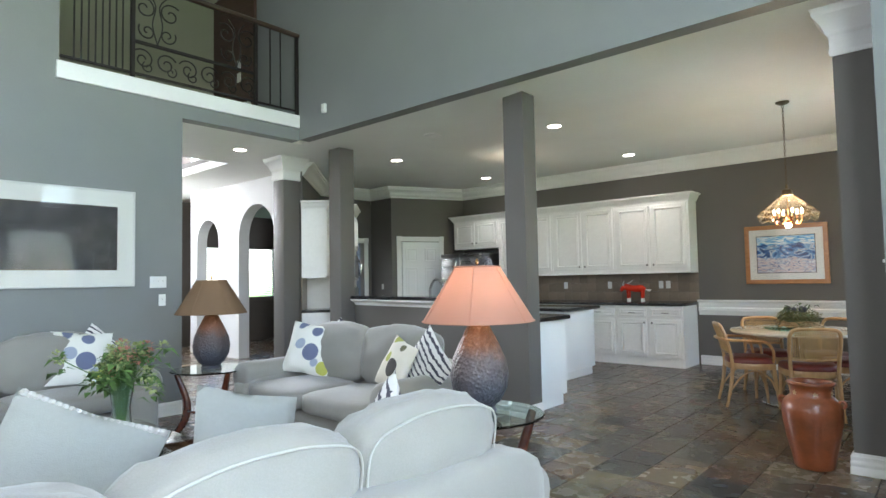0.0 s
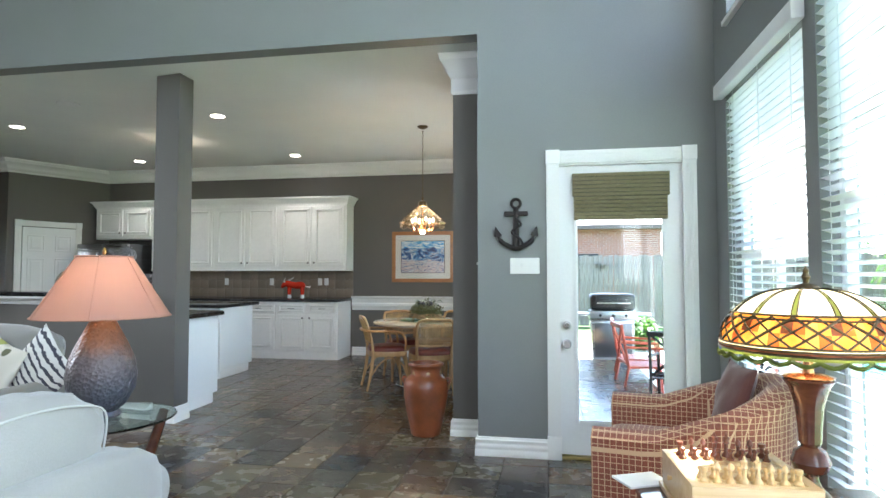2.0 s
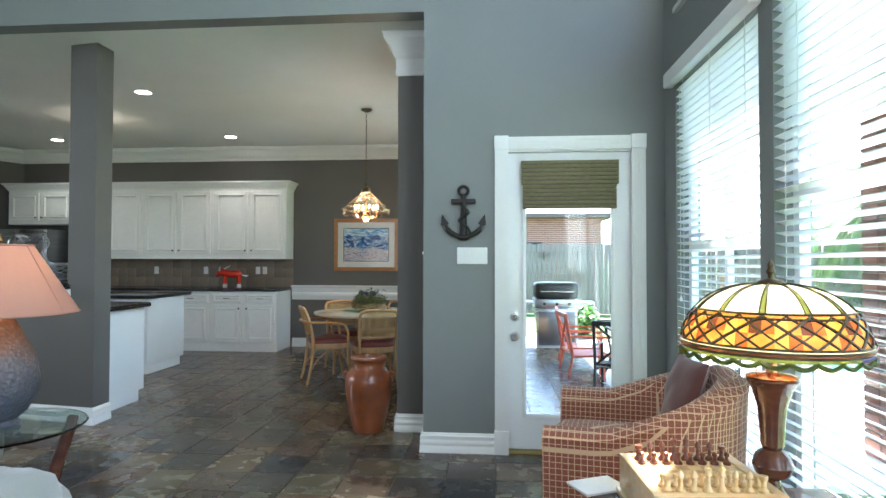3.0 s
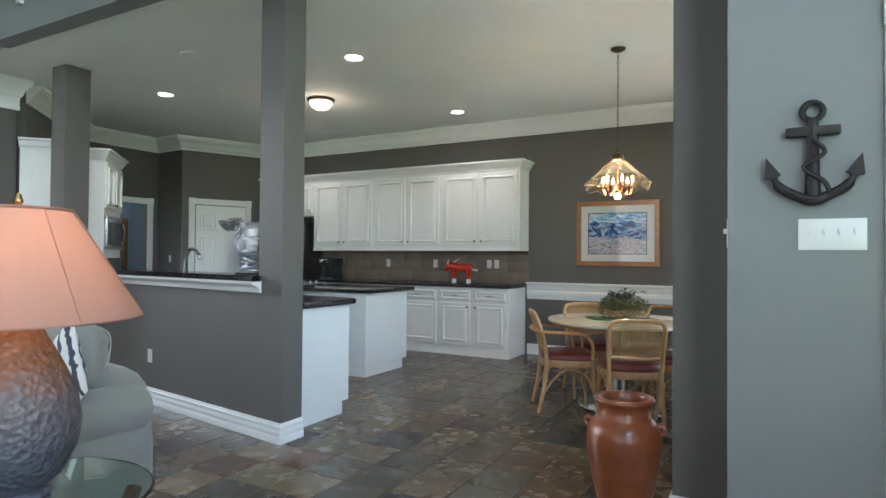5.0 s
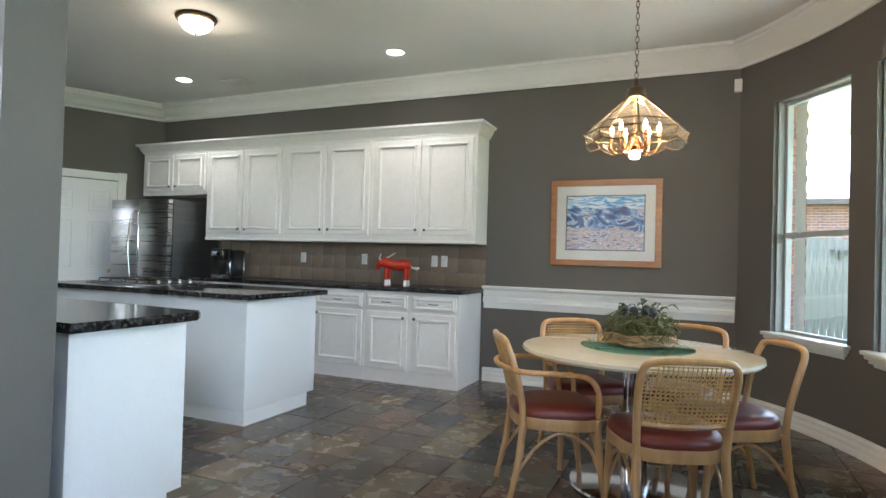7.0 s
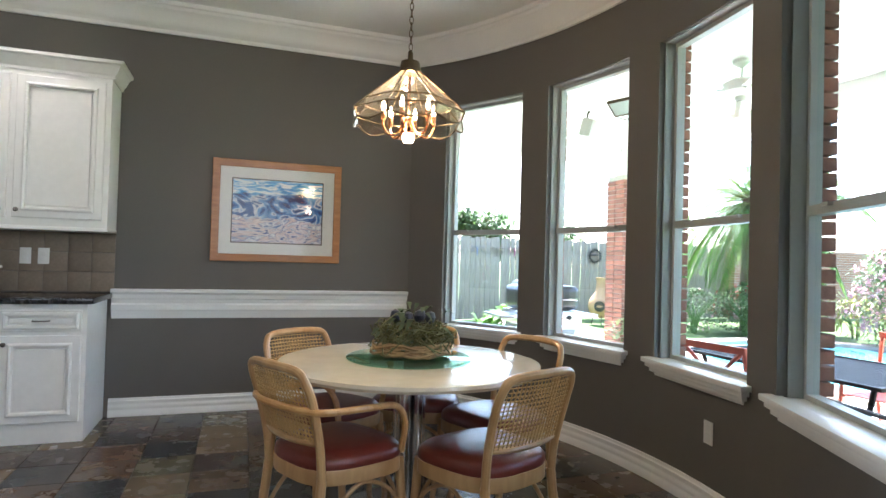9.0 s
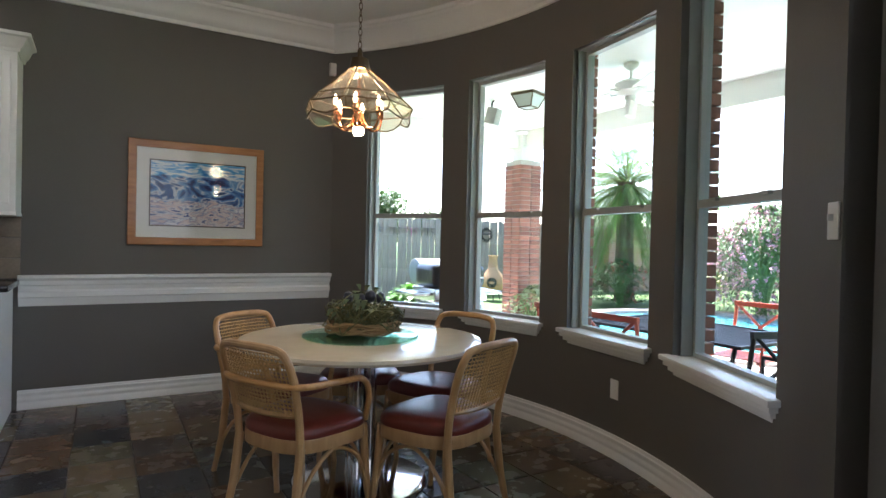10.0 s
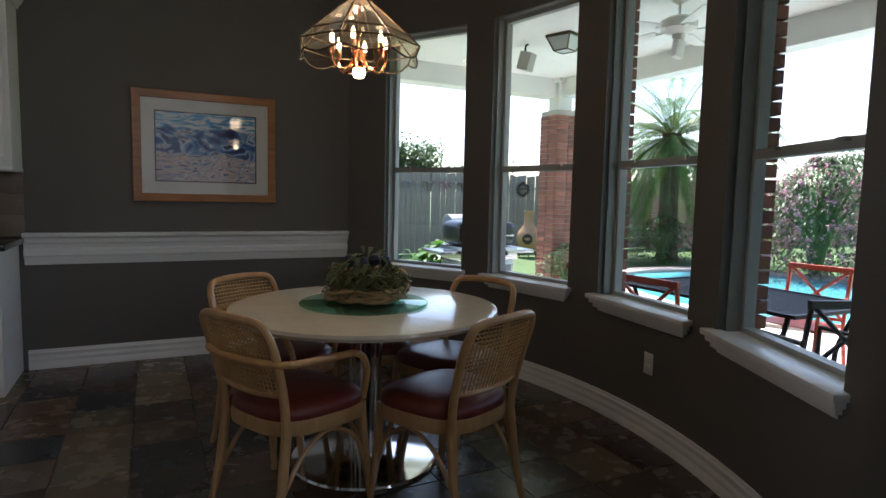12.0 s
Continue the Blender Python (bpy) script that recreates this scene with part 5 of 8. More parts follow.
for x in (-0.095, 0.125):
    for y in (-0.028, 0.028):
        b = B()
        tube(b, [(x, y, 0.052), (x, y, 0.0)], [0.017, 0.021], 10)
        part("hoof", b, WHT, c)
b = B()
tube(b, [(0.165, 0, 0.19), (0.20, 0, 0.178), (0.235, 0, 0.17), (0.265, 0, 0.18)], [0.007, 0.01, 0.017, 0.008], 8)
part("tail", b, WHT, c)

c = thing("faucet", "brushed steel gooseneck kitchen faucet", "faucet", pose(-2.95, 5.98, 0.916))
b = B()
tube(b, curve_pts([(0, 0, 0), (0, 0, 0.22), (0.02, 0, 0.32), (0.10, 0, 0.40), (0.19, 0, 0.36), (0.215, 0, 0.30)], 30), 0.016, 10)
lathe(b, [(0.03, 0), (0.03, 0.012), (0.02, 0.02), (0.018, 0.06)], 16)
part("spout", b, STEEL, c)
b = B()
tube(b, [(0, 0.02, 0.05), (0.0, 0.06, 0.07), (0, 0.10, 0.10)], 0.007, 8)
part("lever", b, STEEL, c)

# wire pelican on the bar ledge
WIRE = mat("silver_wire", (0.5, 0.5, 0.52), 0.3, 1.0, bump=0.1)
c = thing("pelican_sculpture", "silver wire pelican sculpture with a large bill", "sculpture", pose(-1.64, 5.49, 1.121, 0, 0, 0))
rnd = random.Random(8)
b = B()
neck = curve_pts([(0.06, 0, 0.03), (0.02, 0, 0.12), (-0.045, 0, 0.2), (-0.06, 0, 0.27), (-0.02, 0, 0.33), (-0.03, 0, 0.385), (-0.07, 0, 0.40)], 30)
for k in range(8):
    a = 2 * math.pi * k / 8
    tube(b, [(p.x + 0.03 * (1.5 - i / 28) * math.cos(a + i * 0.15), 0.03 * (1.5 - i / 28) * math.sin(a + i * 0.15), p.z) for i, p in enumerate(neck)], 0.0035, 4)
part("neck", b, WIRE, c)
b = B()
for k in range(24):
    pts = [(-0.06 + rnd.uniform(-0.02, 0.02), rnd.uniform(-0.03, 0.03), 0.40 + rnd.uniform(-0.02, 0.02)), (-0.13, rnd.uniform(-0.05, 0.05), 0.375 + rnd.uniform(-0.06, 0.03)), (-0.19, rnd.uniform(-0.035, 0.035), 0.38 + rnd.uniform(-0.06, 0.015)), (-0.27, rnd.uniform(-0.012, 0.012), 0.395 + rnd.uniform(-0.008, 0.008))]
    tube(b, curve_pts(pts, 9), 0.004, 4)
part("bill", b, WIRE, c)
b = B()
for k in range(36):
    q = [(0.11 + 0.11 * math.cos(a + k) * rnd.uniform(0.7, 1), 0.07 * math.sin(a * 2 + k), 0.10 + 0.075 * math.sin(a + k * 1.3) * rnd.uniform(0.7, 1)) for a in (0, 0.8, 1.6, 2.4)]
    tube(b, curve_pts(q, 9), 0.004, 4)
part("body", b, WIRE, c)
part("foot_plate", box(-0.05, 0.16, -0.05, 0.05, 0, 0.012, 0.004), BLACK, c)

# backsplash tiles
b = B()
bx(b, -4.44, -0.99, YB - 0.006, YB, 0.916, 1.345)
bsp = solid("backsplash", b, mat("backsplash_grout", (0.14, 0.12, 0.10), 0.8), "tan square stone tiles behind the counter", "backsplash")
TILE = mat("tan_stone_tile", (0.215, 0.165, 0.118), 0.4, big=0.18, small=0.15, s_big=7, bump=0.15, bump_scale=30, rand=0.16)
tm = mesh_of("tile", box(-0.0735, 0.0735, -0.012, -0.006, 0.0, 0.138, 0.003), TILE)
for j in range(3):
    for i in range(23):
        o = new("tile", tm)
        o.parent = bsp
        o.location = (-4.365 + 0.15 * i, YB, 0.922 + 0.1425 * j)

# ---- large terracotta jar beside the pilaster ----
def terracotta():
    m = mat("terracotta_glaze", (0.23, 0.062, 0.02), 0.32, big=0.35, small=0.15, s_big=4, s_small=40, bump=0.2, bump_scale=18, coat=0.25)
    return m


TERRA = terracotta()
b = B()
prof = [(0.115, 0.0), (0.122, 0.01), (0.135, 0.08), (0.165, 0.22), (0.185, 0.36), (0.188, 0.43), (0.175, 0.48), (0.145, 0.515), (0.128, 0.53), (0.128, 0.575), (0.132, 0.60), (0.148, 0.61), (0.15, 0.62), (0.145, 0.632), (0.125, 0.634), (0.115, 0.62), (0.11, 0.55), (0.14, 0.48), (0.16, 0.40), (0.13, 0.10), (0.0, 0.05)]
lathe(b, prof, 40, wob=lambda a, z: 1 + 0.008 * math.sin(9 * z * 6) + 0.006 * math.sin(2 * a + 8 * z))
c = thing("terracotta_jar", "tall brown terracotta jar with a rolled rim and loop handles", "jar", pose(1.125, 5.37, 0) @ Matrix.Diagonal((0.97, 0.97, 0.91, 1)))
part("body", b, TERRA, c, smooth=70)
for s in (-1, 1):
    b = B()
    tube(b, curve_pts([(s * 0.165, 0, 0.49), (s * 0.188, 0, 0.50), (s * 0.20, 0, 0.475), (s * 0.185, 0, 0.45)], 12), 0.010, 8)
    part("handle", b, TERRA, c)
STARM = mat("pale_glaze_star", (0.45, 0.30, 0.16), 0.5)
for k in range(6):
    a = radians(60 * k + 20)
    b = B()
    vs = []
    for q in range(10):
        r = 0.02 if q % 2 == 0 else 0.009
        vs.append(b.verts.new((r * math.sin(math.pi * q / 5), -0.003, r * math.cos(math.pi * q / 5))))
    f = b.faces.new(vs)
    ret = bmesh.ops.extrude_face_region(b, geom=[f])
    bmesh.ops.translate(b, verts=[v for v in ret["geom"] if isinstance(v, bmesh.types.BMVert)], vec=(0, 0.006, 0))
    part("star", b, STARM, c, "pale star ornament", m=pose(0.129 * math.sin(a), -0.129 * math.cos(a), 0.553, 0, 0, math.degrees(a)), smooth=0)

# ---- living room: windows and blinds ----
SLATW = mat("white_blind_slat", (0.80, 0.81, 0.80), 0.4, big=0.02, small=0.02, bump=0)
WN = 4
for (y0, y1, z0, z1), blind in [(w, True) for w in WINS] + [(w, False) for w in UPW]:
    WN += 1
    w = tagged(thing("window_%d" % WN, "white framed living room window", "window", group="living room windows"), kind="structure")
    xf0, xf1 = XR + 0.075, XR + 0.115
    b = B()
    for a in ((y0, y0 + 0.05, z0, z1), (y1 - 0.05, y1, z0, z1), (y0 + 0.05, y1 - 0.05, z1 - 0.05, z1), (y0 + 0.05, y1 - 0.05, z0, z0 + 0.05)):
        bx(b, xf0, xf1, *a)
    if blind:
        zm = (z0 + z1) / 2 + 0.02
        bx(b, xf0, xf1, y0 + 0.05, y1 - 0.05, zm - 0.025, zm + 0.025)
        ym = (y0 + y1) / 2
        bx(b, xf0 + 0.004, xf1 - 0.004, ym - 0.02, ym + 0.02, z0 + 0.05, zm - 0.025)
        bx(b, xf0 + 0.004, xf1 - 0.004, ym - 0.02, ym + 0.02, zm + 0.025, z1 - 0.05)
    part("window_frame", b, TRIM, w)
    p = part("pane", box(xf0 + 0.018, xf0 + 0.021, y0 + 0.05, y1 - 0.05, z0 + 0.05, z1 - 0.05), WINGLASS, w)
    p.visible_shadow = False
    part("window_sill", box(XR - 0.03, XR + 0.075, y0 - 0.02, y1 + 0.02, z0 - 0.03, z0 + 0.004, 0.006), TRIM, w)
    if not blind or y0 < 1:
        continue
    c = thing("venetian_blind", "white wooden venetian blind, slats open, with a moulded valance", "blind", None, "window blinds")
    part("valance", box(XR - 0.065, XR - 0.005, y0 - 0.05, y1 + 0.05, z1 - 0.02, z1 + 0.07, 0.012), SLATW, c)
    sl = mesh_of("slat", box(-0.024, 0.024, y0 + 0.004, y1 - 0.004, -0.0015, 0.0015), SLATW)
    z = z0 + 0.06
    while z < z1 - 0.03:
        o = new("slat", sl)
        o.parent = c
        o.matrix_basis = pose(XR + 0.025, 0, z, 0, 16, 0)
        z += 0.044
    part("bottom_rail", box(XR + 0.0, XR + 0.05, y0 + 0.004, y1 - 0.004, z0 + 0.008, z0 + 0.028, 0.004), SLATW, c)
    for k in range(3):
        yy = y0 + (y1 - y0) * (0.12 + 0.38 * k)
        part("ladder_cord", box(XR + 0.0, XR + 0.0015, yy, yy + 0.003, z0 + 0.03, z1), SLATW, c)
    b = B()
    tube(b, [(XR - 0.012, y1 - 0.12, z1 - 0.05), (XR - 0.012, y1 - 0.12, z0 + 0.75)], 0.0016, 4)
    lathe(b, [(0.003, 0.03), (0.009, 0.02), (0.008, 0.0)], 8, (XR - 0.012, y1 - 0.12, z0 + 0.72))
    part("pull_cord", b, SLATW, c)

# anchor on the wall
c = thing("wall_anchor", "dark cast iron anchor ornament hung on the wall", "wall ornament", pose(1.885, YD - 0.025, 1.47))
b = B()
tube(b, [(0, 0, 0.02), (0, 0, 0.30)], [0.026, 0.018], 10)
tube(b, curve_pts([(-0.135, 0, 0.13), (-0.11, 0, 0.06), (-0.05, 0, 0.02), (0, 0, 0.005), (0.05, 0, 0.02), (0.11, 0, 0.06), (0.135, 0, 0.13)], 24), [0.010] * 4 + [0.018] * 6 + [0.022] * 5 + [0.018] * 6 + [0.010] * 4, 10)
part("shank", b, IRON, c)
for s in (-1, 1):
    b = B()
    v = [(s * 0.10, 0.10), (s * 0.148, 0.165), (s * 0.155, 0.09), (s * 0.125, 0.085)]
    lo = [b.verts.new((x, -0.01, z)) for x, z in v]
    hi = [b.verts.new((x, 0.01, z)) for x, z in v]
    b.faces.new(lo)
    b.faces.new(hi[::-1])
    for i in range(4):
        b.faces.new((lo[i], lo[(i + 1) % 4], hi[(i + 1) % 4], hi[i]))
    part("fluke", b, IRON, c)
part("stock", box(-0.085, 0.085, -0.016, 0.016, 0.235, 0.27, 0.008), IRON, c)
b = B()
tube(b, [(0.032 * math.cos(a), 0, 0.325 + 0.032 * math.sin(a)) for a in [2 * math.pi * i / 20 for i in range(20)]], 0.011, 8, closed=True)
part("ring", b, IRON, c)
b = B()
tube(b, curve_pts([(0.0, -0.025, 0.22), (0.035, -0.028, 0.17), (-0.03, -0.03, 0.12), (0.03, -0.026, 0.07), (0.05, -0.02, 0.03)], 20), 0.008, 7)
part("rope", b, IRON, c, "cast rope twist")

# ---- sofas ----
LINEN = mat("pale_linen", (0.275, 0.265, 0.235), 0.85, big=0.06, small=0.10, s_big=3, s_small=220, bump=0.2, bump_scale=300, sheen=0.3)
PIPE = mat("cream_piping", (0.42, 0.41, 0.37), 0.8, bump=0.1)


def soft(bm, x0, x1, y0, y1, z0, z1, puff=0.04, nx=8, ny=8, m=None, corner=0.82, seed=0, wr=0.006):
    """A stuffed cushion: a box whose faces bulge and whose corners pull in, with faint wrinkles."""
    made = {}
    cx, cy, cz = (x0 + x1) / 2, (y0 + y1) / 2, (z0 + z1) / 2
    hx, hy, hz = (x1 - x0) / 2, (y1 - y0) / 2, (z1 - z0) / 2
    N = nx

    def pt(a, b_, c_):
        key = (round(a, 4), round(b_, 4), round(c_, 4))
        if key not in made:
            k = 1.0
            d = math.sqrt(a * a + b_ * b_ + c_ * c_)
            p = 7.0
            q = (abs(a) ** p + abs(b_) ** p + abs(c_) ** p) ** (1 / p)
            a2, b2, c2 = a / q, b_ / q, c_ / q
            bx_ = puff * (1 - b2 * b2) * (1 - c2 * c2)
            by_ = puff * (1 - a2 * a2) * (1 - c2 * c2)
            bz_ = puff * (1 - a2 * a2) * (1 - b2 * b2)
            w = wr * noise.noise(Vector((a2 * 2.3 + seed, b2 * 2.3, c2 * 2.3 + seed)) * 1.6)
            v = Vector((cx + a2 * hx + a2 * bx_, cy + b2 * hy + b2 * by_, cz + c2 * hz + c2 * bz_)) + Vector((a2, b2, c2)) * w
            made[key] = bm.verts.new(m @ v if m is not None else v)
        return made[key]
    for ax in range(3):
        for s in (-1, 1):
            for i in range(N):
                for j in range(N):
                    quad = []
                    for di, dj in ((0, 0), (1, 0), (1, 1), (0, 1)):
                        u_, v_ = -1 + 2 * (i + di) / N, -1 + 2 * (j + dj) / N
                        t3 = [0, 0, 0]
                        t3[ax], t3[(ax + 1) % 3], t3[(ax + 2) % 3] = s, u_, v_
                        quad.append(pt(*t3))
                    bm.faces.new(quad)
    return bm


def sofa(name, label, m, length, seats, arm_h=0.60, back_h=0.66, cush_top=0.90, depth=0.98, seed=0):
    """A skirted sofa: local x along it, facing -y, its back on y = depth."""
    c = thing(name, label, "sofa", m)
    L = length / 2
    part("base", soft(B(), -L + 0.04, L - 0.04, 0.04, depth - 0.02, 0.03, 0.34, 0.005, 6, 6, corner=1, wr=0.002), LINEN, c, smooth=60)
    part("back", soft(B(), -L + 0.05, L - 0.05, depth - 0.24, depth, 0.03, back_h, 0.012, 10, 10, seed=seed, wr=0.004), LINEN, c, smooth=60)
    for s in (-1, 1):
        b = B()
        soft(b, s * L - (0.24 if s > 0 else 0), s * L + (0 if s > 0 else 0.24), 0.0, depth - 0.02, 0.03, arm_h - 0.10, 0.004, 6, 6, wr=0.003)
        tube(b, [(s * (L - 0.10), 0.02, arm_h - 0.11), (s * (L - 0.10), 0.05, arm_h - 0.11), (s * (L - 0.10), depth - 0.1, arm_h - 0.11), (s * (L - 0.10), depth - 0.05, arm_h - 0.11)], [0.10, 0.125, 0.125, 0.10], 20)
        part("arm", b, LINEN, c, smooth=60)
    w = (length - 0.48) / seats
    for i in range(seats):
        x0 = -L + 0.24 + i * w
        part("seat_cushion", soft(B(), x0 + 0.004, x0 + w - 0.004, -0.02, depth - 0.30, 0.33, 0.48, 0.022, 8, 8, seed=seed + i), LINEN, c, smooth=60)
        bc = part("back_cushion", soft(B(), -w / 2 + 0.01, w / 2 - 0.01, -0.11, 0.11, 0, cush_top - 0.47, 0.055, 10, 10, seed=seed + i + 7, wr=0.014), LINEN, c, m=pose(x0 + w / 2, depth - 0.27, 0.475, -9, 0, 0), smooth=60)
        h = cush_top - 0.47
        b = B()
        pts = [(-w / 2 + 0.03, 0.105, h * 0.15), (-w / 2 + 0.012, 0.105, h * 0.6), (-w / 2 + 0.03, 0.1, h - 0.03), (-w / 4, 0.09, h + 0.012), (0, 0.085, h + 0.022), (w / 4, 0.09, h + 0.012), (w / 2 - 0.03, 0.1, h - 0.03), (w / 2 - 0.012, 0.105, h * 0.6), (w / 2 - 0.03, 0.105, h * 0.15)]
        tube(b, curve_pts(pts, 40), 0.004, 6)
        part("piping", b, PIPE, bc, "cream piping")
    for i in range(4):
        b = B()
        lathe(b, [(0.03, 0.0), (0.032, 0.035)], 10, ((-1 if i % 2 else 1) * (L - 0.1), 0.1 if i < 2 else depth - 0.1, 0))
        part("foot", b, DARKWOOD, c)
    return c


# near sofa with its back to the walk, loveseat along the bar, sofa along the far wall
sofa("sofa", "pale linen sofa with piped back cushions, seen from behind", pose(-0.24, 1.52, 0, 0, 0, -90), 2.40, 3, 0.60, 0.70, 0.87, 0.98, 1)
sofa("sofa", "pale grey-beige linen loveseat below the kitchen bar wall", pose(-1.86, 3.32, 0), 1.98, 2, 0.62, 0.70, 0.90, 0.95, 4)
sofa("sofa", "pale linen sofa along the picture wall", pose(-3.06, 1.45, 0, 0, 0, 90), 2.75, 3, 0.62, 0.68, 0.88, 0.95, 9)


def patterned(name, base, cols, scale, kind="blob"):
    m = bpy.data.materials.new(name)
    m.use_nodes = True
    nt = m.node_tree
    bs = nt.nodes["Principled BSDF"]
    tc = nt.nodes.new("ShaderNodeTexCoord")
    if kind == "blob":
        v = nt.nodes.new("ShaderNodeTexVoronoi")
        v.inputs["Scale"].default_value, v.inputs["Randomness"].default_value = scale, 0.8
        nt.links.new(tc.outputs["Object"], v.inputs["Vector"])
        sep = nt.nodes.new("ShaderNodeSeparateColor")
        nt.links.new(v.outputs["Color"], sep.inputs[0])
        n = len(cols)
        stops = []
        for i, c in enumerate(cols):
            stops += [(i / n, c), ((i + 0.98) / n, c)]
        cc = ramp(nt, sep.outputs[0], stops)
        f = ramp(nt, v.outputs["Distance"], [(0.40, (1,) * 3), (0.43, (0,) * 3)])
        mx = nt.nodes.new("ShaderNodeMix")
        mx.data_type = "RGBA"
        nt.links.new(f, mx.inputs["Factor"])
        mx.inputs["A"].default_value = (*base, 1)
        nt.links.new(cc, mx.inputs["B"])
        nt.links.new(mx.outputs["Result"], bs.inputs["Base Color"])
    else:
        w = nt.nodes.new("ShaderNodeTexWave")
        w.bands_direction = "Z"
        w.inputs["Scale"].default_value, w.inputs["Distortion"].default_value, w.inputs["Detail Scale"].default_value = scale, 2.5, 3
        nt.links.new(tc.outputs["Object"], w.inputs["Vector"])
        nt.links.new(ramp(nt, w.outputs["Fac"], [(0.62, base), (0.78, cols[0])]), bs.inputs["Base Color"])
    bs.inputs["Roughness"].default_value = 0.85
    nz = nt.nodes.new("ShaderNodeTexNoise")
    nz.inputs["Scale"].default_value = 250
    nt.links.new(tc.outputs["Object"], nz.inputs["Vector"])
    bp = nt.nodes.new("ShaderNodeBump")
    bp.inputs["Strength"].default_value, bp.inputs["Distance"].default_value = 0.2, 0.005
    nt.links.new(nz.outputs["Fac"], bp.inputs["Height"])
    nt.links.new(bp.outputs[0], bs.inputs["Normal"])
    return m


FLOWER = patterned("leaf_print_cotton", (0.72, 0.72, 0.66), [(0.45, 0.47, 0.10), (0.13, 0.15, 0.24), (0.30, 0.34, 0.42), (0.50, 0.50, 0.12)], 5.5)
STRIPES = patterned("wavy_stripe_cotton", (0.74, 0.73, 0.70), [(0.06, 0.06, 0.08)], 7.0, "wave")
SAGE = mat("pale_sage_cotton", (0.29, 0.295, 0.265), 0.85, bump=0.2, bump_scale=250)
DARKFL = patterned("dark_leaf_print", (0.66, 0.62, 0.52), [(0.05, 0.045, 0.04), (0.34, 0.36, 0.08), (0.16, 0.12, 0.08)], 6)


def pillow(m, size, material, label, seed=0, fringe=False):
    c = thing("throw_pillow", label, "pillow", m, "throw pillows")
    b = B()
    N = 14
    g = {}
    for s in (-1, 1):
        for i in range(N + 1):
            for j in range(N + 1):
                u_, v_ = -1 + 2 * i / N, -1 + 2 * j / N
                edge = i in (0, N) or j in (0, N)
                if edge and s == 1:
                    g[(s, i, j)] = g[(-1, i, j)]
                    continue
                th = 0.30 * size * ((1 - u_ ** 2) * (1 - v_ ** 2)) ** 0.55
                k = 1 - 0.07 * (1 - abs(v_)) * abs(u_) - 0.0
                k2 = 1 - 0.07 * (1 - abs(u_)) * abs(v_)
                w = 0.012 * noise.noise(Vector((u_ * 2 + seed, v_ * 2, s)))
                g[(s, i, j)] = b.verts.new((u_ * size / 2 * k, s * (th / 2 + (0 if edge else w)), (v_ * k2 + 1) * size / 2))
        for i in range(N):
            for j in range(N):
                b.faces.new([g[(s, i, j)], g[(s, i + 1, j)], g[(s, i + 1, j + 1)], g[(s, i, j + 1)]])
    part("cover", b, material, c, smooth=80)
    if fringe:
        b = B()
        for i in range(22):
            t_ = -1 + 2 * (i + 0.5) / 22
            lathe(b, [(0, 0), (0.013, 0.006), (0.016, 0.016), (0.010, 0.026), (0, 0.03)], 8, (t_ * size / 2 * 0.95, 0, size - 0.028 - 0.02 * (1 - abs(t_))))
        part("fringe", b, PIPE, c, "white tufted fringe")
    return c


# on the near sofa
pillow(pose(-0.28, 1.22, 0.44, -14, 24, 68), 0.50, SAGE, "pale sage pillow with a white fringe tossed on the sofa back", 1, True)
pillow(pose(-0.12, 1.86, 0.49, -20, 14, 80), 0.42, SAGE, "pale sage pillow leaning on the sofa arm", 2)
pillow(pose(0.02, 2.30, 0.50, -25, 20, -40), 0.42, STRIPES, "white pillow with wavy dark stripes", 3)
# on the loveseat
pillow(pose(-2.45, 3.78, 0.50, -20, 8, 25), 0.46, FLOWER, "square pillow with green and blue leaf print", 4)
pillow(pose(-2.40, 3.97, 0.52, -14, 40, 10), 0.44, STRIPES, "white pillow with wavy dark stripes behind another", 5)
pillow(pose(-1.20, 3.84, 0.49, -18, 38, -20), 0.46, STRIPES, "white pillow with wavy dark stripes on its corner", 6)
pillow(pose(-1.36, 3.74, 0.49, -24, 12, -20), 0.40, DARKFL, "square pillow with dark leaf print", 7)
# on the far sofa
pillow(pose(-3.58, 2.36, 0.49, -20, 6, 78), 0.46, FLOWER, "square pillow with green leaf print", 8)
pillow(pose(-3.70, 2.42, 0.55, -14, 42, 90), 0.42, STRIPES, "white striped pillow standing on its corner", 9)
pillow(pose(-3.50, 1.35, 0.49, -20, 0, 95), 0.46, patterned("blue_print_cotton", (0.70, 0.71, 0.70), [(0.10, 0.12, 0.18), (0.28, 0.31, 0.38)], 6), "square pillow with dark blue print", 10)


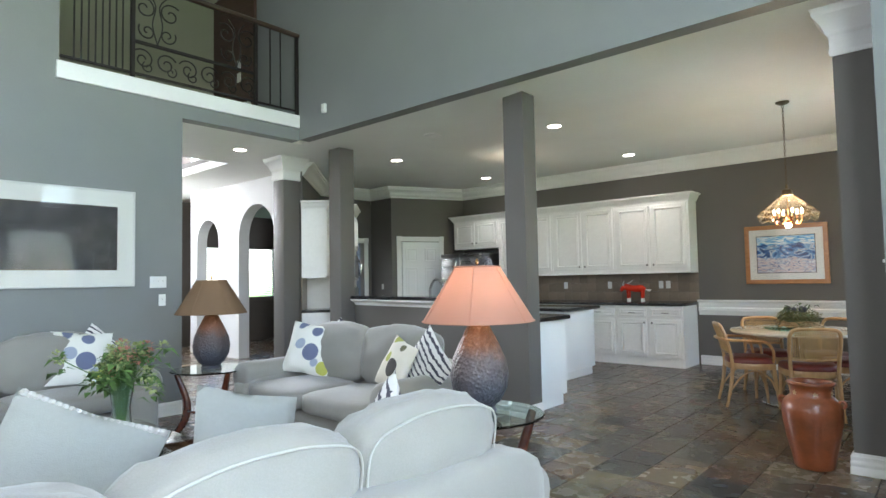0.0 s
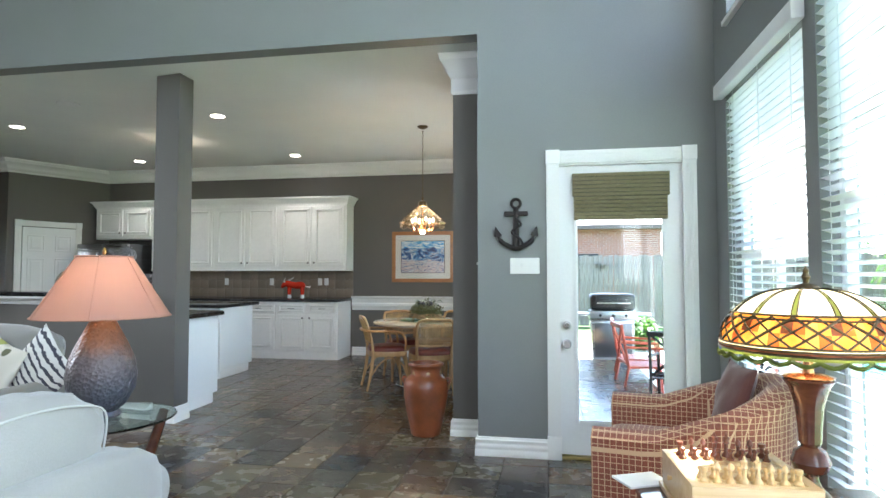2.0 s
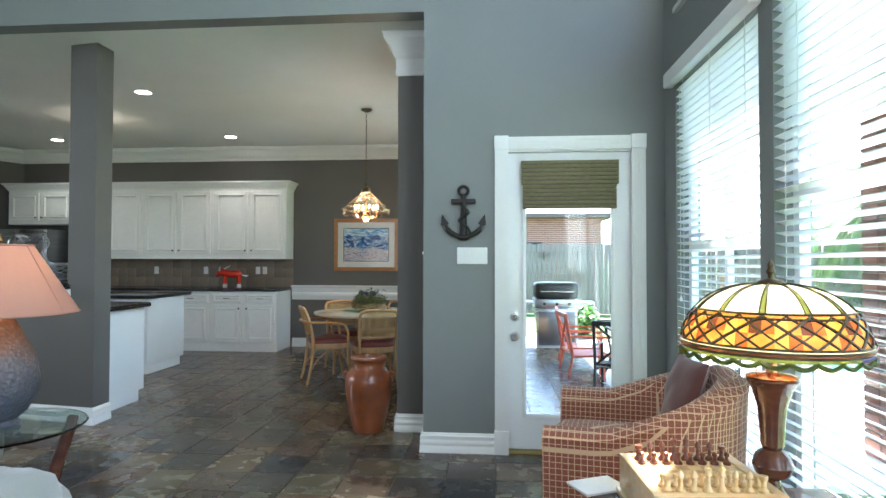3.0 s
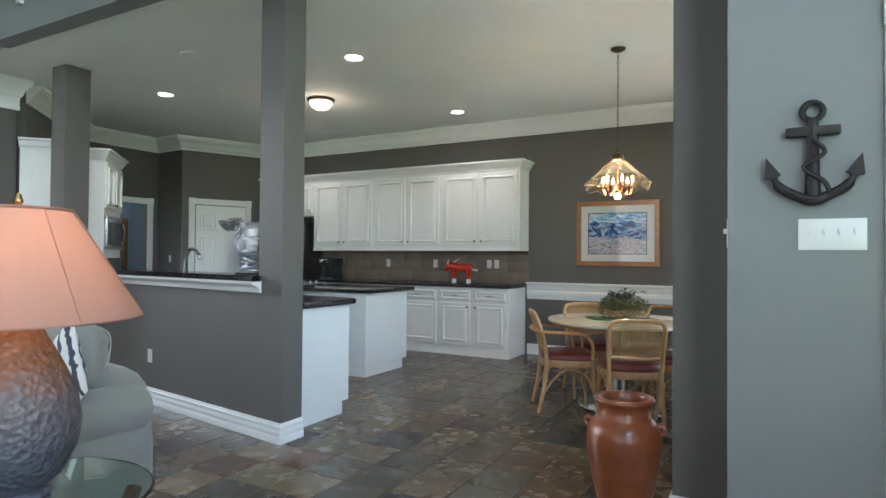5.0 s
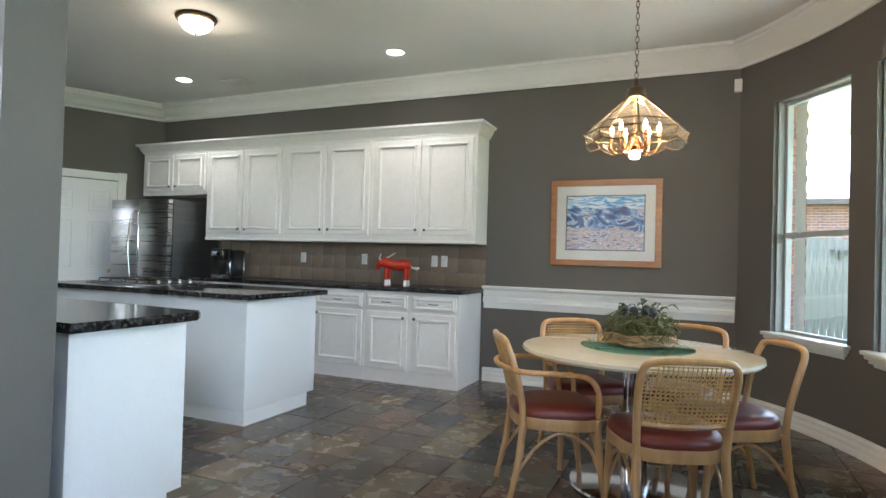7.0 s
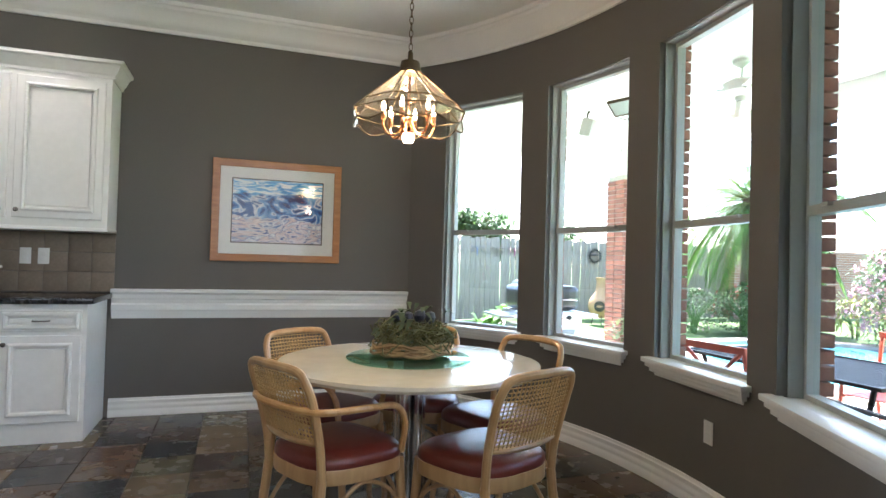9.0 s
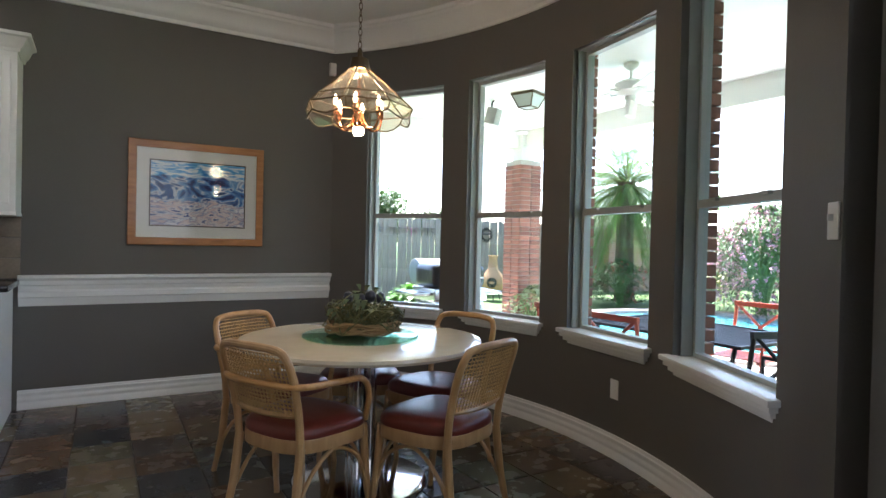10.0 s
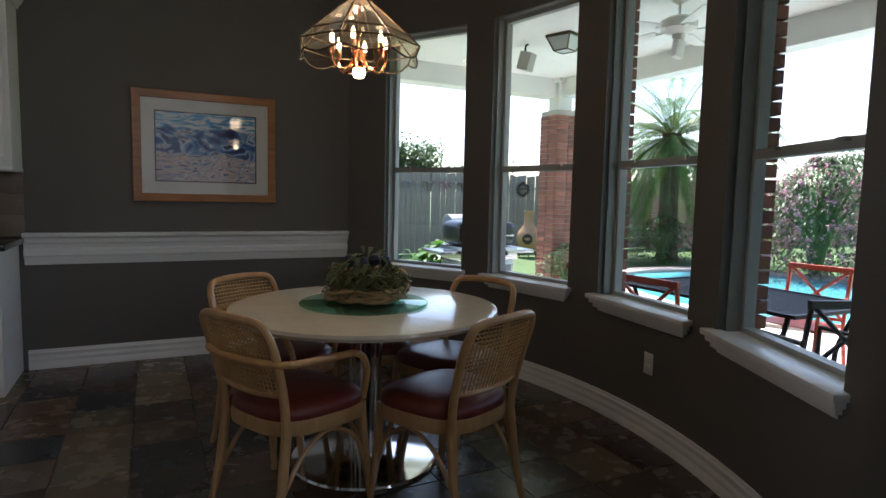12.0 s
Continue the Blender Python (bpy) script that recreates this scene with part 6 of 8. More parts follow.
# ---- lamps on glass corner tables ----
def clay():
    """Hammered dark clay; the lamp's glow is painted in as rust-red toward the neck."""
    m = bpy.data.materials.new("hammered_clay_glow_neck")
    m.use_nodes = True
    nt = m.node_tree
    bs = nt.nodes["Principled BSDF"]
    tc = nt.nodes.new("ShaderNodeTexCoord")
    sep = nt.nodes.new("ShaderNodeSeparateXYZ")
    nt.links.new(tc.outputs["Object"], sep.inputs[0])
    nz = nt.nodes.new("ShaderNodeTexNoise")
    nz.inputs["Scale"].default_value, nz.inputs["Detail"].default_value = 9, 5
    nt.links.new(tc.outputs["Object"], nz.inputs["Vector"])
    ad = nt.nodes.new("ShaderNodeMath")
    ad.operation = "MULTIPLY_ADD"
    ad.inputs[1].default_value = 0.14
    nt.links.new(nz.outputs["Fac"], ad.inputs[0])
    nt.links.new(sep.outputs["Z"], ad.inputs[2])
    nt.links.new(ramp(nt, ad.outputs[0], [(0.18, (0.055, 0.058, 0.072)), (0.36, (0.10, 0.075, 0.07)), (0.44, (0.20, 0.085, 0.045)), (0.5, (0.24, 0.09, 0.035))]), bs.inputs["Base Color"])
    bs.inputs["Roughness"].default_value = 0.42
    v = nt.nodes.new("ShaderNodeTexVoronoi")
    v.inputs["Scale"].default_value = 60
    nt.links.new(tc.outputs["Object"], v.inputs["Vector"])
    bp = nt.nodes.new("ShaderNodeBump")
    bp.inputs["Strength"].default_value, bp.inputs["Distance"].default_value = 0.6, 0.012
    nt.links.new(v.outputs["Distance"], bp.inputs["Height"])
    nt.links.new(bp.outputs[0], bs.inputs["Normal"])
    return m


CLAY = clay()


def fabric_shade(name, color, lit):
    m = bpy.data.materials.new(name)
    m.use_nodes = True
    nt = m.node_tree
    bs = nt.nodes["Principled BSDF"]
    bs.inputs["Base Color"].default_value = (*color, 1)
    bs.inputs["Roughness"].default_value = 0.8
    tr = nt.nodes.new("ShaderNodeBsdfTranslucent")
    tr.inputs[0].default_value = (*color, 1)
    mx = nt.nodes.new("ShaderNodeMixShader")
    mx.inputs[0].default_value = 0.45 if lit else 0.3
    nt.links.new(bs.outputs[0], mx.inputs[1])
    nt.links.new(tr.outputs[0], mx.inputs[2])
    nt.links.new(mx.outputs[0], nt.nodes["Material Output"].inputs[0])
    return m


def table_lamp(m, label, shade_mat, lit):
    c = thing("table_lamp", label, "lamp", m, "clay lamps")
    b = B()
    lathe(b, [(0.085, 0.0), (0.09, 0.012), (0.075, 0.03), (0.11, 0.06), (0.148, 0.13), (0.158, 0.20), (0.145, 0.28), (0.11, 0.36), (0.075, 0.43), (0.06, 0.46), (0.055, 0.465), (0.0, 0.465)], 40)
    part("base", b, CLAY, c, "hammered clay lamp body", smooth=60)
    b = B()
    lathe(b, [(0.05, 0.465), (0.045, 0.475), (0.015, 0.48), (0.012, 0.56), (0.0, 0.56)], 16)
    part("neck", b, BRASS, c)
    b = B()
    tube(b, [(0, 0, 0.56), (0.0, 0, 0.80)], 0.003, 5)
    lathe(b, [(0.006, 0.79), (0.012, 0.80), (0.006, 0.82), (0.0, 0.825)], 10)
    part("harp", b, BRASS, c)
    b = B()
    n = 36
    for (r0, z0), (r1, z1) in (((0.305, 0.485), (0.30, 0.49)), ((0.30, 0.49), (0.125, 0.775)), ((0.125, 0.775), (0.128, 0.782))):
        a_ = [b.verts.new((r0 * math.cos(2 * math.pi * i / n), r0 * math.sin(2 * math.pi * i / n), z0)) for i in range(n)]
        b_ = [b.verts.new((r1 * math.cos(2 * math.pi * i / n), r1 * math.sin(2 * math.pi * i / n), z1)) for i in range(n)]
        for i in range(n):
            b.faces.new((a_[i], a_[(i + 1) % n], b_[(i + 1) % n], b_[i]))
    sh = part("shade", b, shade_mat, c, "conical fabric shade", smooth=50)
    b = B()
    for k in range(6):
        a = 2 * math.pi * k / 6
        tube(b, [(0.302 * math.cos(a), 0.302 * math.sin(a), 0.488), (0.127 * math.cos(a), 0.127 * math.sin(a), 0.778)], 0.0025, 4)
    tube(b, [(0.303 * math.cos(2 * math.pi * i / 36), 0.303 * math.sin(2 * math.pi * i / 36), 0.487) for i in range(36)], 0.004, 5, closed=True)
    tube(b, [(0.127 * math.cos(2 * math.pi * i / 24), 0.127 * math.sin(2 * math.pi * i / 24), 0.779) for i in range(24)], 0.004, 5, closed=True)
    part("seam", b, shade_mat, sh)
    b = B()
    lathe(b, [(0.012, 0.56), (0.026, 0.60), (0.03, 0.63), (0.02, 0.66), (0.0, 0.67)], 14)
    part("bulb", b, glow("lamp_bulb_on", (1.0, 0.75, 0.45), 3) if lit else WHT, c)
    return c


def corner_table(m, top=0.56):
    c = thing("corner_table", "round glass corner table on curved mahogany legs", "side table", m, "glass corner tables")
    b = B()
    lathe(b, [(0.0, top - 0.012), (0.335, top - 0.012), (0.342, top - 0.006), (0.335, top), (0.0, top)], 48)
    part("glass_top", b, glass("table_glass", (0.72, 0.88, 0.82)), c, "thick clear glass top")
    for k in range(3):
        a = radians(120 * k + 20)
        b = B()
        tube(b, curve_pts([(0.30 * math.cos(a), 0.30 * math.sin(a), 0.0), (0.22 * math.cos(a), 0.22 * math.sin(a), 0.12), (0.20 * math.cos(a), 0.20 * math.sin(a), 0.28), (0.29 * math.cos(a), 0.29 * math.sin(a), top - 0.013)], 20), [0.022 + 0.012 * math.sin(math.pi * i / 18) for i in range(19)], 10)
        part("leg", b, MAHOG, c, "curved mahogany leg")
    b = B()
    lathe(b, [(0.0, 0.20), (0.19, 0.20), (0.2, 0.21), (0.19, 0.22), (0.0, 0.22)], 32)
    part("shelf", b, MAHOG, c)
    return c


LA, LB_ = (-0.04, 3.22), (-3.12, 3.28)
corner_table(pose(*LA, 0, 0, 0, 30), 0.595)
corner_table(pose(*LB_, 0, 0, 0, -20))
# the lit shade's pinker, lighter colour holds the lamp's glow; the unlit twin is darker
table_lamp(pose(*LA, 0.597), "hammered clay table lamp with a lit pink-beige shade", fabric_shade("lit_pink_beige_fabric", (0.50, 0.27, 0.20), True), True)
table_lamp(pose(*LB_, 0.562), "hammered dark clay table lamp with an unlit brown shade", fabric_shade("unlit_brown_fabric", (0.24, 0.15, 0.085), False), False)
bulb("lamp_light", (LA[0], LA[1], 1.235), 1.5, (1.0, 0.70, 0.42), 0.03)
solid("folded_cloth", soft(B(), -0.10, 0.10, -0.07, 0.07, 0, 0.022, 0.004, 6, 6), mat("tan_cloth", (0.45, 0.30, 0.14), 0.8), "small tan cloth on the glass table", "cloth", pose(-0.02, 2.95, 0.562, 0, 0, 30), smooth=60)

# ---- coffee table with flowers ----
c = thing("coffee_table", "glass-topped dark wood coffee table", "coffee table", pose(-1.55, 1.85, 0))
part("glass_top", box(-0.55, 0.55, -0.42, 0.42, 0.435, 0.45, 0.005), glass("coffee_glass", (0.75, 0.9, 0.85)), c)
for x in (-0.46, 0.46):
    for y in (-0.34, 0.34):
        part("leg", box(x - 0.035, x + 0.035, y - 0.035, y + 0.035, 0, 0.434, 0.008), DARKWOOD, c)
part("shelf", box(-0.42, 0.42, -0.30, 0.30, 0.12, 0.15, 0.005), DARKWOOD, c)
FV = (-1.92, 2.10)
c = thing("flower_vase", "clear glass vase with green hydrangea and pink-tinged stems", "flowers", pose(*FV, 0.4505))
b = B()
lathe(b, [(0.0, 0.0), (0.055, 0.0), (0.06, 0.01), (0.05, 0.12), (0.07, 0.26), (0.066, 0.26), (0.045, 0.12), (0.05, 0.015), (0.0, 0.012)], 24)
part("vase", b, glass("vase_glass", (0.85, 0.95, 0.88)), c, smooth=60)
rnd = random.Random(3)
STEM = mat("flower_stem", (0.10, 0.19, 0.05), 0.6)
GREENL = mat("hydrangea_leaf", (0.075, 0.15, 0.035), 0.5, big=0.35, s_big=15, rand=0.2)
BLOOM = mat("pale_green_bloom", (0.36, 0.42, 0.17), 0.7, big=0.3, small=0.2, s_big=12)
PINKB = mat("pink_bloom", (0.45, 0.20, 0.15), 0.7, big=0.3, s_big=12)
stems, leaves, bl, pk = B(), B(), B(), B()
for k in range(34):
    a, r = rnd.random() * 6.28, abs(rnd.gauss(0, 0.17))
    r = min(r, 0.33)
    top = Vector((r * math.cos(a), r * math.sin(a), 0.33 + rnd.uniform(0.02, 0.20) - r * 0.25))
    tube(stems, curve_pts([(0.02 * math.cos(a), 0.02 * math.sin(a), 0.03), (0.045 * math.cos(a), 0.045 * math.sin(a), 0.24), tuple(top)], 8), 0.0035, 5)
    for q in range(9):
        d = Vector((rnd.uniform(-1, 1), rnd.uniform(-1, 1), rnd.uniform(-0.4, 0.8)))
        leaf_mesh(leaves, top + Vector((0, 0, -rnd.uniform(0, 0.12))), d, rnd.uniform(0.06, 0.12), rnd.uniform(0.03, 0.055))
    tgt = pk if k % 5 == 0 else bl
    for q in range(34):
        d = Vector((rnd.gauss(0, 1), rnd.gauss(0, 1), rnd.gauss(0.2, 1))).normalized()
        leaf_mesh(tgt, top + d * 0.03, d, rnd.uniform(0.016, 0.03), rnd.uniform(0.014, 0.024), bend=0.1)
part("stem_cluster", stems, STEM, c)
part("leaves", leaves, GREENL, c, smooth=0)
tagged(part("bloom_cluster", bl, BLOOM, c, "pale green blooms", smooth=0), kind="stuff")
tagged(part("pink_bloom_cluster", pk, PINKB, c, "pink-tinged blooms", smooth=0), kind="stuff")


# ---- large picture on the far wall ----
def dark_abstract():
    m = mat("dark_collage", (0.05, 0.045, 0.045), 0.55, big=0.7, small=0.5, s_big=3.5, s_small=9, bump=0.4, bump_scale=10)
    return m


framed("framed_picture", "large framed dark collage with a wide white mat, glazed", pose(XL, 2.13, 1.76, 0, 0, 90), 1.72, 0.92, 0.018, 0.15, mat("pale_frame", (0.62, 0.62, 0.60), 0.4), dark_abstract(), 0.03)

# ---- plaid armchair, chess table and stained-glass lamp ----
def plaid():
    m = bpy.data.materials.new("red_plaid")
    m.use_nodes = True
    nt = m.node_tree
    bs = nt.nodes["Principled BSDF"]
    tc = nt.nodes.new("ShaderNodeTexCoord")
    sep = nt.nodes.new("ShaderNodeSeparateXYZ")
    nt.links.new(tc.outputs["Object"], sep.inputs[0])
    out = None
    for ch, per in (("X", 0.026), ("Y", 0.026), ("Z", 0.026)):
        d = nt.nodes.new("ShaderNodeMath")
        d.operation = "PINGPONG"
        d.inputs[1].default_value = per / 2
        nt.links.new(sep.outputs[ch], d.inputs[0])
        f = nt.nodes.new("ShaderNodeMath")
        f.operation = "LESS_THAN"
        f.inputs[1].default_value = 0.0016
        nt.links.new(d.outputs[0], f.inputs[0])
        if out is None:
            out = f.outputs[0]
        else:
            a = nt.nodes.new("ShaderNodeMath")
            a.operation = "MAXIMUM"
            nt.links.new(out, a.inputs[0])
            nt.links.new(f.outputs[0], a.inputs[1])
            out = a.outputs[0]
    nz = nt.nodes.new("ShaderNodeTexNoise")
    nz.inputs["Scale"].default_value = 90
    nt.links.new(tc.outputs["Object"], nz.inputs["Vector"])
    base = ramp(nt, nz.outputs["Fac"], [(0.3, (0.17, 0.045, 0.027)), (0.7, (0.24, 0.07, 0.042))])
    mx = nt.nodes.new("ShaderNodeMix")
    mx.data_type = "RGBA"
    nt.links.new(out, mx.inputs["Factor"])
    nt.links.new(base, mx.inputs["A"])
    mx.inputs["B"].default_value = (0.55, 0.38, 0.24, 1)
    nt.links.new(mx.outputs["Result"], bs.inputs["Base Color"])
    bs.inputs["Roughness"].default_value = 0.85
    bs.inputs["Sheen Weight"].default_value = 0.2
    return m


PLAID = plaid()
c = thing("armchair", "red plaid barrel armchair with a rounded back", "armchair", pose(2.80, 3.74, 0, 0, 0, -12))
# faces local -x; the rounded back stands toward the windows
b = B()
soft(b, -0.40, 0.22, -0.30, 0.30, 0.08, 0.33, 0.01, 8, 8, wr=0.004)
part("base", b, PLAID, c, smooth=60)
part("seat_cushion", soft(B(), -0.43, 0.18, -0.29, 0.29, 0.32, 0.47, 0.03, 10, 10, wr=0.008), PLAID, c, smooth=60)
b = B()
n = 30
outer, inner = [], []
for i in range(n + 1):
    a = radians(-150 + 300 * i / n)
    k = abs(i - n / 2) / (n / 2)
    hgt = 0.80 - 0.20 * min(1, max(0, (k - 0.15) / 0.6)) ** 1.2
    px_ = 0.40 * math.cos(a) if abs(math.degrees(a)) < 90 else -0.42 * (abs(math.degrees(a)) - 90) / 60
    py_ = 0.42 * math.sin(a) if abs(math.degrees(a)) < 90 else math.copysign(0.42, a)
    outer.append((px_, py_, hgt))
rings = []
for i, (x, y, h) in enumerate(outer):
    ln = math.hypot(x if x > 0 else 0, y) or 1
    nx_, ny_ = ((x if x > 0 else 0) / ln, y / ln)
    sec = [(-0.0, 0.06), (0.03, 0.3), (0.045, h - 0.10), (0.055, h - 0.03), (0.0, h + 0.01), (-0.075, h - 0.02), (-0.095, h - 0.08), (-0.09, 0.30), (-0.09, 0.06)]
    rings.append([b.verts.new((x + nx_ * o, y + ny_ * o, z)) for o, z in sec])
for p, q in zip(rings, rings[1:]):
    for j in range(8):
        b.faces.new((p[j], p[j + 1], q[j + 1], q[j]))
b.faces.new(rings[0])
b.faces.new(rings[-1][::-1])
part("back", b, PLAID, c, smooth=60)
for x in (-0.34, 0.26):
    for y in (-0.3, 0.3):
        part("foot", box(x - 0.025, x + 0.025, y - 0.025, y + 0.025, 0, 0.085, 0.004), MAHOG, c)
pillow(pose(2.93, 3.74, 0.49, -16, 0, -88), 0.38, mat("dark_red_velvet", (0.085, 0.016, 0.010), 0.7, big=0.2, sheen=0.4, bump=0.2, bump_scale=120), "dark red velvet pillow in the plaid armchair", 12)

c = thing("side_table", "reddish mahogany side table by the window", "side table", pose(0, 0, 0))
part("tabletop", box(2.40, 3.16, 1.75, 2.86, 0.545, 0.58, 0.008), MAHOG, c)
for x in (2.45, 3.11):
    for y in (1.80, 2.81):
        b = B()
        tube(b, [(x, y, 0.0), (x, y, 0.1), (x, y, 0.45), (x, y, 0.545)], [0.018, 0.022, 0.03, 0.03], 10)
        part("leg", b, MAHOG, c)
part("apron", box(2.44, 3.12, 1.79, 2.82, 0.45, 0.544, 0.004), MAHOG, c)
c = thing("magazine", "white magazine at the edge of the side table", "magazine", pose(2.46, 2.82, 0.5805, 0, 0, 25))
part("cover", box(-0.12, 0.04, -0.06, 0.06, 0, 0.008, 0.002), mat("paper", (0.72, 0.73, 0.74), 0.6), c)

CH = (2.665, 2.60)
c = thing("chess_box", "maple chess box with a drawer and inlaid board", "chess set", pose(*CH, 0.5805, 0, 0, 3))
part("plinth", box(-0.182, 0.182, -0.182, 0.182, 0, 0.018, 0.004), MAPLE, c)
part("body", box(-0.172, 0.172, -0.172, 0.172, 0.018, 0.118, 0.003), MAPLE, c)
b = B()
for a in ((-0.172, 0.172, -0.172, -0.145), (-0.172, 0.172, 0.145, 0.172), (-0.172, -0.145, -0.145, 0.145), (0.145, 0.172, -0.145, 0.145)):
    bx(b, *a, 0.1185, 0.124)
part("rim", b, MAPLE, c)
lightm, darkm = mat("light_square", (0.70, 0.52, 0.28), 0.35), mat("tan_square", (0.52, 0.33, 0.15), 0.35)
for i in range(8):
    for j in range(8):
        sq = part("square", box(-0.144 + 0.036 * i, -0.1085 + 0.036 * i, -0.144 + 0.036 * j, -0.1085 + 0.036 * j, 0.1183, 0.1196), lightm if (i + j) % 2 else darkm, c, smooth=0)
b = B()
lathe(b, [(0.006, 0), (0.009, 0.01), (0.006, 0.014)], 10)
part("drawer_knob", b, MAPLE, c, m=pose(-0.172, 0.05, 0.07, 0, -90, 0))
PAWN = [(0.0125, 0), (0.0125, 0.005), (0.006, 0.012), (0.005, 0.022), (0.008, 0.025), (0.0075, 0.033), (0.0, 0.037)]
KING = [(0.014, 0), (0.014, 0.006), (0.007, 0.016), (0.006, 0.04), (0.011, 0.044), (0.008, 0.05), (0.010, 0.062), (0.004, 0.066), (0.003, 0.076), (0.0, 0.078)]
ROOK = [(0.0135, 0), (0.0135, 0.006), (0.007, 0.014), (0.007, 0.03), (0.011, 0.034), (0.011, 0.044), (0.0, 0.044)]
BISH = [(0.013, 0), (0.013, 0.006), (0.006, 0.014), (0.005, 0.034), (0.009, 0.038), (0.008, 0.048), (0.0, 0.058)]
darkp, lightp = wood("dark_chess_wood", (0.11, 0.03, 0.015), (0.17, 0.05, 0.025), 0.3), wood("light_chess_wood", (0.55, 0.36, 0.16), (0.66, 0.46, 0.24), 0.3)
CM = pose(*CH, 0.5805, 0, 0, 3)
made = {}
for side, mm, rows in (("dark", darkp, (7, 6)), ("light", lightp, (0, 1))):
    for i in range(8):
        for r, row in enumerate(rows):
            prof = PAWN if r else (ROOK, BISH, BISH, KING, KING, BISH, BISH, ROOK)[i]
            key = (side, id(prof))
            if key not in made:
                b = B()
                lathe(b, prof, 12)
                made[key] = mesh_of("chess_piece", b, mm)
            o = new("chess_piece", made[key])
            o.matrix_basis = CM @ pose(-0.126 + 0.036 * i, -0.126 + 0.036 * row, 0.1198)
            tagged(o, "small turned %s wooden chess piece on the board" % side, "chess piece", "chess pieces")

# stained-glass lamp
SG = {}
for nm, col in (("cream", (0.86, 0.82, 0.62)), ("amber", (0.66, 0.27, 0.05)), ("rust", (0.50, 0.12, 0.03)), ("brown", (0.13, 0.05, 0.03)), ("green", (0.18, 0.22, 0.06)), ("blue", (0.05, 0.06, 0.22)), ("gold", (0.62, 0.36, 0.09))):
    m = bpy.data.materials.new("stained_glass_" + nm)
    m.use_nodes = True
    nt = m.node_tree
    bs = nt.nodes["Principled BSDF"]
    tcn = nt.nodes.new("ShaderNodeTexCoord")
    nz = nt.nodes.new("ShaderNodeTexNoise")
    nz.inputs["Scale"].default_value, nz.inputs["Detail"].default_value = 22, 4
    nt.links.new(tcn.outputs["Object"], nz.inputs["Vector"])
    cc = ramp(nt, nz.outputs["Fac"], [(0.3, scaled(col, 0.7)), (0.7, scaled(col, 1.15))])
    nt.links.new(cc, bs.inputs["Base Color"])
    bs.inputs["Roughness"].default_value = 0.15
    tr = nt.nodes.new("ShaderNodeBsdfTranslucent")
    nt.links.new(cc, tr.inputs[0])
    mx = nt.nodes.new("ShaderNodeMixShader")
    mx.inputs[0].default_value = 0.7
    nt.links.new(bs.outputs[0], mx.inputs[1])
    nt.links.new(tr.outputs[0], mx.inputs[2])
    nt.links.new(mx.outputs[0], nt.nodes["Material Output"].inputs[0])
    SG[nm] = m
LEAD = mat("dark_lead", (0.05, 0.045, 0.03), 0.4, 0.8)
TL = (2.875, 2.60)
c = thing("stained_glass_lamp", "lit stained-glass table lamp with an amber dome on turned wood", "lamp", pose(*TL, 0.5805))
b = B()
lathe(b, [(0.085, 0.0), (0.088, 0.012), (0.08, 0.025), (0.0, 0.025)], 32)
part("foot", b, BLACK, c)
b = B()
lathe(b, [(0.075, 0.025), (0.072, 0.04), (0.05, 0.06), (0.028, 0.085), (0.022, 0.10)], 32)
part("foot_ring", b, BRONZE, c)
b = B()
lathe(b, [(0.022, 0.10), (0.02, 0.115), (0.044, 0.13), (0.054, 0.155), (0.044, 0.185), (0.024, 0.20), (0.03, 0.21)], 28)
part("ball", b, MAHOG, c, "turned mahogany ball")
b = B()
lathe(b, [(0.03, 0.21), (0.032, 0.25), (0.038, 0.32), (0.055, 0.375), (0.07, 0.395), (0.066, 0.40)], 28, wob=lambda a, z: 1 + 0.025 * math.cos(12 * a))
part("column", b, MAHOG, c, "fluted mahogany column")
b = B()
lathe(b, [(0.066, 0.40), (0.07, 0.405), (0.05, 0.412), (0.015, 0.415), (0.012, 0.50), (0.0, 0.50)], 24)
part("collar", b, COPPER, c, "copper collar")
RS = 0.24


def dome(f, a):
    """Shade: f from 0 at the top to 1 at the rim."""
    r = RS * (0.13 + 0.87 * math.sin(min(1, f * 1.02) * math.pi / 2) ** 0.92)
    z = 0.665 - 0.190 * (1 - math.cos(min(1.0, f) * math.pi / 2 * 0.98)) * 1.02
    return (r * math.cos(a), r * math.sin(a), z)


def patch(bm, f0, f1, a0, a1, n=3):
    grid = [[bm.verts.new(dome(f0 + (f1 - f0) * i / n, a0 + (a1 - a0) * j / n)) for j in range(n + 1)] for i in range(n + 1)]
    for i in range(n):
        for j in range(n):
            bm.faces.new((grid[i][j], grid[i][j + 1], grid[i + 1][j + 1], grid[i + 1][j]))


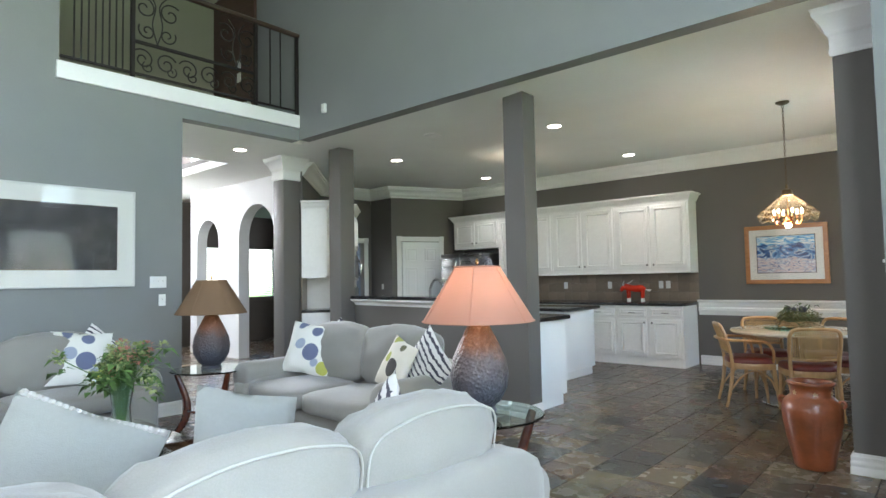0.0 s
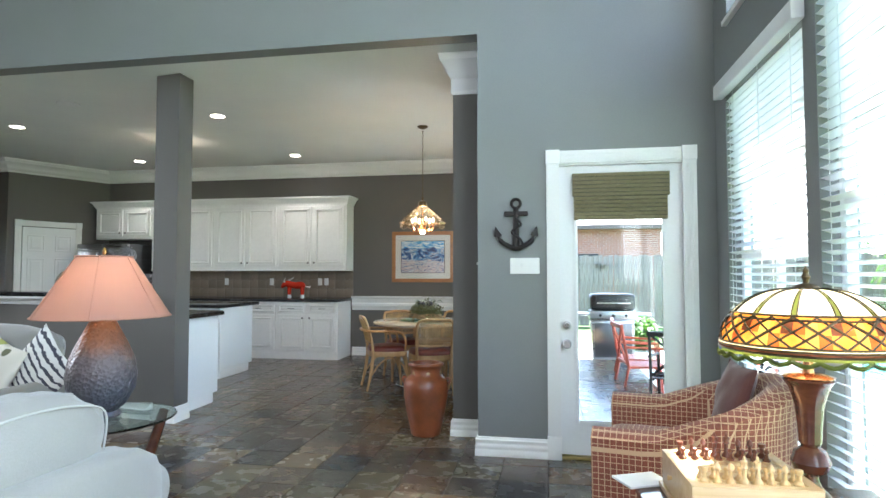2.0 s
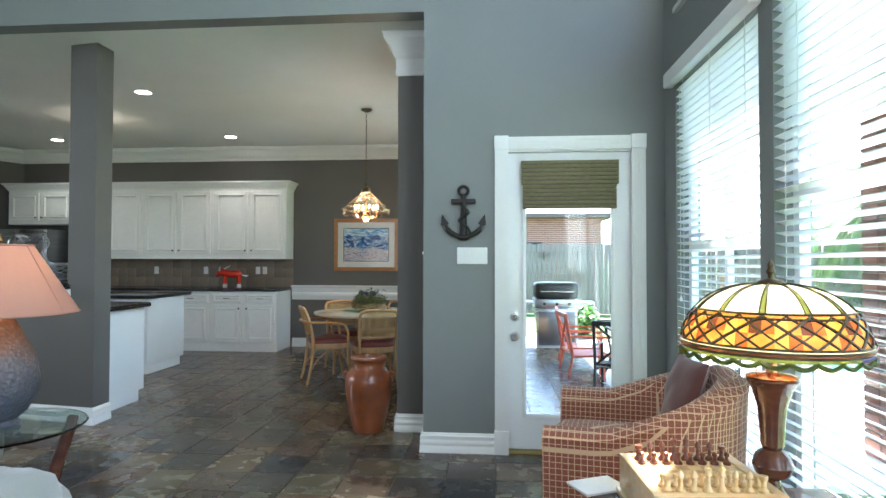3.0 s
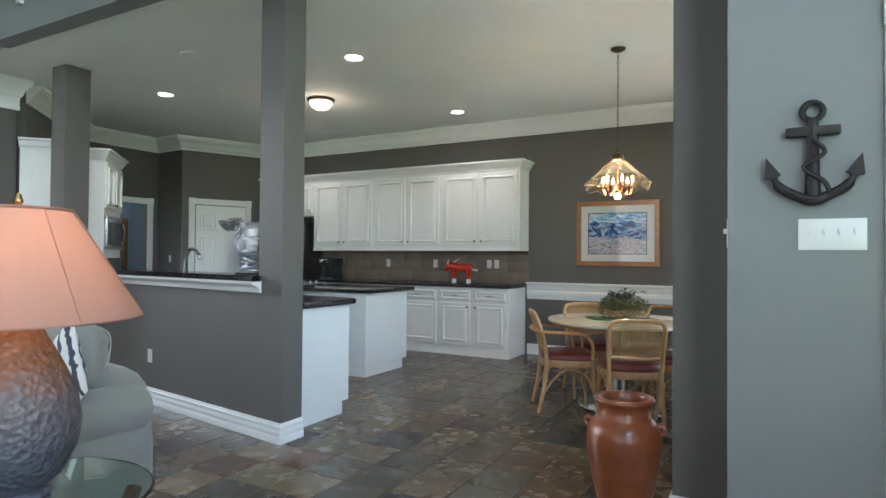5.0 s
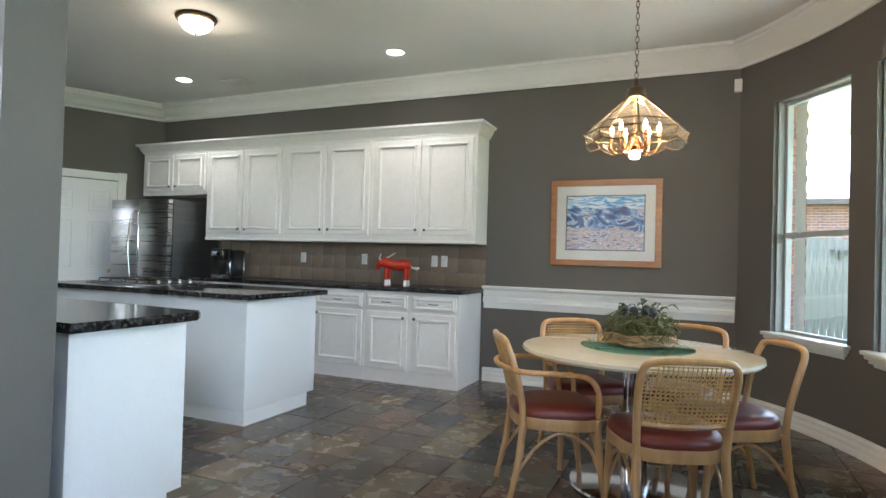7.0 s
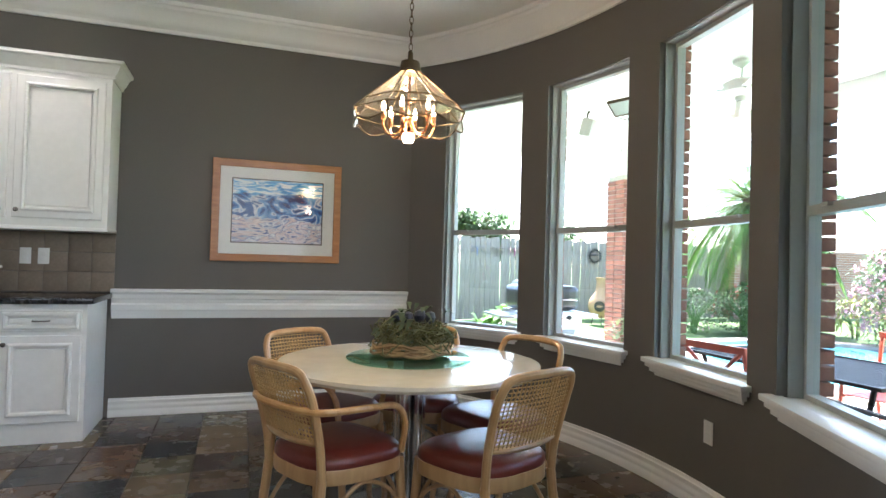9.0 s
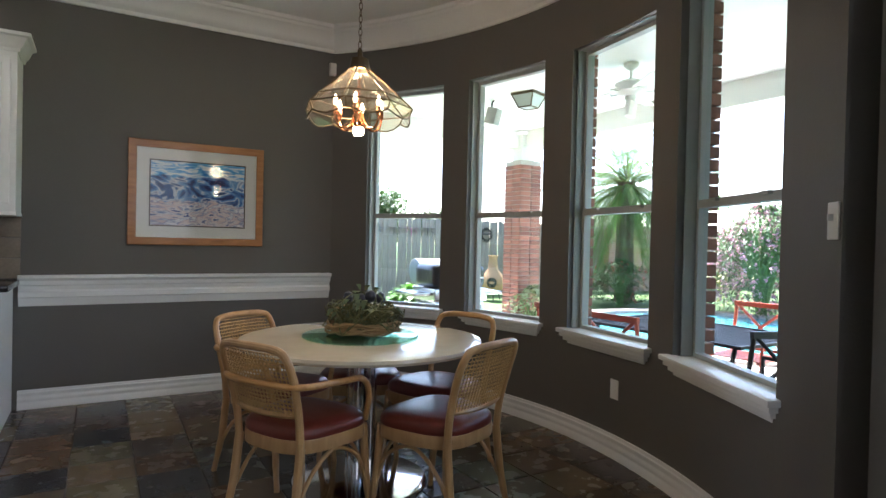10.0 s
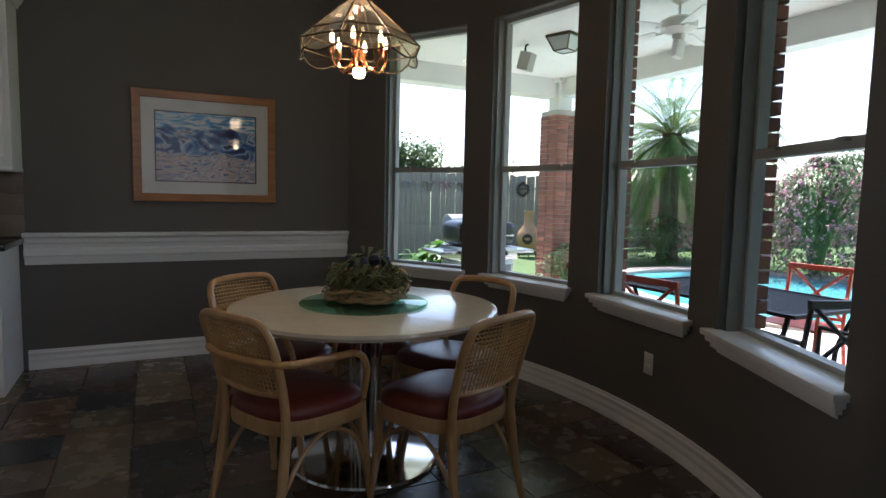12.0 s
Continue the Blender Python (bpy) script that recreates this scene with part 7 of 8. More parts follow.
seg = 12
lead = B()
pieces = []
for k in range(seg):
    a0 = 2 * math.pi * k / seg
    a1 = 2 * math.pi * (k + 1) / seg
    da = a1 - a0
    pieces.append(("cream", 0.0, 0.58, a0 + da * 0.07, a1 - da * 0.07, 5))
    pieces.append(("green", 0.0, 0.58, a0 - da * 0.07, a0 + da * 0.07, 4))
    pieces.append(("amber", 0.58, 0.63, a0, a1, 3))
    for j in range(4):
        b0, b1 = a0 + da * j / 4, a0 + da * (j + 1) / 4
        pieces.append((("rust", "gold", "amber", "brown")[j], 0.63, 0.76, b0, b1, 2))
        pieces.append((("amber", "gold", "rust", "amber")[j], 0.76, 0.90, b0, b1, 2))
    pieces.append(("cream", 0.90, 0.93, a0, a1, 4))
    pieces.append(("brown", 0.93, 0.967, a0, a1, 4))
    pieces.append(("blue" if k % 5 == 0 else "green", 0.967, 1.0, a0, a1, 4))
    for s in (0.07, 0.93):
        tube(lead, [Vector(dome(0.58 * i / 8, a0 + da * s)) * 1.003 for i in range(9)], 0.002, 4)
    for s in (0, 1):
        pts = [Vector(dome(0.60 + 0.30 * i / 10, a0 + da * (0.0 + i / 10 if s == 0 else 1 - i / 10))) * 1.004 for i in range(11)]
        tube(lead, pts, 0.0042, 4)
        pts = [Vector(dome(0.60 + 0.30 * i / 10, a0 + da * (0.5 + i / 10 if s == 0 else 0.5 - i / 10))) * 1.004 for i in range(11)]
        tube(lead, pts, 0.003, 4)
for f in (0.58, 0.63, 0.90, 0.93, 0.967):
    tube(lead, [Vector(dome(f, 2 * math.pi * i / 72)) * 1.003 for i in range(72)], 0.003, 4, closed=True)
sh = part("shade", lead, LEAD, c, "lead lines of the domed shade")
for colour, f0, f1, b0, b1, n in pieces:
    bm = B()
    patch(bm, f0, f1, b0, b1, n)
    part("glass_piece", bm, SG[colour], sh, colour + " glass", smooth=60)
b = B()
for k in range(24):
    a0 = 2 * math.pi * k / 24
    pts = []
    for j in range(7):
        p = Vector(dome(1.0, a0 + 2 * math.pi / 24 * j / 6))
        p.z -= 0.012 * math.sin(math.pi * j / 6) + 0.002
        pts.append(p)
    tube(b, pts, 0.0065, 5)
part("scalloped_rim", b, SG["green"], sh, "green scalloped rim")
b = B()
lathe(b, [(0.045, 0.662), (0.03, 0.675), (0.008, 0.682), (0.008, 0.69), (0.013, 0.70), (0.007, 0.712), (0.009, 0.72), (0.0, 0.735)], 18)
part("finial", b, BRONZE, c)
b = B()
lathe(b, [(0.0, 0.50), (0.02, 0.505), (0.03, 0.54), (0.02, 0.57), (0.0, 0.575)], 14)
part("bulb", b, glow("stained_lamp_bulb", (1.0, 0.80, 0.5), 6), c)
bulb("stained_lamp_light", (TL[0], TL[1], 1.135), 3, (1.0, 0.78, 0.48), 0.03)

# ---- balcony ----
structure("trim_fascia", box(XL - 0.05, XL + 0.025, 2.31, YD - 0.002, 3.20, 3.36, 0.004), TRIM, "white fascia board along the balcony edge", "fascia")
structure("floor_balcony", box(-6.2, XL - 0.05, 0.5, YD, 3.20, 3.34), mat("brown_carpet", (0.09, 0.065, 0.045), 0.95, bump=0.3), "brown carpeted balcony floor", "floor")
OLIVE = mat("olive_wall_paint", (0.235, 0.225, 0.165), 0.7, big=0.05, bump=0.1)
b = B()
bx(b, -6.3, -6.15, 0.4, YD, 3.34, 5.9)
bx(b, -6.15, XL - 0.15, 0.4, 0.5, 3.34, 5.6)
structure("wall_balcony", b, OLIVE, "olive painted upper hall wall behind the balcony", "wall")
c = thing("balcony_railing", "dark wrought iron balcony railing with scrollwork and a wooden handrail", "railing")
b = B()
tube(b, [(XL + 0.0, 2.33, 4.36), (XL, 3.5, 4.36), (XL, YD - 0.004, 4.36)], 0.032, 10)
part("handrail", b, DARKWOOD, c, "dark wooden handrail")
part("bottom_rail", box(XL - 0.012, XL + 0.012, 2.34, YD - 0.004, 3.40, 3.42), IRON, c)
part("mid_rail", box(XL - 0.012, XL + 0.012, 2.96, 4.31, 3.72, 3.75), IRON, c)
for y in (2.96, 4.31, YD - 0.03):
    part("post", box(XL - 0.018, XL + 0.018, y - 0.018, y + 0.018, 3.36, 4.34), IRON, c)


def spiral(cy, cz, r, turns, s, ph):
    return [(XL, cy + s * r * (1 - 0.8 * i / 24) * math.cos(ph + turns * 2 * math.pi * i / 24), cz + r * (1 - 0.8 * i / 24) * math.sin(ph + turns * 2 * math.pi * i / 24)) for i in range(25)]


for k in range(6):
    y = 3.06 + 0.23 * k
    b = B()
    tube(b, spiral(y, 3.57, 0.11, 1.4, 1 if k % 2 else -1, 0.5), 0.008, 5)
    tube(b, spiral(y + 0.05, 3.50, 0.06, 1.2, -1 if k % 2 else 1, 2.2), 0.007, 5)
    part("scroll", b, IRON, c)
for y in (3.2, 4.07):
    for s in (-1, 1):
        b = B()
        tube(b, spiral(y + s * 0.13, 4.10, 0.12, 1.3, s, 0.8), 0.008, 5)
        tube(b, spiral(y + s * 0.10, 3.87, 0.09, 1.3, -s, 2.6), 0.008, 5)
        tube(b, curve_pts([(XL, y, 3.75), (XL, y + s * 0.05, 3.95), (XL, y + s * 0.02, 4.15), (XL, y + s * 0.1, 4.28)], 16), 0.007, 5)
        part("scroll", b, IRON, c)
for k in range(10):
    y = 2.45 + 0.06 * k if k < 8 else 4.5 + 0.14 * (k - 8)
    part("baluster", box(XL - 0.006, XL + 0.006, y - 0.006, y + 0.006, 3.42, 4.34), IRON, c)
c = thing("upper_cabinet", "brown wooden door with white notes at the end of the balcony", "door", pose(-5.6, YD - 0.05, 3.341))
part("leaf", box(-0.55, 0.55, 0, 0.045, 0, 2.1), wood("reddish_brown_wood", (0.05, 0.025, 0.018), (0.085, 0.045, 0.03), 0.5), c)
for x, z, w, h in ((0.12, 0.75, 0.10, 0.13), (0.12, 0.93, 0.10, 0.13), (0.10, 0.28, 0.12, 0.16), (0.24, 0.28, 0.12, 0.16), (0.38, 0.28, 0.1, 0.16)):
    part("note", box(x, x + w, -0.004, 0, z, z + h), PLATE, c, "white paper note")

# ---- hall, foyer and dining room beyond the far wall ----
BROWNW = mat("brown_wall_paint", (0.075, 0.062, 0.05), 0.6, big=0.06, bump=0.1)
WHITEW = mat("white_wall_paint", (0.66, 0.66, 0.66), 0.7, big=0.03, bump=0.1)


def arch_wall(bm, x0, x1, y0, y1, z0, z1, arches):
    """A wall along x with round-headed openings (centre, half width, spring height)."""
    x = x0
    for cx, hw, sp in sorted(arches):
        bx(bm, x, cx - hw, y0, y1, z0, z1)
        n = 14
        arcp = [(cx - hw * math.cos(math.pi * i / n), sp + hw * math.sin(math.pi * i / n)) for i in range(n + 1)]
        for (xa, za), (xb, zb) in zip(arcp, arcp[1:]):
            v = [bm.verts.new(p) for p in ((xa, y0, za), (xb, y0, zb), (xb, y0, z1), (xa, y0, z1), (xa, y1, za), (xb, y1, zb), (xb, y1, z1), (xa, y1, z1))]
            for f in ((0, 1, 2, 3), (7, 6, 5, 4), (4, 5, 1, 0), (3, 2, 6, 7)):
                bm.faces.new([v[i] for i in f])
        x = cx + hw
    bx(bm, x, x1, y0, y1, z0, z1)
    return bm


structure("wall_arches", arch_wall(B(), -9.4, -5.98, 6.05, 6.25, 0, 5.6, [(-8.72, 0.42, 2.1), (-7.02, 0.56, 2.1)]), WHITEW, "white foyer wall with two round arches", "wall")
b = B()
bx(b, -10.6, -10.45, 1.0, 9.9, 0, 1.0)
for a in ((1.0, 4.55, 1.0, 5.6), (5.35, 6.75, 1.0, 5.6), (7.5, 7.66, 1.0, 5.6), (8.62, 9.9, 1.0, 5.6), (6.75, 7.5, 2.12, 5.6), (7.66, 8.62, 2.12, 5.6), (4.55, 5.35, 4.9, 5.6), (4.55, 5.35, 2.2, 2.6), (4.55, 4.6, 1.0, 2.2)):
    bx(b, -10.6, -10.45, a[0], a[1], a[2], a[3])
structure("wall_foyer", b, BROWNW, "brown painted foyer wall with tall windows", "wall")
structure("wall_dining", box(-10.6, -5.2, 9.85, 10.0, 0, 3.08), BROWNW, "dark brown dining room wall", "wall")
b = B()
bx(b, -13.0, -5.2, 0.9, 1.0, 0, 5.6)
bx(b, -13.0, -4.25, 5.62, 6.05, 5.6, 5.7)
bx(b, -10.6, -5.95, 0.9, 6.05, 5.6, 5.7)
structure("ceiling_foyer", b, CEIL, "off-white two-storey foyer ceiling", "ceiling")
for y0, y1 in ((6.75, 7.5), (7.66, 8.62)):
    c = thing("venetian_blind", "white venetian blind in a dining room window", "blind", None, "window blinds")
    sl = mesh_of("slat", box(-0.02, 0.02, y0, y1, -0.0015, 0.0015), SLATW)
    z = 1.02
    while z < 2.10:
        o = new("slat", sl)
        o.parent = c
        o.matrix_basis = pose(-10.50, 0, z, 0, -28, 0)
        z += 0.045
c = thing("chandelier", "small foyer chandelier with four lit white shades", "chandelier", pose(-8.3, 4.75, 2.75))
b = B()
tube(b, [(0, 0, 0), (0, 0, 2.85)], 0.01, 6)
lathe(b, [(0.0, -0.12), (0.03, -0.1), (0.05, -0.02), (0.02, 0.08), (0.0, 0.1)], 12)
part("stem", b, IRON, c)
for k in range(4):
    a = radians(90 * k + 30)
    b = B()
    tube(b, curve_pts([(0, 0, 0), (0.12 * math.cos(a), 0.12 * math.sin(a), -0.08), (0.24 * math.cos(a), 0.24 * math.sin(a), 0.0)], 10), 0.008, 6)
    arm = part("arm", b, IRON, c)
    b = B()
    lathe(b, [(0.03, 0.0), (0.055, 0.04), (0.07, 0.08)], 14, (0.24 * math.cos(a), 0.24 * math.sin(a), 0.0))
    part("shade", b, glow("chandelier_glass", (1.0, 0.93, 0.8), 3.5), arm, "lit white glass shade")
c = thing("console_table", "dark wooden sideboard in the dining room", "sideboard", pose(-8.2, 8.6, 0))
part("body", box(-0.7, 0.7, -0.22, 0.22, 0.1, 0.85, 0.01), DARKWOOD, c)
part("top", box(-0.74, 0.74, -0.25, 0.25, 0.85, 0.89, 0.006), DARKWOOD, c)
for k in range(3):
    part("drawer", box(-0.66, 0.66, -0.232, -0.221, 0.14 + 0.23 * k, 0.35 + 0.23 * k, 0.004), DARKWOOD, c)
for x in (-0.6, 0.6):
    part("leg", box(x - 0.03, x + 0.03, -0.2, 0.2, 0, 0.1), DARKWOOD, c)
area("foyer_daylight", (-10.3, 4.95, 3.7), (-7, 5.2, 2.2), 0.7, 2.2, 80, (0.95, 0.98, 1.0))
# painting seen through the study doorway
framed("framed_picture", "dark landscape painting in a gilt frame in the study", pose(-9.04, 8.98, 1.45, 0, 0, 90), 0.8, 1.0, 0.09, 0.0, BRASS, mat("forest_painting", (0.07, 0.09, 0.06), 0.6, big=0.8, small=0.5, s_big=4, s_small=14), 0.04)
# unseen fill light added to brighten the study; no lamp stands there
bulb("study_fill", (-7.8, 8.6, 2.4), 4, (0.9, 0.95, 1.0), 0.15)

# ---- outdoors ----
GZ = -0.25
GRASS = mat("lawn", (0.075, 0.14, 0.03), 0.9, big=0.3, small=0.4, s_big=0.7, s_small=50, bump=0.6, bump_scale=90)
CONC = mat("pale_concrete", (0.70, 0.68, 0.64), 0.85, big=0.1, small=0.12, s_big=0.8, bump=0.2)
BRICK = mat("red_brown_brick", (0.26, 0.10, 0.065), 0.8, big=0.25, small=0.25, s_big=9, s_small=70, bump=0.4, rand=0.3)
MORTAR = mat("mortar", (0.42, 0.38, 0.33), 0.9, bump=0.3)
FENCEW = wood("weathered_fence_wood", (0.17, 0.14, 0.115), (0.29, 0.25, 0.21), 0.85, 4, (10, 10, 1), 0)
PATIOW = mat("patio_white_paint", (0.78, 0.78, 0.75), 0.6, big=0.03, bump=0.05)
structure("ground", box(-400, 400, -400, 400, GZ - 0.3, GZ), GRASS, "green lawn reaching out to the horizon", "ground", smooth=0)
structure("pavement_patio", box(1.3, 5.6, YD + 0.152, 12.9, GZ + 0.002, GZ + 0.05), CONC, "pale concrete patio slab", "pavement")

# covered patio
bm = B()
prism(bm, [(1.80, YD + 0.153), (5.5, YD + 0.153), (5.5, 12.35), (1.0, 12.35), (1.0, 9.95)] + [bowp(46 - 4 * i, RB + 0.18) for i in range(22)] + [(1.80, 5.50)], 2.98, 3.06)
structure("ceiling_patio", bm, PATIOW, "white boarded patio ceiling", "ceiling")
bm = B()
bx(bm, 5.15, 5.4, YD + 0.153, 12.3, 2.72, 2.979, bevel=0.004)
bx(bm, -1.0, 5.149, 12.02, 12.3, 2.72, 2.979, bevel=0.004)
bx(bm, 5.4, 5.46, YD + 0.153, 12.4, 2.80, 2.979)
structure("trim_patio_beam", bm, PATIOW, "white patio roof beams", "beam")
# roof over the house
bm = B()
bx(bm, -14, 3.6, -4.5, 5.2, 5.9, 6.0)
bx(bm, -14, 5.6, 5.2, 12.5, 3.25, 3.35)
structure("roof", bm, mat("roof_shingle", (0.10, 0.085, 0.075), 0.9), "brown shingled house roof", "roof")

brick_me = mesh_of("brick", box(-0.097, 0.097, -0.045, 0.045, 0, 0.058, 0.004), BRICK)


def brick_column(x, y, z0, z1, w=0.40, singles=True):
    c = tagged(thing("brick_column", "square red-brown brick patio column with a white cap", "column", pose(x, y, z0)), kind="structure")
    part("core", box(-w / 2 + 0.008, w / 2 - 0.008, -w / 2 + 0.008, w / 2 - 0.008, 0, z1 - z0 - 0.1), MORTAR, c)
    n = int((z1 - z0 - 0.12) / 0.068)
    for j in range(n):
        for s in range(4):
            off = 0.05 if j % 2 else -0.05
            for k in (-1, 1):
                o = new("brick", brick_me)
                o.parent = c
                o.matrix_basis = pose(0, 0, 0.004 + j * 0.068, 0, 0, 90 * s) @ pose(k * 0.1015, -w / 2 + 0.04, 0) @ Matrix.Diagonal((0.98, 1, 1, 1))
    b = B()
    bx(b, -0.12, 0.12, -0.12, 0.12, z1 - z0 - 0.1, z1 - z0 + 0.3)
    bx(b, -0.17, 0.17, -0.17, 0.17, z1 - z0 + 0.3, z1 - z0 + 0.355, bevel=0.01)
    part("cap", b, PATIOW, c, "white boxed post above the brick")
    return c


brick_column(5.20, 12.05, GZ + 0.05, 2.62)
brick_column(5.22, 5.6, GZ + 0.05, 2.62)
# brick reveals outside the bow windows
jb = structure("wall_bow_brick", arc_block(B(), -38, -31.5, RB + 0.172, RB + 0.26, GZ, 2.95), MORTAR, "red-brown brick outer skin of the bow", "wall")
for a, h in zip(WIN_A, WIN_H):
    lo, hi = a + h + 2.3, a + 19.1 - 7.1 - 1.2
    j = 0
    z = 0.55
    while z < 2.75:
        for q in range(3):
            t_ = lo + (hi - lo) * (q + 0.5) / 3
            o = new("brick", brick_me)
            o.parent = jb
            o.matrix_basis = pose(*bowp(t_, RB + 0.225), z, 0, 0, t_ - 90)
        z += 0.068
        j += 1

# brick wing of the house beyond the first bow window
wing = structure("wall_wing", box(0.75, 1.78, 9.96, 11.2, GZ, 2.97), MORTAR, "red-brown brick wing of the house beside the bow", "wall")
for j in range(44):
    for q in range(6):
        y = 10.06 + 0.203 * q + (0.1 if j % 2 else 0.0)
        if y < 11.12:
            o = new("brick", brick_me)
            o.parent = wing
            o.matrix_basis = pose(1.745, y, GZ + 0.008 + 0.068 * j, 0, 0, 90)

# lantern, fan and loudspeaker on the patio ceiling
c = thing("patio_lantern", "square bronze ceiling lantern with frosted panes", "ceiling light", pose(3.75, 10.12, 2.979, 0, 0, 20))
b = B()
bx(b, -0.15, 0.15, -0.15, 0.15, -0.03, -0.001)
part("frame", b, BRONZE, c)
b = B()
lo = [b.verts.new((x * 0.08, y * 0.08, -0.16)) for x, y in ((-1, -1), (1, -1), (1, 1), (-1, 1))]
hi = [b.verts.new((x * 0.135, y * 0.135, -0.03)) for x, y in ((-1, -1), (1, -1), (1, 1), (-1, 1))]
b.faces.new(lo[::-1])
for i in range(4):
    b.faces.new((lo[i], lo[(i + 1) % 4], hi[(i + 1) % 4], hi[i]))
part("panes", b, mat("frosted_pane", (0.55, 0.62, 0.60), 0.4), c, smooth=0)
b = B()
for x, y in ((-1, -1), (1, -1), (1, 1), (-1, 1)):
    tube(b, [(x * 0.083, y * 0.083, -0.163), (x * 0.138, y * 0.138, -0.03)], 0.008, 4)
tube(b, [(x * 0.083, y * 0.083, -0.162) for x, y in ((-1, -1), (1, -1), (1, 1), (-1, 1))], 0.008, 4, closed=True)
part("bars", b, BRONZE, c)
c = thing("ceiling_fan", "white patio ceiling fan with five blades and a light", "ceiling fan", pose(3.83, 8.67, 2.979))
b = B()
lathe(b, [(0.07, -0.001), (0.07, -0.03), (0.03, -0.06), (0.012, -0.07), (0.012, -0.16), (0.10, -0.17), (0.15, -0.20), (0.15, -0.27), (0.10, -0.30), (0.05, -0.31), (0.05, -0.35), (0.0, -0.35)], 28)
part("motor_housing", b, PATIOW, c)
for k in range(5):
    a = 72 * k + 25
    b = B()
    bx(b, 0.20, 0.66, -0.06, 0.06, -0.004, 0.004, pose(0, 0, -0.265, 8, 0, 0), 0.003)
    bx(b, 0.10, 0.22, -0.015, 0.015, -0.006, 0.006, pose(0, 0, -0.275))
    part("blade", b, PATIOW, c, m=pose(0, 0, 0, 0, 0, a))
b = B()
bx(b, -0.05, 0.05, -0.03, 0.03, -0.15, 0, pose(0.02, 0, -0.36, 0, 12, 0), 0.01)
part("lamp", b, mat("lamp_white", (0.8, 0.8, 0.78), 0.4), c, "white rectangular lamp")
c = thing("patio_speaker", "small grey outdoor loudspeaker under the patio ceiling", "speaker", pose(3.60, 10.65, 2.69, 15, 0, 30))
part("cabinet", box(-0.08, 0.08, -0.07, 0.07, 0, 0.20, 0.015), mat("grey_plastic", (0.42, 0.40, 0.37), 0.5), c)
b = B()
tube(b, curve_pts([(0, 0.05, 0.2), (0.0, 0.06, 0.26), (0.0, 0.04, 0.29)], 6), 0.012, 6)
part("bracket", b, IRON, c)

# wooden fence
c = thing("wooden_fence", "tall weathered grey-brown board fence", "fence", pose(0, 18.6, GZ))
bd = [mesh_of("board", box(-0.066, 0.066, -0.010, 0.010, 0, h, 0.003), FENCEW) for h in (2.08, 2.10, 2.06)]
rnd = random.Random(2)
for k in range(150):
    o = new("board", bd[k % 3])
    o.parent = c
    o.matrix_basis = pose(-4.5 + 0.14 * k, rnd.uniform(-0.006, 0.006), 0.02, rnd.uniform(-0.6, 0.6), rnd.uniform(-0.5, 0.5), 0)
for z in (0.35, 1.7):
    part("rail", box(-4.6, 16.6, 0.012, 0.05, z, z + 0.09), FENCEW, c)
# dragonfly ornaments on the fence
for x, col in ((5.55, (0.12, 0.2, 0.4)), (6.1, (0.10, 0.09, 0.08)), (6.6, (0.4, 0.1, 0.25)), (7.1, (0.08, 0.07, 0.07)), (3.6, (0.06, 0.05, 0.05)), (4.6, (0.06, 0.05, 0.05))):
    b = B()
    tube(b, [(0, 0, -0.12), (0, 0, 0.10)], [0.008, 0.016], 6)
    for s in (-1, 1):
        leaf_mesh(b, (0, -0.01, 0.06), (s, 0, 0.25), 0.24, 0.07)
        leaf_mesh(b, (0, -0.01, 0.03), (s, 0, -0.15), 0.20, 0.06)
    m_ = mat("painted_metal", col, 0.4, 0.5)
    solid("dragonfly_ornament", b, m_, "painted metal dragonfly hung on the fence", "garden ornament", pose(x, 18.57, 1.50, 0, 0, 0), "fence ornaments")
b = B()
n = 12
for k in range(16):
    leaf_mesh(b, (0.10 * math.cos(6.28 * k / 16), 0, 0.10 * math.sin(6.28 * k / 16)), (math.cos(6.28 * k / 16), 0, math.sin(6.28 * k / 16)), 0.14, 0.07, up=Vector((0, -1, 0)), bend=0)
lathe(b, [(0.0, 0.0), (0.12, 0.005), (0.10, 0.03), (0.0, 0.04)], 20)
solid("sun_ornament", b, IRON, "dark metal sun face ornament on the fence", "garden ornament", pose(9.0, 18.55, 1.47, 0, 0, 0))

# neighbour's brick house and garden wall
c = thing("neighbour_house", "red brick neighbouring house with a brown roof", "house", pose(4.5, 23, GZ))
nb = bpy.data.materials.new("far_brick")
nb.use_nodes = True
_t = nb.node_tree
_b = _t.nodes["Principled BSDF"]
_tc = _t.nodes.new("ShaderNodeTexCoord")
_mp = _t.nodes.new("ShaderNodeMapping")
_mp.inputs["Rotation"].default_value = (radians(90), 0, 0)
_t.links.new(_tc.outputs["Object"], _mp.inputs[0])
_br = _t.nodes.new("ShaderNodeTexBrick")
for k_, v_ in (("Scale", 1.0), ("Brick Width", 0.21), ("Row Height", 0.075), ("Mortar Size", 0.006)):
    _br.inputs[k_].default_value = v_
_br.inputs["Color1"].default_value, _br.inputs["Color2"].default_value, _br.inputs["Mortar"].default_value = (0.30, 0.13, 0.085, 1), (0.22, 0.09, 0.06, 1), (0.42, 0.38, 0.33, 1)
_t.links.new(_mp.outputs[0], _br.inputs["Vector"])
_t.links.new(_br.outputs["Color"], _b.inputs["Base Color"])
_b.inputs["Roughness"].default_value = 0.85
part("wall", box(-9, 1.6, 0, 7, 0, 3.2), nb, c)
b = B()
prism(b, [(-9.4, -0.4), (2.0, -0.4), (2.0, 7.4), (-9.4, 7.4)], 3.2, 3.35)
part("roof", b, mat("brown_shingle", (0.13, 0.10, 0.085), 0.9), c)
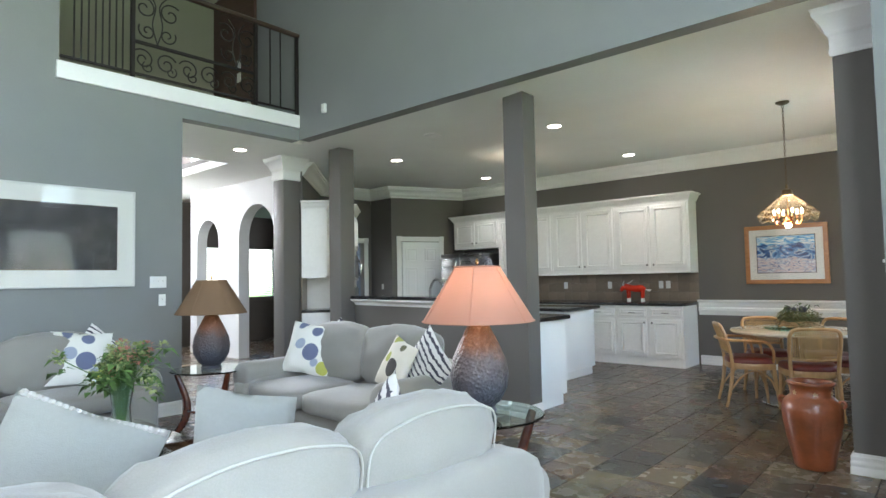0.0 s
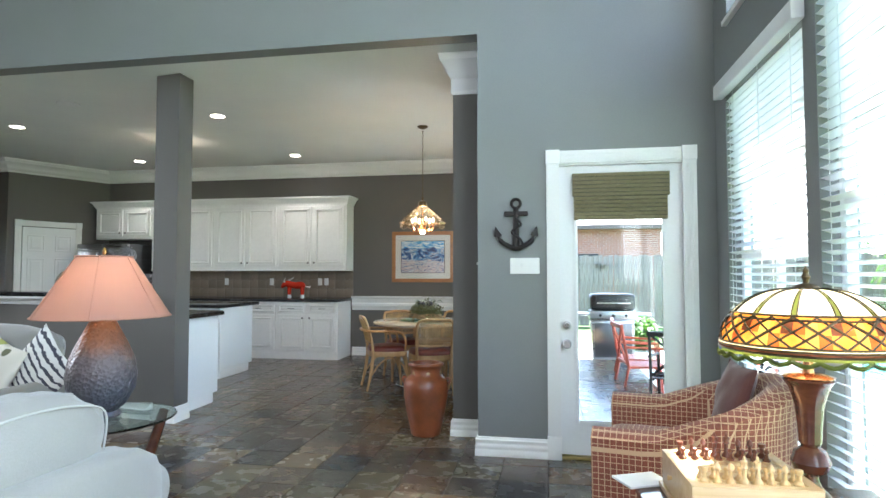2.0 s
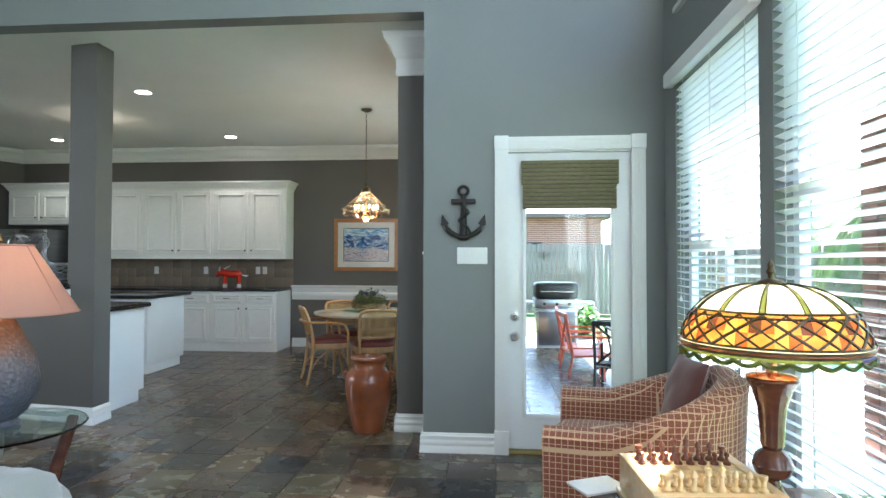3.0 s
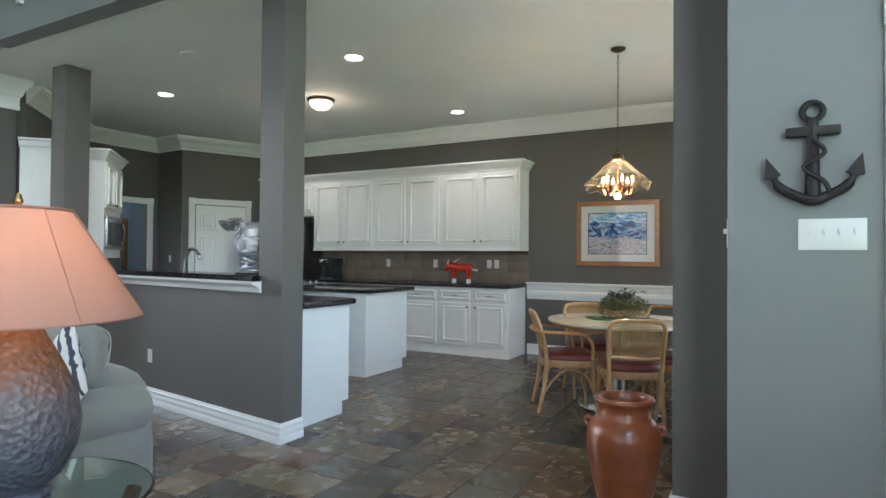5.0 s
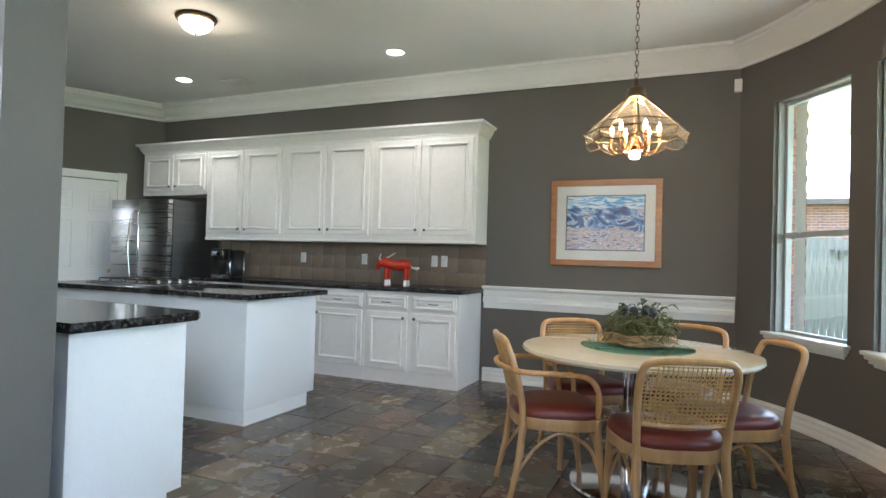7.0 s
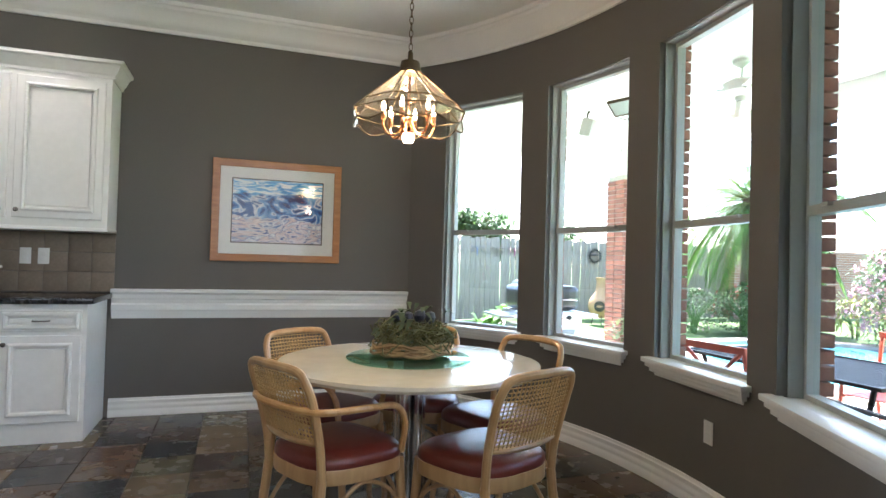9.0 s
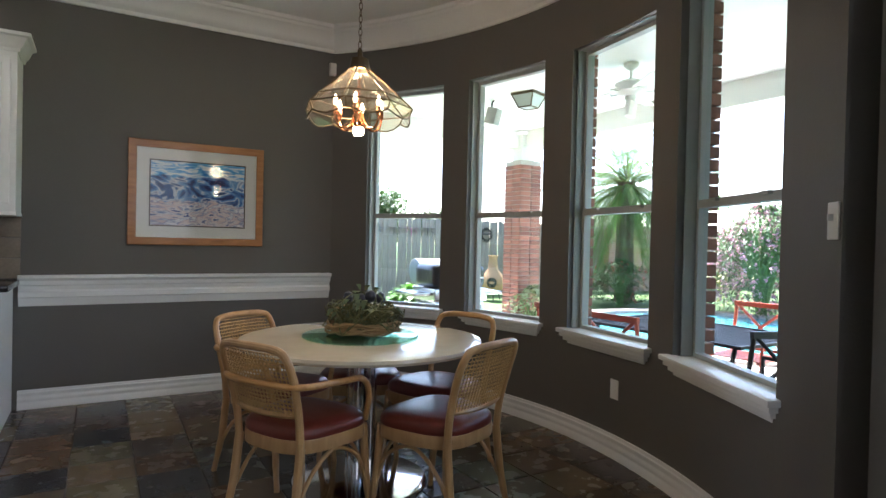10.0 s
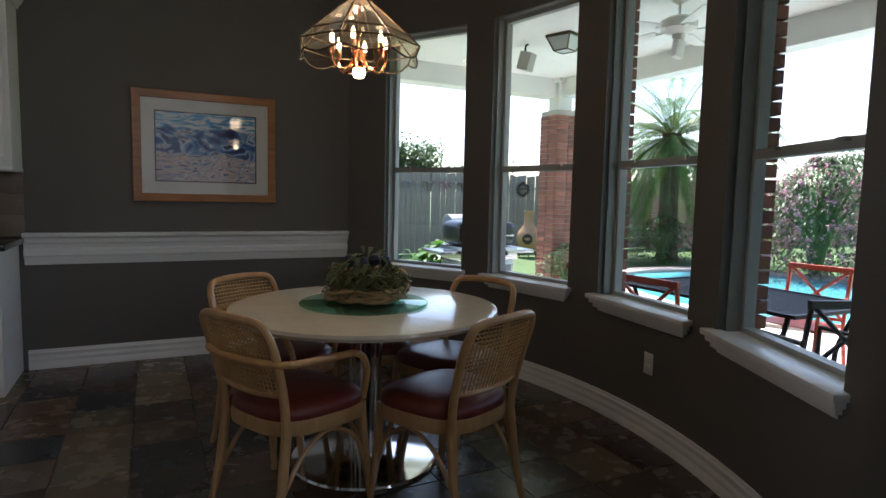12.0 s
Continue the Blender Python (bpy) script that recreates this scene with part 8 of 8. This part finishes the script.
part("window", box(-1.6, -0.6, -0.03, 0.0, 1.2, 2.3), BLACK, c)
structure("wall_garden", box(13.5, 34, 18.2, 18.4, GZ, 1.85), nb, "low red brick garden wall behind the pool", "wall")

# pool with its coping
def ellipse(cx, cy, rx, ry, n=48, k=0.18):
    return [(cx + rx * math.cos(2 * math.pi * i / n) * (1 + k * math.sin(4 * math.pi * i / n)), cy + ry * math.sin(2 * math.pi * i / n)) for i in range(n)]


POOL = mat("pool_water", (0.10, 0.42, 0.48), 0.06, big=0.15, small=0.1, s_big=1.5, s_small=6, bump=0.3, bump_scale=5)
structure("water_pool", prism(B(), ellipse(8.9, 11.0, 2.5, 2.7, k=0.10), GZ + 0.001, GZ + 0.03), POOL, "turquoise swimming pool water", "water", smooth=0)
bm = B()
e0, e1 = ellipse(8.9, 11.0, 2.5, 2.7, k=0.10), ellipse(8.9, 11.0, 2.9, 3.1, k=0.10)
for i in range(48):
    j = (i + 1) % 48
    prism(bm, [e0[i], e1[i], e1[j], e0[j]], GZ + 0.001, GZ + 0.09)
structure("pavement_coping", bm, mat("pink_stone_coping", (0.42, 0.33, 0.28), 0.8, big=0.15), "pinkish stone pool coping", "pavement", smooth=0)
structure("pavement_pool", prism(B(), [(5.601, 5.5), (8.4, 6.2), (7.2, 8.4), (6.1, 10.2), (6.1, 12.2), (5.601, 12.9)], GZ + 0.001, GZ + 0.045), CONC, "pale concrete pool deck", "pavement")

# ---- garden plants ----
def let_light_through(m, share):
    """Leaves pass part of the daylight that falls on their far side."""
    nt = m.node_tree
    bs = nt.nodes["Principled BSDF"]
    tl = nt.nodes.new("ShaderNodeBsdfTranslucent")
    nt.links.new(bs.inputs["Base Color"].links[0].from_socket, tl.inputs[0])
    mx = nt.nodes.new("ShaderNodeMixShader")
    mx.inputs[0].default_value = share
    nt.links.new(bs.outputs[0], mx.inputs[1])
    nt.links.new(tl.outputs[0], mx.inputs[2])
    nt.links.new(mx.outputs[0], nt.nodes["Material Output"].inputs[0])


PALM = mat("palm_leaf", (0.12, 0.22, 0.05), 0.5, big=0.4, small=0.2, s_big=2.5, s_small=20)
TRUNK = mat("palm_trunk", (0.13, 0.085, 0.055), 0.9, big=0.3, small=0.3, s_big=8, bump=0.8, bump_scale=16)


def palm(x, y, h, R, nf, seed):
    rnd = random.Random(seed)
    c = thing("palm_tree", "feather palm with long arching green fronds", "palm tree", pose(x, y, GZ))
    b = B()
    lathe(b, [(0.26, 0.0), (0.24, h * 0.3), (0.22, h * 0.6), (0.27, h * 0.8), (0.30, h * 0.92), (0.20, h)], 14, wob=lambda a, z: 1 + 0.12 * math.sin(5 * a + z * 24))
    part("trunk", b, TRUNK, c)
    ru, lv = B(), B()
    for k in range(nf):
        a = 2.399 * k + rnd.uniform(-0.2, 0.2)
        el = radians(rnd.uniform(-20, 80) if k > nf * 0.3 else rnd.uniform(-55, 10))
        L_ = R * rnd.uniform(0.8, 1.1)
        d = Vector((math.cos(a) * math.cos(el), math.sin(a) * math.cos(el), math.sin(el)))
        p = Vector((0, 0, h - 0.1))
        pts = [p.copy()]
        N = 16
        for i in range(N):
            d = (d + Vector((0, 0, -0.105))).normalized()
            p = p + d * L_ / N
            pts.append(p.copy())
        tube(ru, pts, [0.016 * (1 - 0.85 * i / N) for i in range(N + 1)], 4)
        for i in range(3, N * 3):
            f = i / 3
            q = pts[min(N - 1, int(f))].lerp(pts[min(N, int(f) + 1)], f - int(f))
            t_ = (pts[min(N, int(f) + 1)] - pts[max(0, int(f))]).normalized()
            sd = t_.cross(Vector((0, 0, 1)))
            sd = sd.normalized() if sd.length > 1e-3 else Vector((1, 0, 0))
            ln = 0.42 * math.sin(math.pi * min(1, 0.15 + 0.8 * f / N)) * rnd.uniform(0.85, 1.1)
            for s in (-1, 1):
                leaf_mesh(lv, q, sd * s + t_ * 0.7 + Vector((0, 0, 0.15)), ln * 1.1, 0.032, bend=0.35)
    part("rachis", ru, TWIG, c)
    part("crown", lv, PALM, c, smooth=0)
    return c


palm(11.6, 15.8, 3.2, 3.0, 72, 4)


def shrub(name, label, x, y, h, r, n, leaf, ll, lw, bloom=None, nb_=0, seed=1, bs=0.05, cat="shrub"):
    rnd = random.Random(seed)
    c = thing(name, label, cat, pose(x, y, GZ))
    st, lv, fl = B(), B(), B()
    for k in range(max(9, n // 60)):
        a = rnd.random() * 6.28
        q = rnd.uniform(0.2, 0.8)
        tube(st, curve_pts([(0.05 * math.cos(a), 0.05 * math.sin(a), 0), (0.3 * r * q * math.cos(a), 0.3 * r * q * math.sin(a), h * 0.4), (r * q * math.cos(a), r * q * math.sin(a), h * rnd.uniform(0.6, 0.9))], 8), [0.02 * h] * 5 + [0.012 * h] * 3 + [0.005][:1], 5)
    for k in range(n):
        a, z = rnd.random() * 6.28, rnd.random() ** 0.8
        rr = r * math.sqrt(max(0.02, 1 - (2 * z - 0.9) ** 2)) * rnd.uniform(0.45, 1.08) * (1 + 0.25 * math.sin(3 * a + seed) * math.sin(5 * z + seed))
        p = Vector((rr * math.cos(a), rr * math.sin(a), 0.05 + z * h))
        leaf_mesh(lv, p, (math.cos(a) + rnd.uniform(-0.8, 0.8), math.sin(a) + rnd.uniform(-0.8, 0.8), rnd.uniform(-0.3, 0.9)), ll * rnd.uniform(0.7, 1.2), lw)
        if k < nb_:
            for q in range(7):
                d = Vector((rnd.gauss(0, 1), rnd.gauss(0, 1), rnd.gauss(0, 1))).normalized()
                leaf_mesh(fl, p + Vector((math.cos(a), math.sin(a), 0.3)) * 0.05 + d * 0.01, d, bs, bs * 0.7, bend=0.0)
    part("stems", st, STEM, c)
    part("leaves", lv, leaf, c, smooth=0)
    if nb_:
        part("blooms", fl, bloom, c, smooth=0)
    return c


SHRUB = mat("shrub_leaf", (0.07, 0.13, 0.04), 0.55, big=0.4, small=0.2, s_big=3, s_small=25)
OLEA = mat("oleander_leaf", (0.11, 0.18, 0.075), 0.5, big=0.35, small=0.2, s_big=3, s_small=25)
BRIGHT = mat("bright_leaf", (0.09, 0.22, 0.03), 0.45, big=0.3, small=0.2, s_big=5, s_small=25)
PINK = mat("pink_oleander_bloom", (0.75, 0.40, 0.50), 0.6, big=0.2)
REDB = mat("red_bloom", (0.55, 0.04, 0.05), 0.6, big=0.2)
for m_ in (PALM, SHRUB, OLEA, BRIGHT, PINK):
    let_light_through(m_, 0.45)
shrub("oleander_bush", "tall oleander bush covered in pink blooms", 11.9, 12.2, 2.35, 1.10, 3800, OLEA, 0.20, 0.042, PINK, 420, 11, 0.085)
shrub("rose_bush", "low shrub with small red blooms under the palm", 10.6, 15.0, 1.1, 0.75, 2000, SHRUB, 0.10, 0.05, REDB, 60, 12, 0.04)
shrub("rose_bush", "low shrub with white-tinged leaves", 9.6, 15.5, 0.95, 0.7, 900, SHRUB, 0.10, 0.05, PINK, 30, 13, 0.04)
shrub("hosta_plant", "bright green broad-leaved plant by the lawn", 3.75, 13.0, 0.66, 0.44, 420, BRIGHT, 0.24, 0.13, seed=14, cat="plant")
shrub("patio_bush", "light green bush beside the brick column", 5.05, 11.55, 0.80, 0.36, 700, mat("light_bush_leaf", (0.20, 0.27, 0.10), 0.5, big=0.4), 0.09, 0.05, seed=15)
shrub("cycad_plant", "yellow-green spiky plant near the garden wall", 12.6, 14.0, 0.8, 0.6, 260, mat("yellow_green_leaf", (0.30, 0.30, 0.06), 0.5), 0.5, 0.04, seed=16, cat="plant")


def tree(x, y, h, r, seed, n=2600):
    rnd = random.Random(seed)
    c = thing("tree", "leafy green tree beyond the fence", "tree", pose(x, y, GZ), "trees beyond the fence")
    b = B()
    tube(b, curve_pts([(0, 0, 0), (0.1, 0, h * 0.25), (0, 0.1, h * 0.5), (0.1, 0, h * 0.8)], 9), [0.2, 0.19, 0.18, 0.16, 0.14, 0.12, 0.1, 0.07, 0.05, 0.03][:10], 8)
    cl = []
    for k in range(16):
        a = 2.4 * k
        e = Vector((r * 0.75 * math.cos(a) * rnd.uniform(0.4, 1), r * 0.75 * math.sin(a) * rnd.uniform(0.4, 1), h * rnd.uniform(0.5, 0.95)))
        cl.append(e)
        tube(b, [(0, 0, h * 0.4), tuple(e * 0.6 + Vector((0, 0, h * 0.2))), tuple(e)], [0.07, 0.045, 0.015], 5)
    part("trunk", b, TRUNK, c)
    lv = B()
    for k in range(n):
        e = cl[k % 16]
        d = Vector((rnd.gauss(0, 1), rnd.gauss(0, 1), rnd.gauss(0, 0.8))) * r * 0.2
        leaf_mesh(lv, e + d, (rnd.uniform(-1, 1), rnd.uniform(-1, 1), rnd.uniform(-0.5, 0.7)), rnd.uniform(0.18, 0.34), rnd.uniform(0.10, 0.18))
    part("crown", lv, SHRUB, c, smooth=0)
    return c


tree(9.2, 27, 3.6, 1.7, 21)
tree(16, 33, 3.4, 2.0, 22)
tree(24, 27, 3.6, 2.2, 24)
tree(32, 22, 4.0, 2.4, 26)

# ---- grills, chiminea ----
c = thing("gas_grill", "stainless steel gas grill with side shelves on casters", "grill", pose(3.12, 10.75, GZ + 0.05))
part("cabinet", box(-0.33, 0.33, -0.24, 0.24, 0.12, 0.75, 0.01), STEEL, c)
part("door", box(-0.29, 0.29, -0.252, -0.241, 0.16, 0.70, 0.004), STEEL_D, c)
part("firebox", box(-0.36, 0.36, -0.27, 0.27, 0.75, 0.90, 0.015), STEEL, c)
lid = part("lid", soft(B(), -0.36, 0.36, -0.27, 0.27, 0.90, 1.18, 0.0, 8, 8, wr=0), BLACK, c, smooth=50)
b = B()
tube(b, [(-0.26, -0.27, 1.03), (-0.26, -0.33, 1.03), (0.26, -0.33, 1.03), (0.26, -0.27, 1.03)], 0.012, 8)
part("handle", b, CHROME, lid)
for s in (-1, 1):
    part("side_shelf", box(s * 0.49 - 0.12, s * 0.49 + 0.12, -0.22, 0.22, 0.82, 0.86, 0.008), STEEL, c)
for k in range(3):
    b = B()
    lathe(b, [(0.025, 0), (0.025, 0.02), (0.018, 0.03)], 12)
    part("knob", b, BLACK, c, m=pose(-0.2 + 0.2 * k, -0.27, 0.83, 90, 0, 0))
for x in (-0.28, 0.28):
    for y in (-0.2, 0.2):
        b = B()
        tube(b, [(x - 0.015, y, 0.045), (x + 0.015, y, 0.045)], 0.045, 12)
        bx(b, x - 0.02, x + 0.02, y - 0.02, y + 0.02, 0.08, 0.12)
        part("caster", b, BLACK, c)
c = thing("smoker_grill", "grey barrel smoker grill on the lawn edge", "grill", pose(5.75, 15.9, GZ))
b = B()
tube(b, [(-0.45, 0, 0.85), (-0.42, 0, 0.85), (0.42, 0, 0.85), (0.45, 0, 0.85)], [0.2, 0.27, 0.27, 0.2], 20)
part("barrel", b, mat("grey_enamel", (0.20, 0.21, 0.22), 0.5, bump=0.1), c)
for x in (-0.35, 0.35):
    for y in (-0.18, 0.18):
        b = B()
        tube(b, [(x, y, 0), (x, y * 0.8, 0.68)], 0.018, 6)
        part("leg", b, BLACK, c)
part("shelf", box(-0.45, 0.45, -0.42, -0.22, 0.72, 0.75, 0.005), mat("grey_board", (0.3, 0.29, 0.27), 0.7), c)
c = thing("chiminea", "tan clay chiminea with a tall neck on an iron stand", "chiminea", pose(8.3, 17.2, GZ))
b = B()
lathe(b, [(0.12, 0.18), (0.26, 0.30), (0.31, 0.48), (0.25, 0.66), (0.13, 0.82), (0.11, 1.1), (0.13, 1.14), (0.14, 1.17), (0.10, 1.17)], 24, cap=False)
part("body", b, mat("tan_clay", (0.42, 0.24, 0.12), 0.7, big=0.2), c, smooth=60)
b = B()
lathe(b, [(0.0, -0.012), (0.10, -0.006), (0.13, 0.0), (0.10, 0.0)], 18)
part("mouth", b, BLACK, c, m=pose(-0.19, -0.23, 0.48, 90, 0, -40))
for k in range(3):
    a = 2.1 * k
    b = B()
    tube(b, [(0.24 * math.cos(a), 0.24 * math.sin(a), 0), (0.18 * math.cos(a), 0.18 * math.sin(a), 0.26)], 0.012, 6)
    part("leg", b, IRON, c)

# ---- patio table and chairs ----
ORANGE = mat("coral_painted_metal", (0.58, 0.10, 0.05), 0.4, big=0.06, bump=0.05)
c = thing("patio_table", "black mesh-topped metal patio table", "table", pose(3.95, 8.05, GZ + 0.05, 0, 0, 90))
b = B()
for i in range(27):
    bx(b, -0.79, 0.79, -0.485 + 0.0373 * i - 0.008, -0.485 + 0.0373 * i + 0.008, 0.725, 0.731)
    if i < 27:
        x = -0.78 + 0.06 * i
        bx(b, x - 0.009, x + 0.009, -0.49, 0.49, 0.7185, 0.7245)
part("mesh_top", b, IRON, c)
b = B()
for a in ((-0.82, 0.82, -0.52, -0.49), (-0.82, 0.82, 0.49, 0.52), (-0.82, -0.79, -0.49, 0.49), (0.79, 0.82, -0.49, 0.49)):
    bx(b, *a, 0.715, 0.74)
part("rim", b, IRON, c)
for x in (-0.7, 0.7):
    for y in (-0.4, 0.4):
        b = B()
        tube(b, curve_pts([(x * 1.05, y * 1.05, 0), (x * 0.85, y * 0.85, 0.3), (x, y, 0.715)], 10), 0.018, 8)
        part("leg", b, IRON, c)


def patio_chair(m, material, label):
    """A metal armchair with a crossed back; faces local +y."""
    c = thing("patio_chair", label, "chair", m, "patio chairs")
    b = B()
    for k in range(9):
        bx(b, -0.23, 0.23, -0.22 + 0.05 * k, -0.18 + 0.05 * k, 0.42, 0.43)
    bx(b, -0.25, -0.22, -0.24, 0.24, 0.405, 0.428)
    bx(b, 0.22, 0.25, -0.24, 0.24, 0.405, 0.428)
    part("seat", b, material, c)
    for sx in (-1, 1):
        b = B()
        tube(b, [(sx * 0.25, -0.33, 0.0), (sx * 0.25, -0.24, 0.42), (sx * 0.25, -0.32, 0.90)], 0.016, 6)
        part("leg", b, material, c)
        b = B()
        tube(b, [(sx * 0.26, 0.26, 0.0), (sx * 0.26, 0.23, 0.42), (sx * 0.26, 0.22, 0.63), (sx * 0.26, -0.27, 0.65)], 0.016, 6)
        part("leg", b, material, c)
        b = B()
        tube(b, [(sx * 0.24, -0.255, 0.46), (-sx * 0.24, -0.32, 0.88)], 0.014, 6)
        part("back_cross", b, material, c)
    b = B()
    bx(b, -0.27, 0.27, -0.34, -0.305, 0.865, 0.91)
    bx(b, -0.25, 0.25, -0.262, -0.242, 0.45, 0.475)
    part("back_rail", b, material, c)
    return c


ZP = GZ + 0.051
ch = patio_chair(pose(3.22, 8.02, ZP, 0, 0, -84), ORANGE, "coral red painted metal patio chair with a crossed back")
copy_thing(ch, pose(3.24, 8.62, ZP, 0, 0, -94))
copy_thing(ch, pose(4.78, 8.05, ZP, 0, 0, 96))
dk = patio_chair(pose(3.45, 7.15, ZP, 0, 0, -20), IRON, "black metal mesh patio chair with a crossed back")
copy_thing(dk, pose(4.15, 6.90, ZP, 0, 0, 4))

# ---- slate floor tiles ----
fl = bpy.data.objects["floor"]
TS, GAP = 0.305, 0.004
rnd = random.Random(17)


def tile_bm(w, d):
    b = B()
    h = 0.006
    e = 0.0025
    lo = [b.verts.new(p) for p in ((0, 0, -h), (w, 0, -h), (w, d, -h), (0, d, -h))]
    hi = [b.verts.new(p) for p in ((e, e, 0), (w - e, e, 0), (w - e, d - e, 0), (e, d - e, 0))]
    b.faces.new(hi)
    for i in range(4):
        b.faces.new((lo[i], lo[(i + 1) % 4], hi[(i + 1) % 4], hi[i]))
    return b


full = mesh_of("tile", tile_bm(TS - GAP, TS - GAP), SLATE, 0)
x0, y0 = -5.52, 3.2 - 0.305 * 22
rest_v, rest_f = [], []
cnt = 0
for j in range(0, 60):
    for i in range(-24, 31):
        x, y = x0 + TS * i, y0 + TS * j
        if y < -3.5 or y > 9.8 or x < -12.5 or x > 3.2:
            continue
        near = -2.0 < x < 1.9 and 2.9 < y < 9.0
        if near and cnt < 300:
            o = new("tile", full)
            o.parent = fl
            o.matrix_basis = pose(x, y, rnd.uniform(-0.0012, 0.0012), rnd.uniform(-0.12, 0.12), rnd.uniform(-0.12, 0.12), 0)
            cnt += 1
        else:
            k = len(rest_v)
            w, e, z = TS - GAP, 0.0025, rnd.uniform(-0.001, 0.001)
            rest_v += [(x, y, -0.0055), (x + w, y, -0.0055), (x + w, y + w, -0.0055), (x, y + w, -0.0055), (x + e, y + e, z), (x + w - e, y + e, z), (x + w - e, y + w - e, z), (x + e, y + w - e, z)]
            rest_f += [(k + 4, k + 5, k + 6, k + 7), (k, k + 1, k + 5, k + 4), (k + 1, k + 2, k + 6, k + 5), (k + 2, k + 3, k + 7, k + 6), (k + 3, k, k + 4, k + 7)]
me = bpy.data.meshes.new("tiles")
me.from_pydata(rest_v, [], rest_f)
me.materials.append(SLATE)
o = new("tiles", me)
o.parent = fl
tagged(o, kind="stuff")
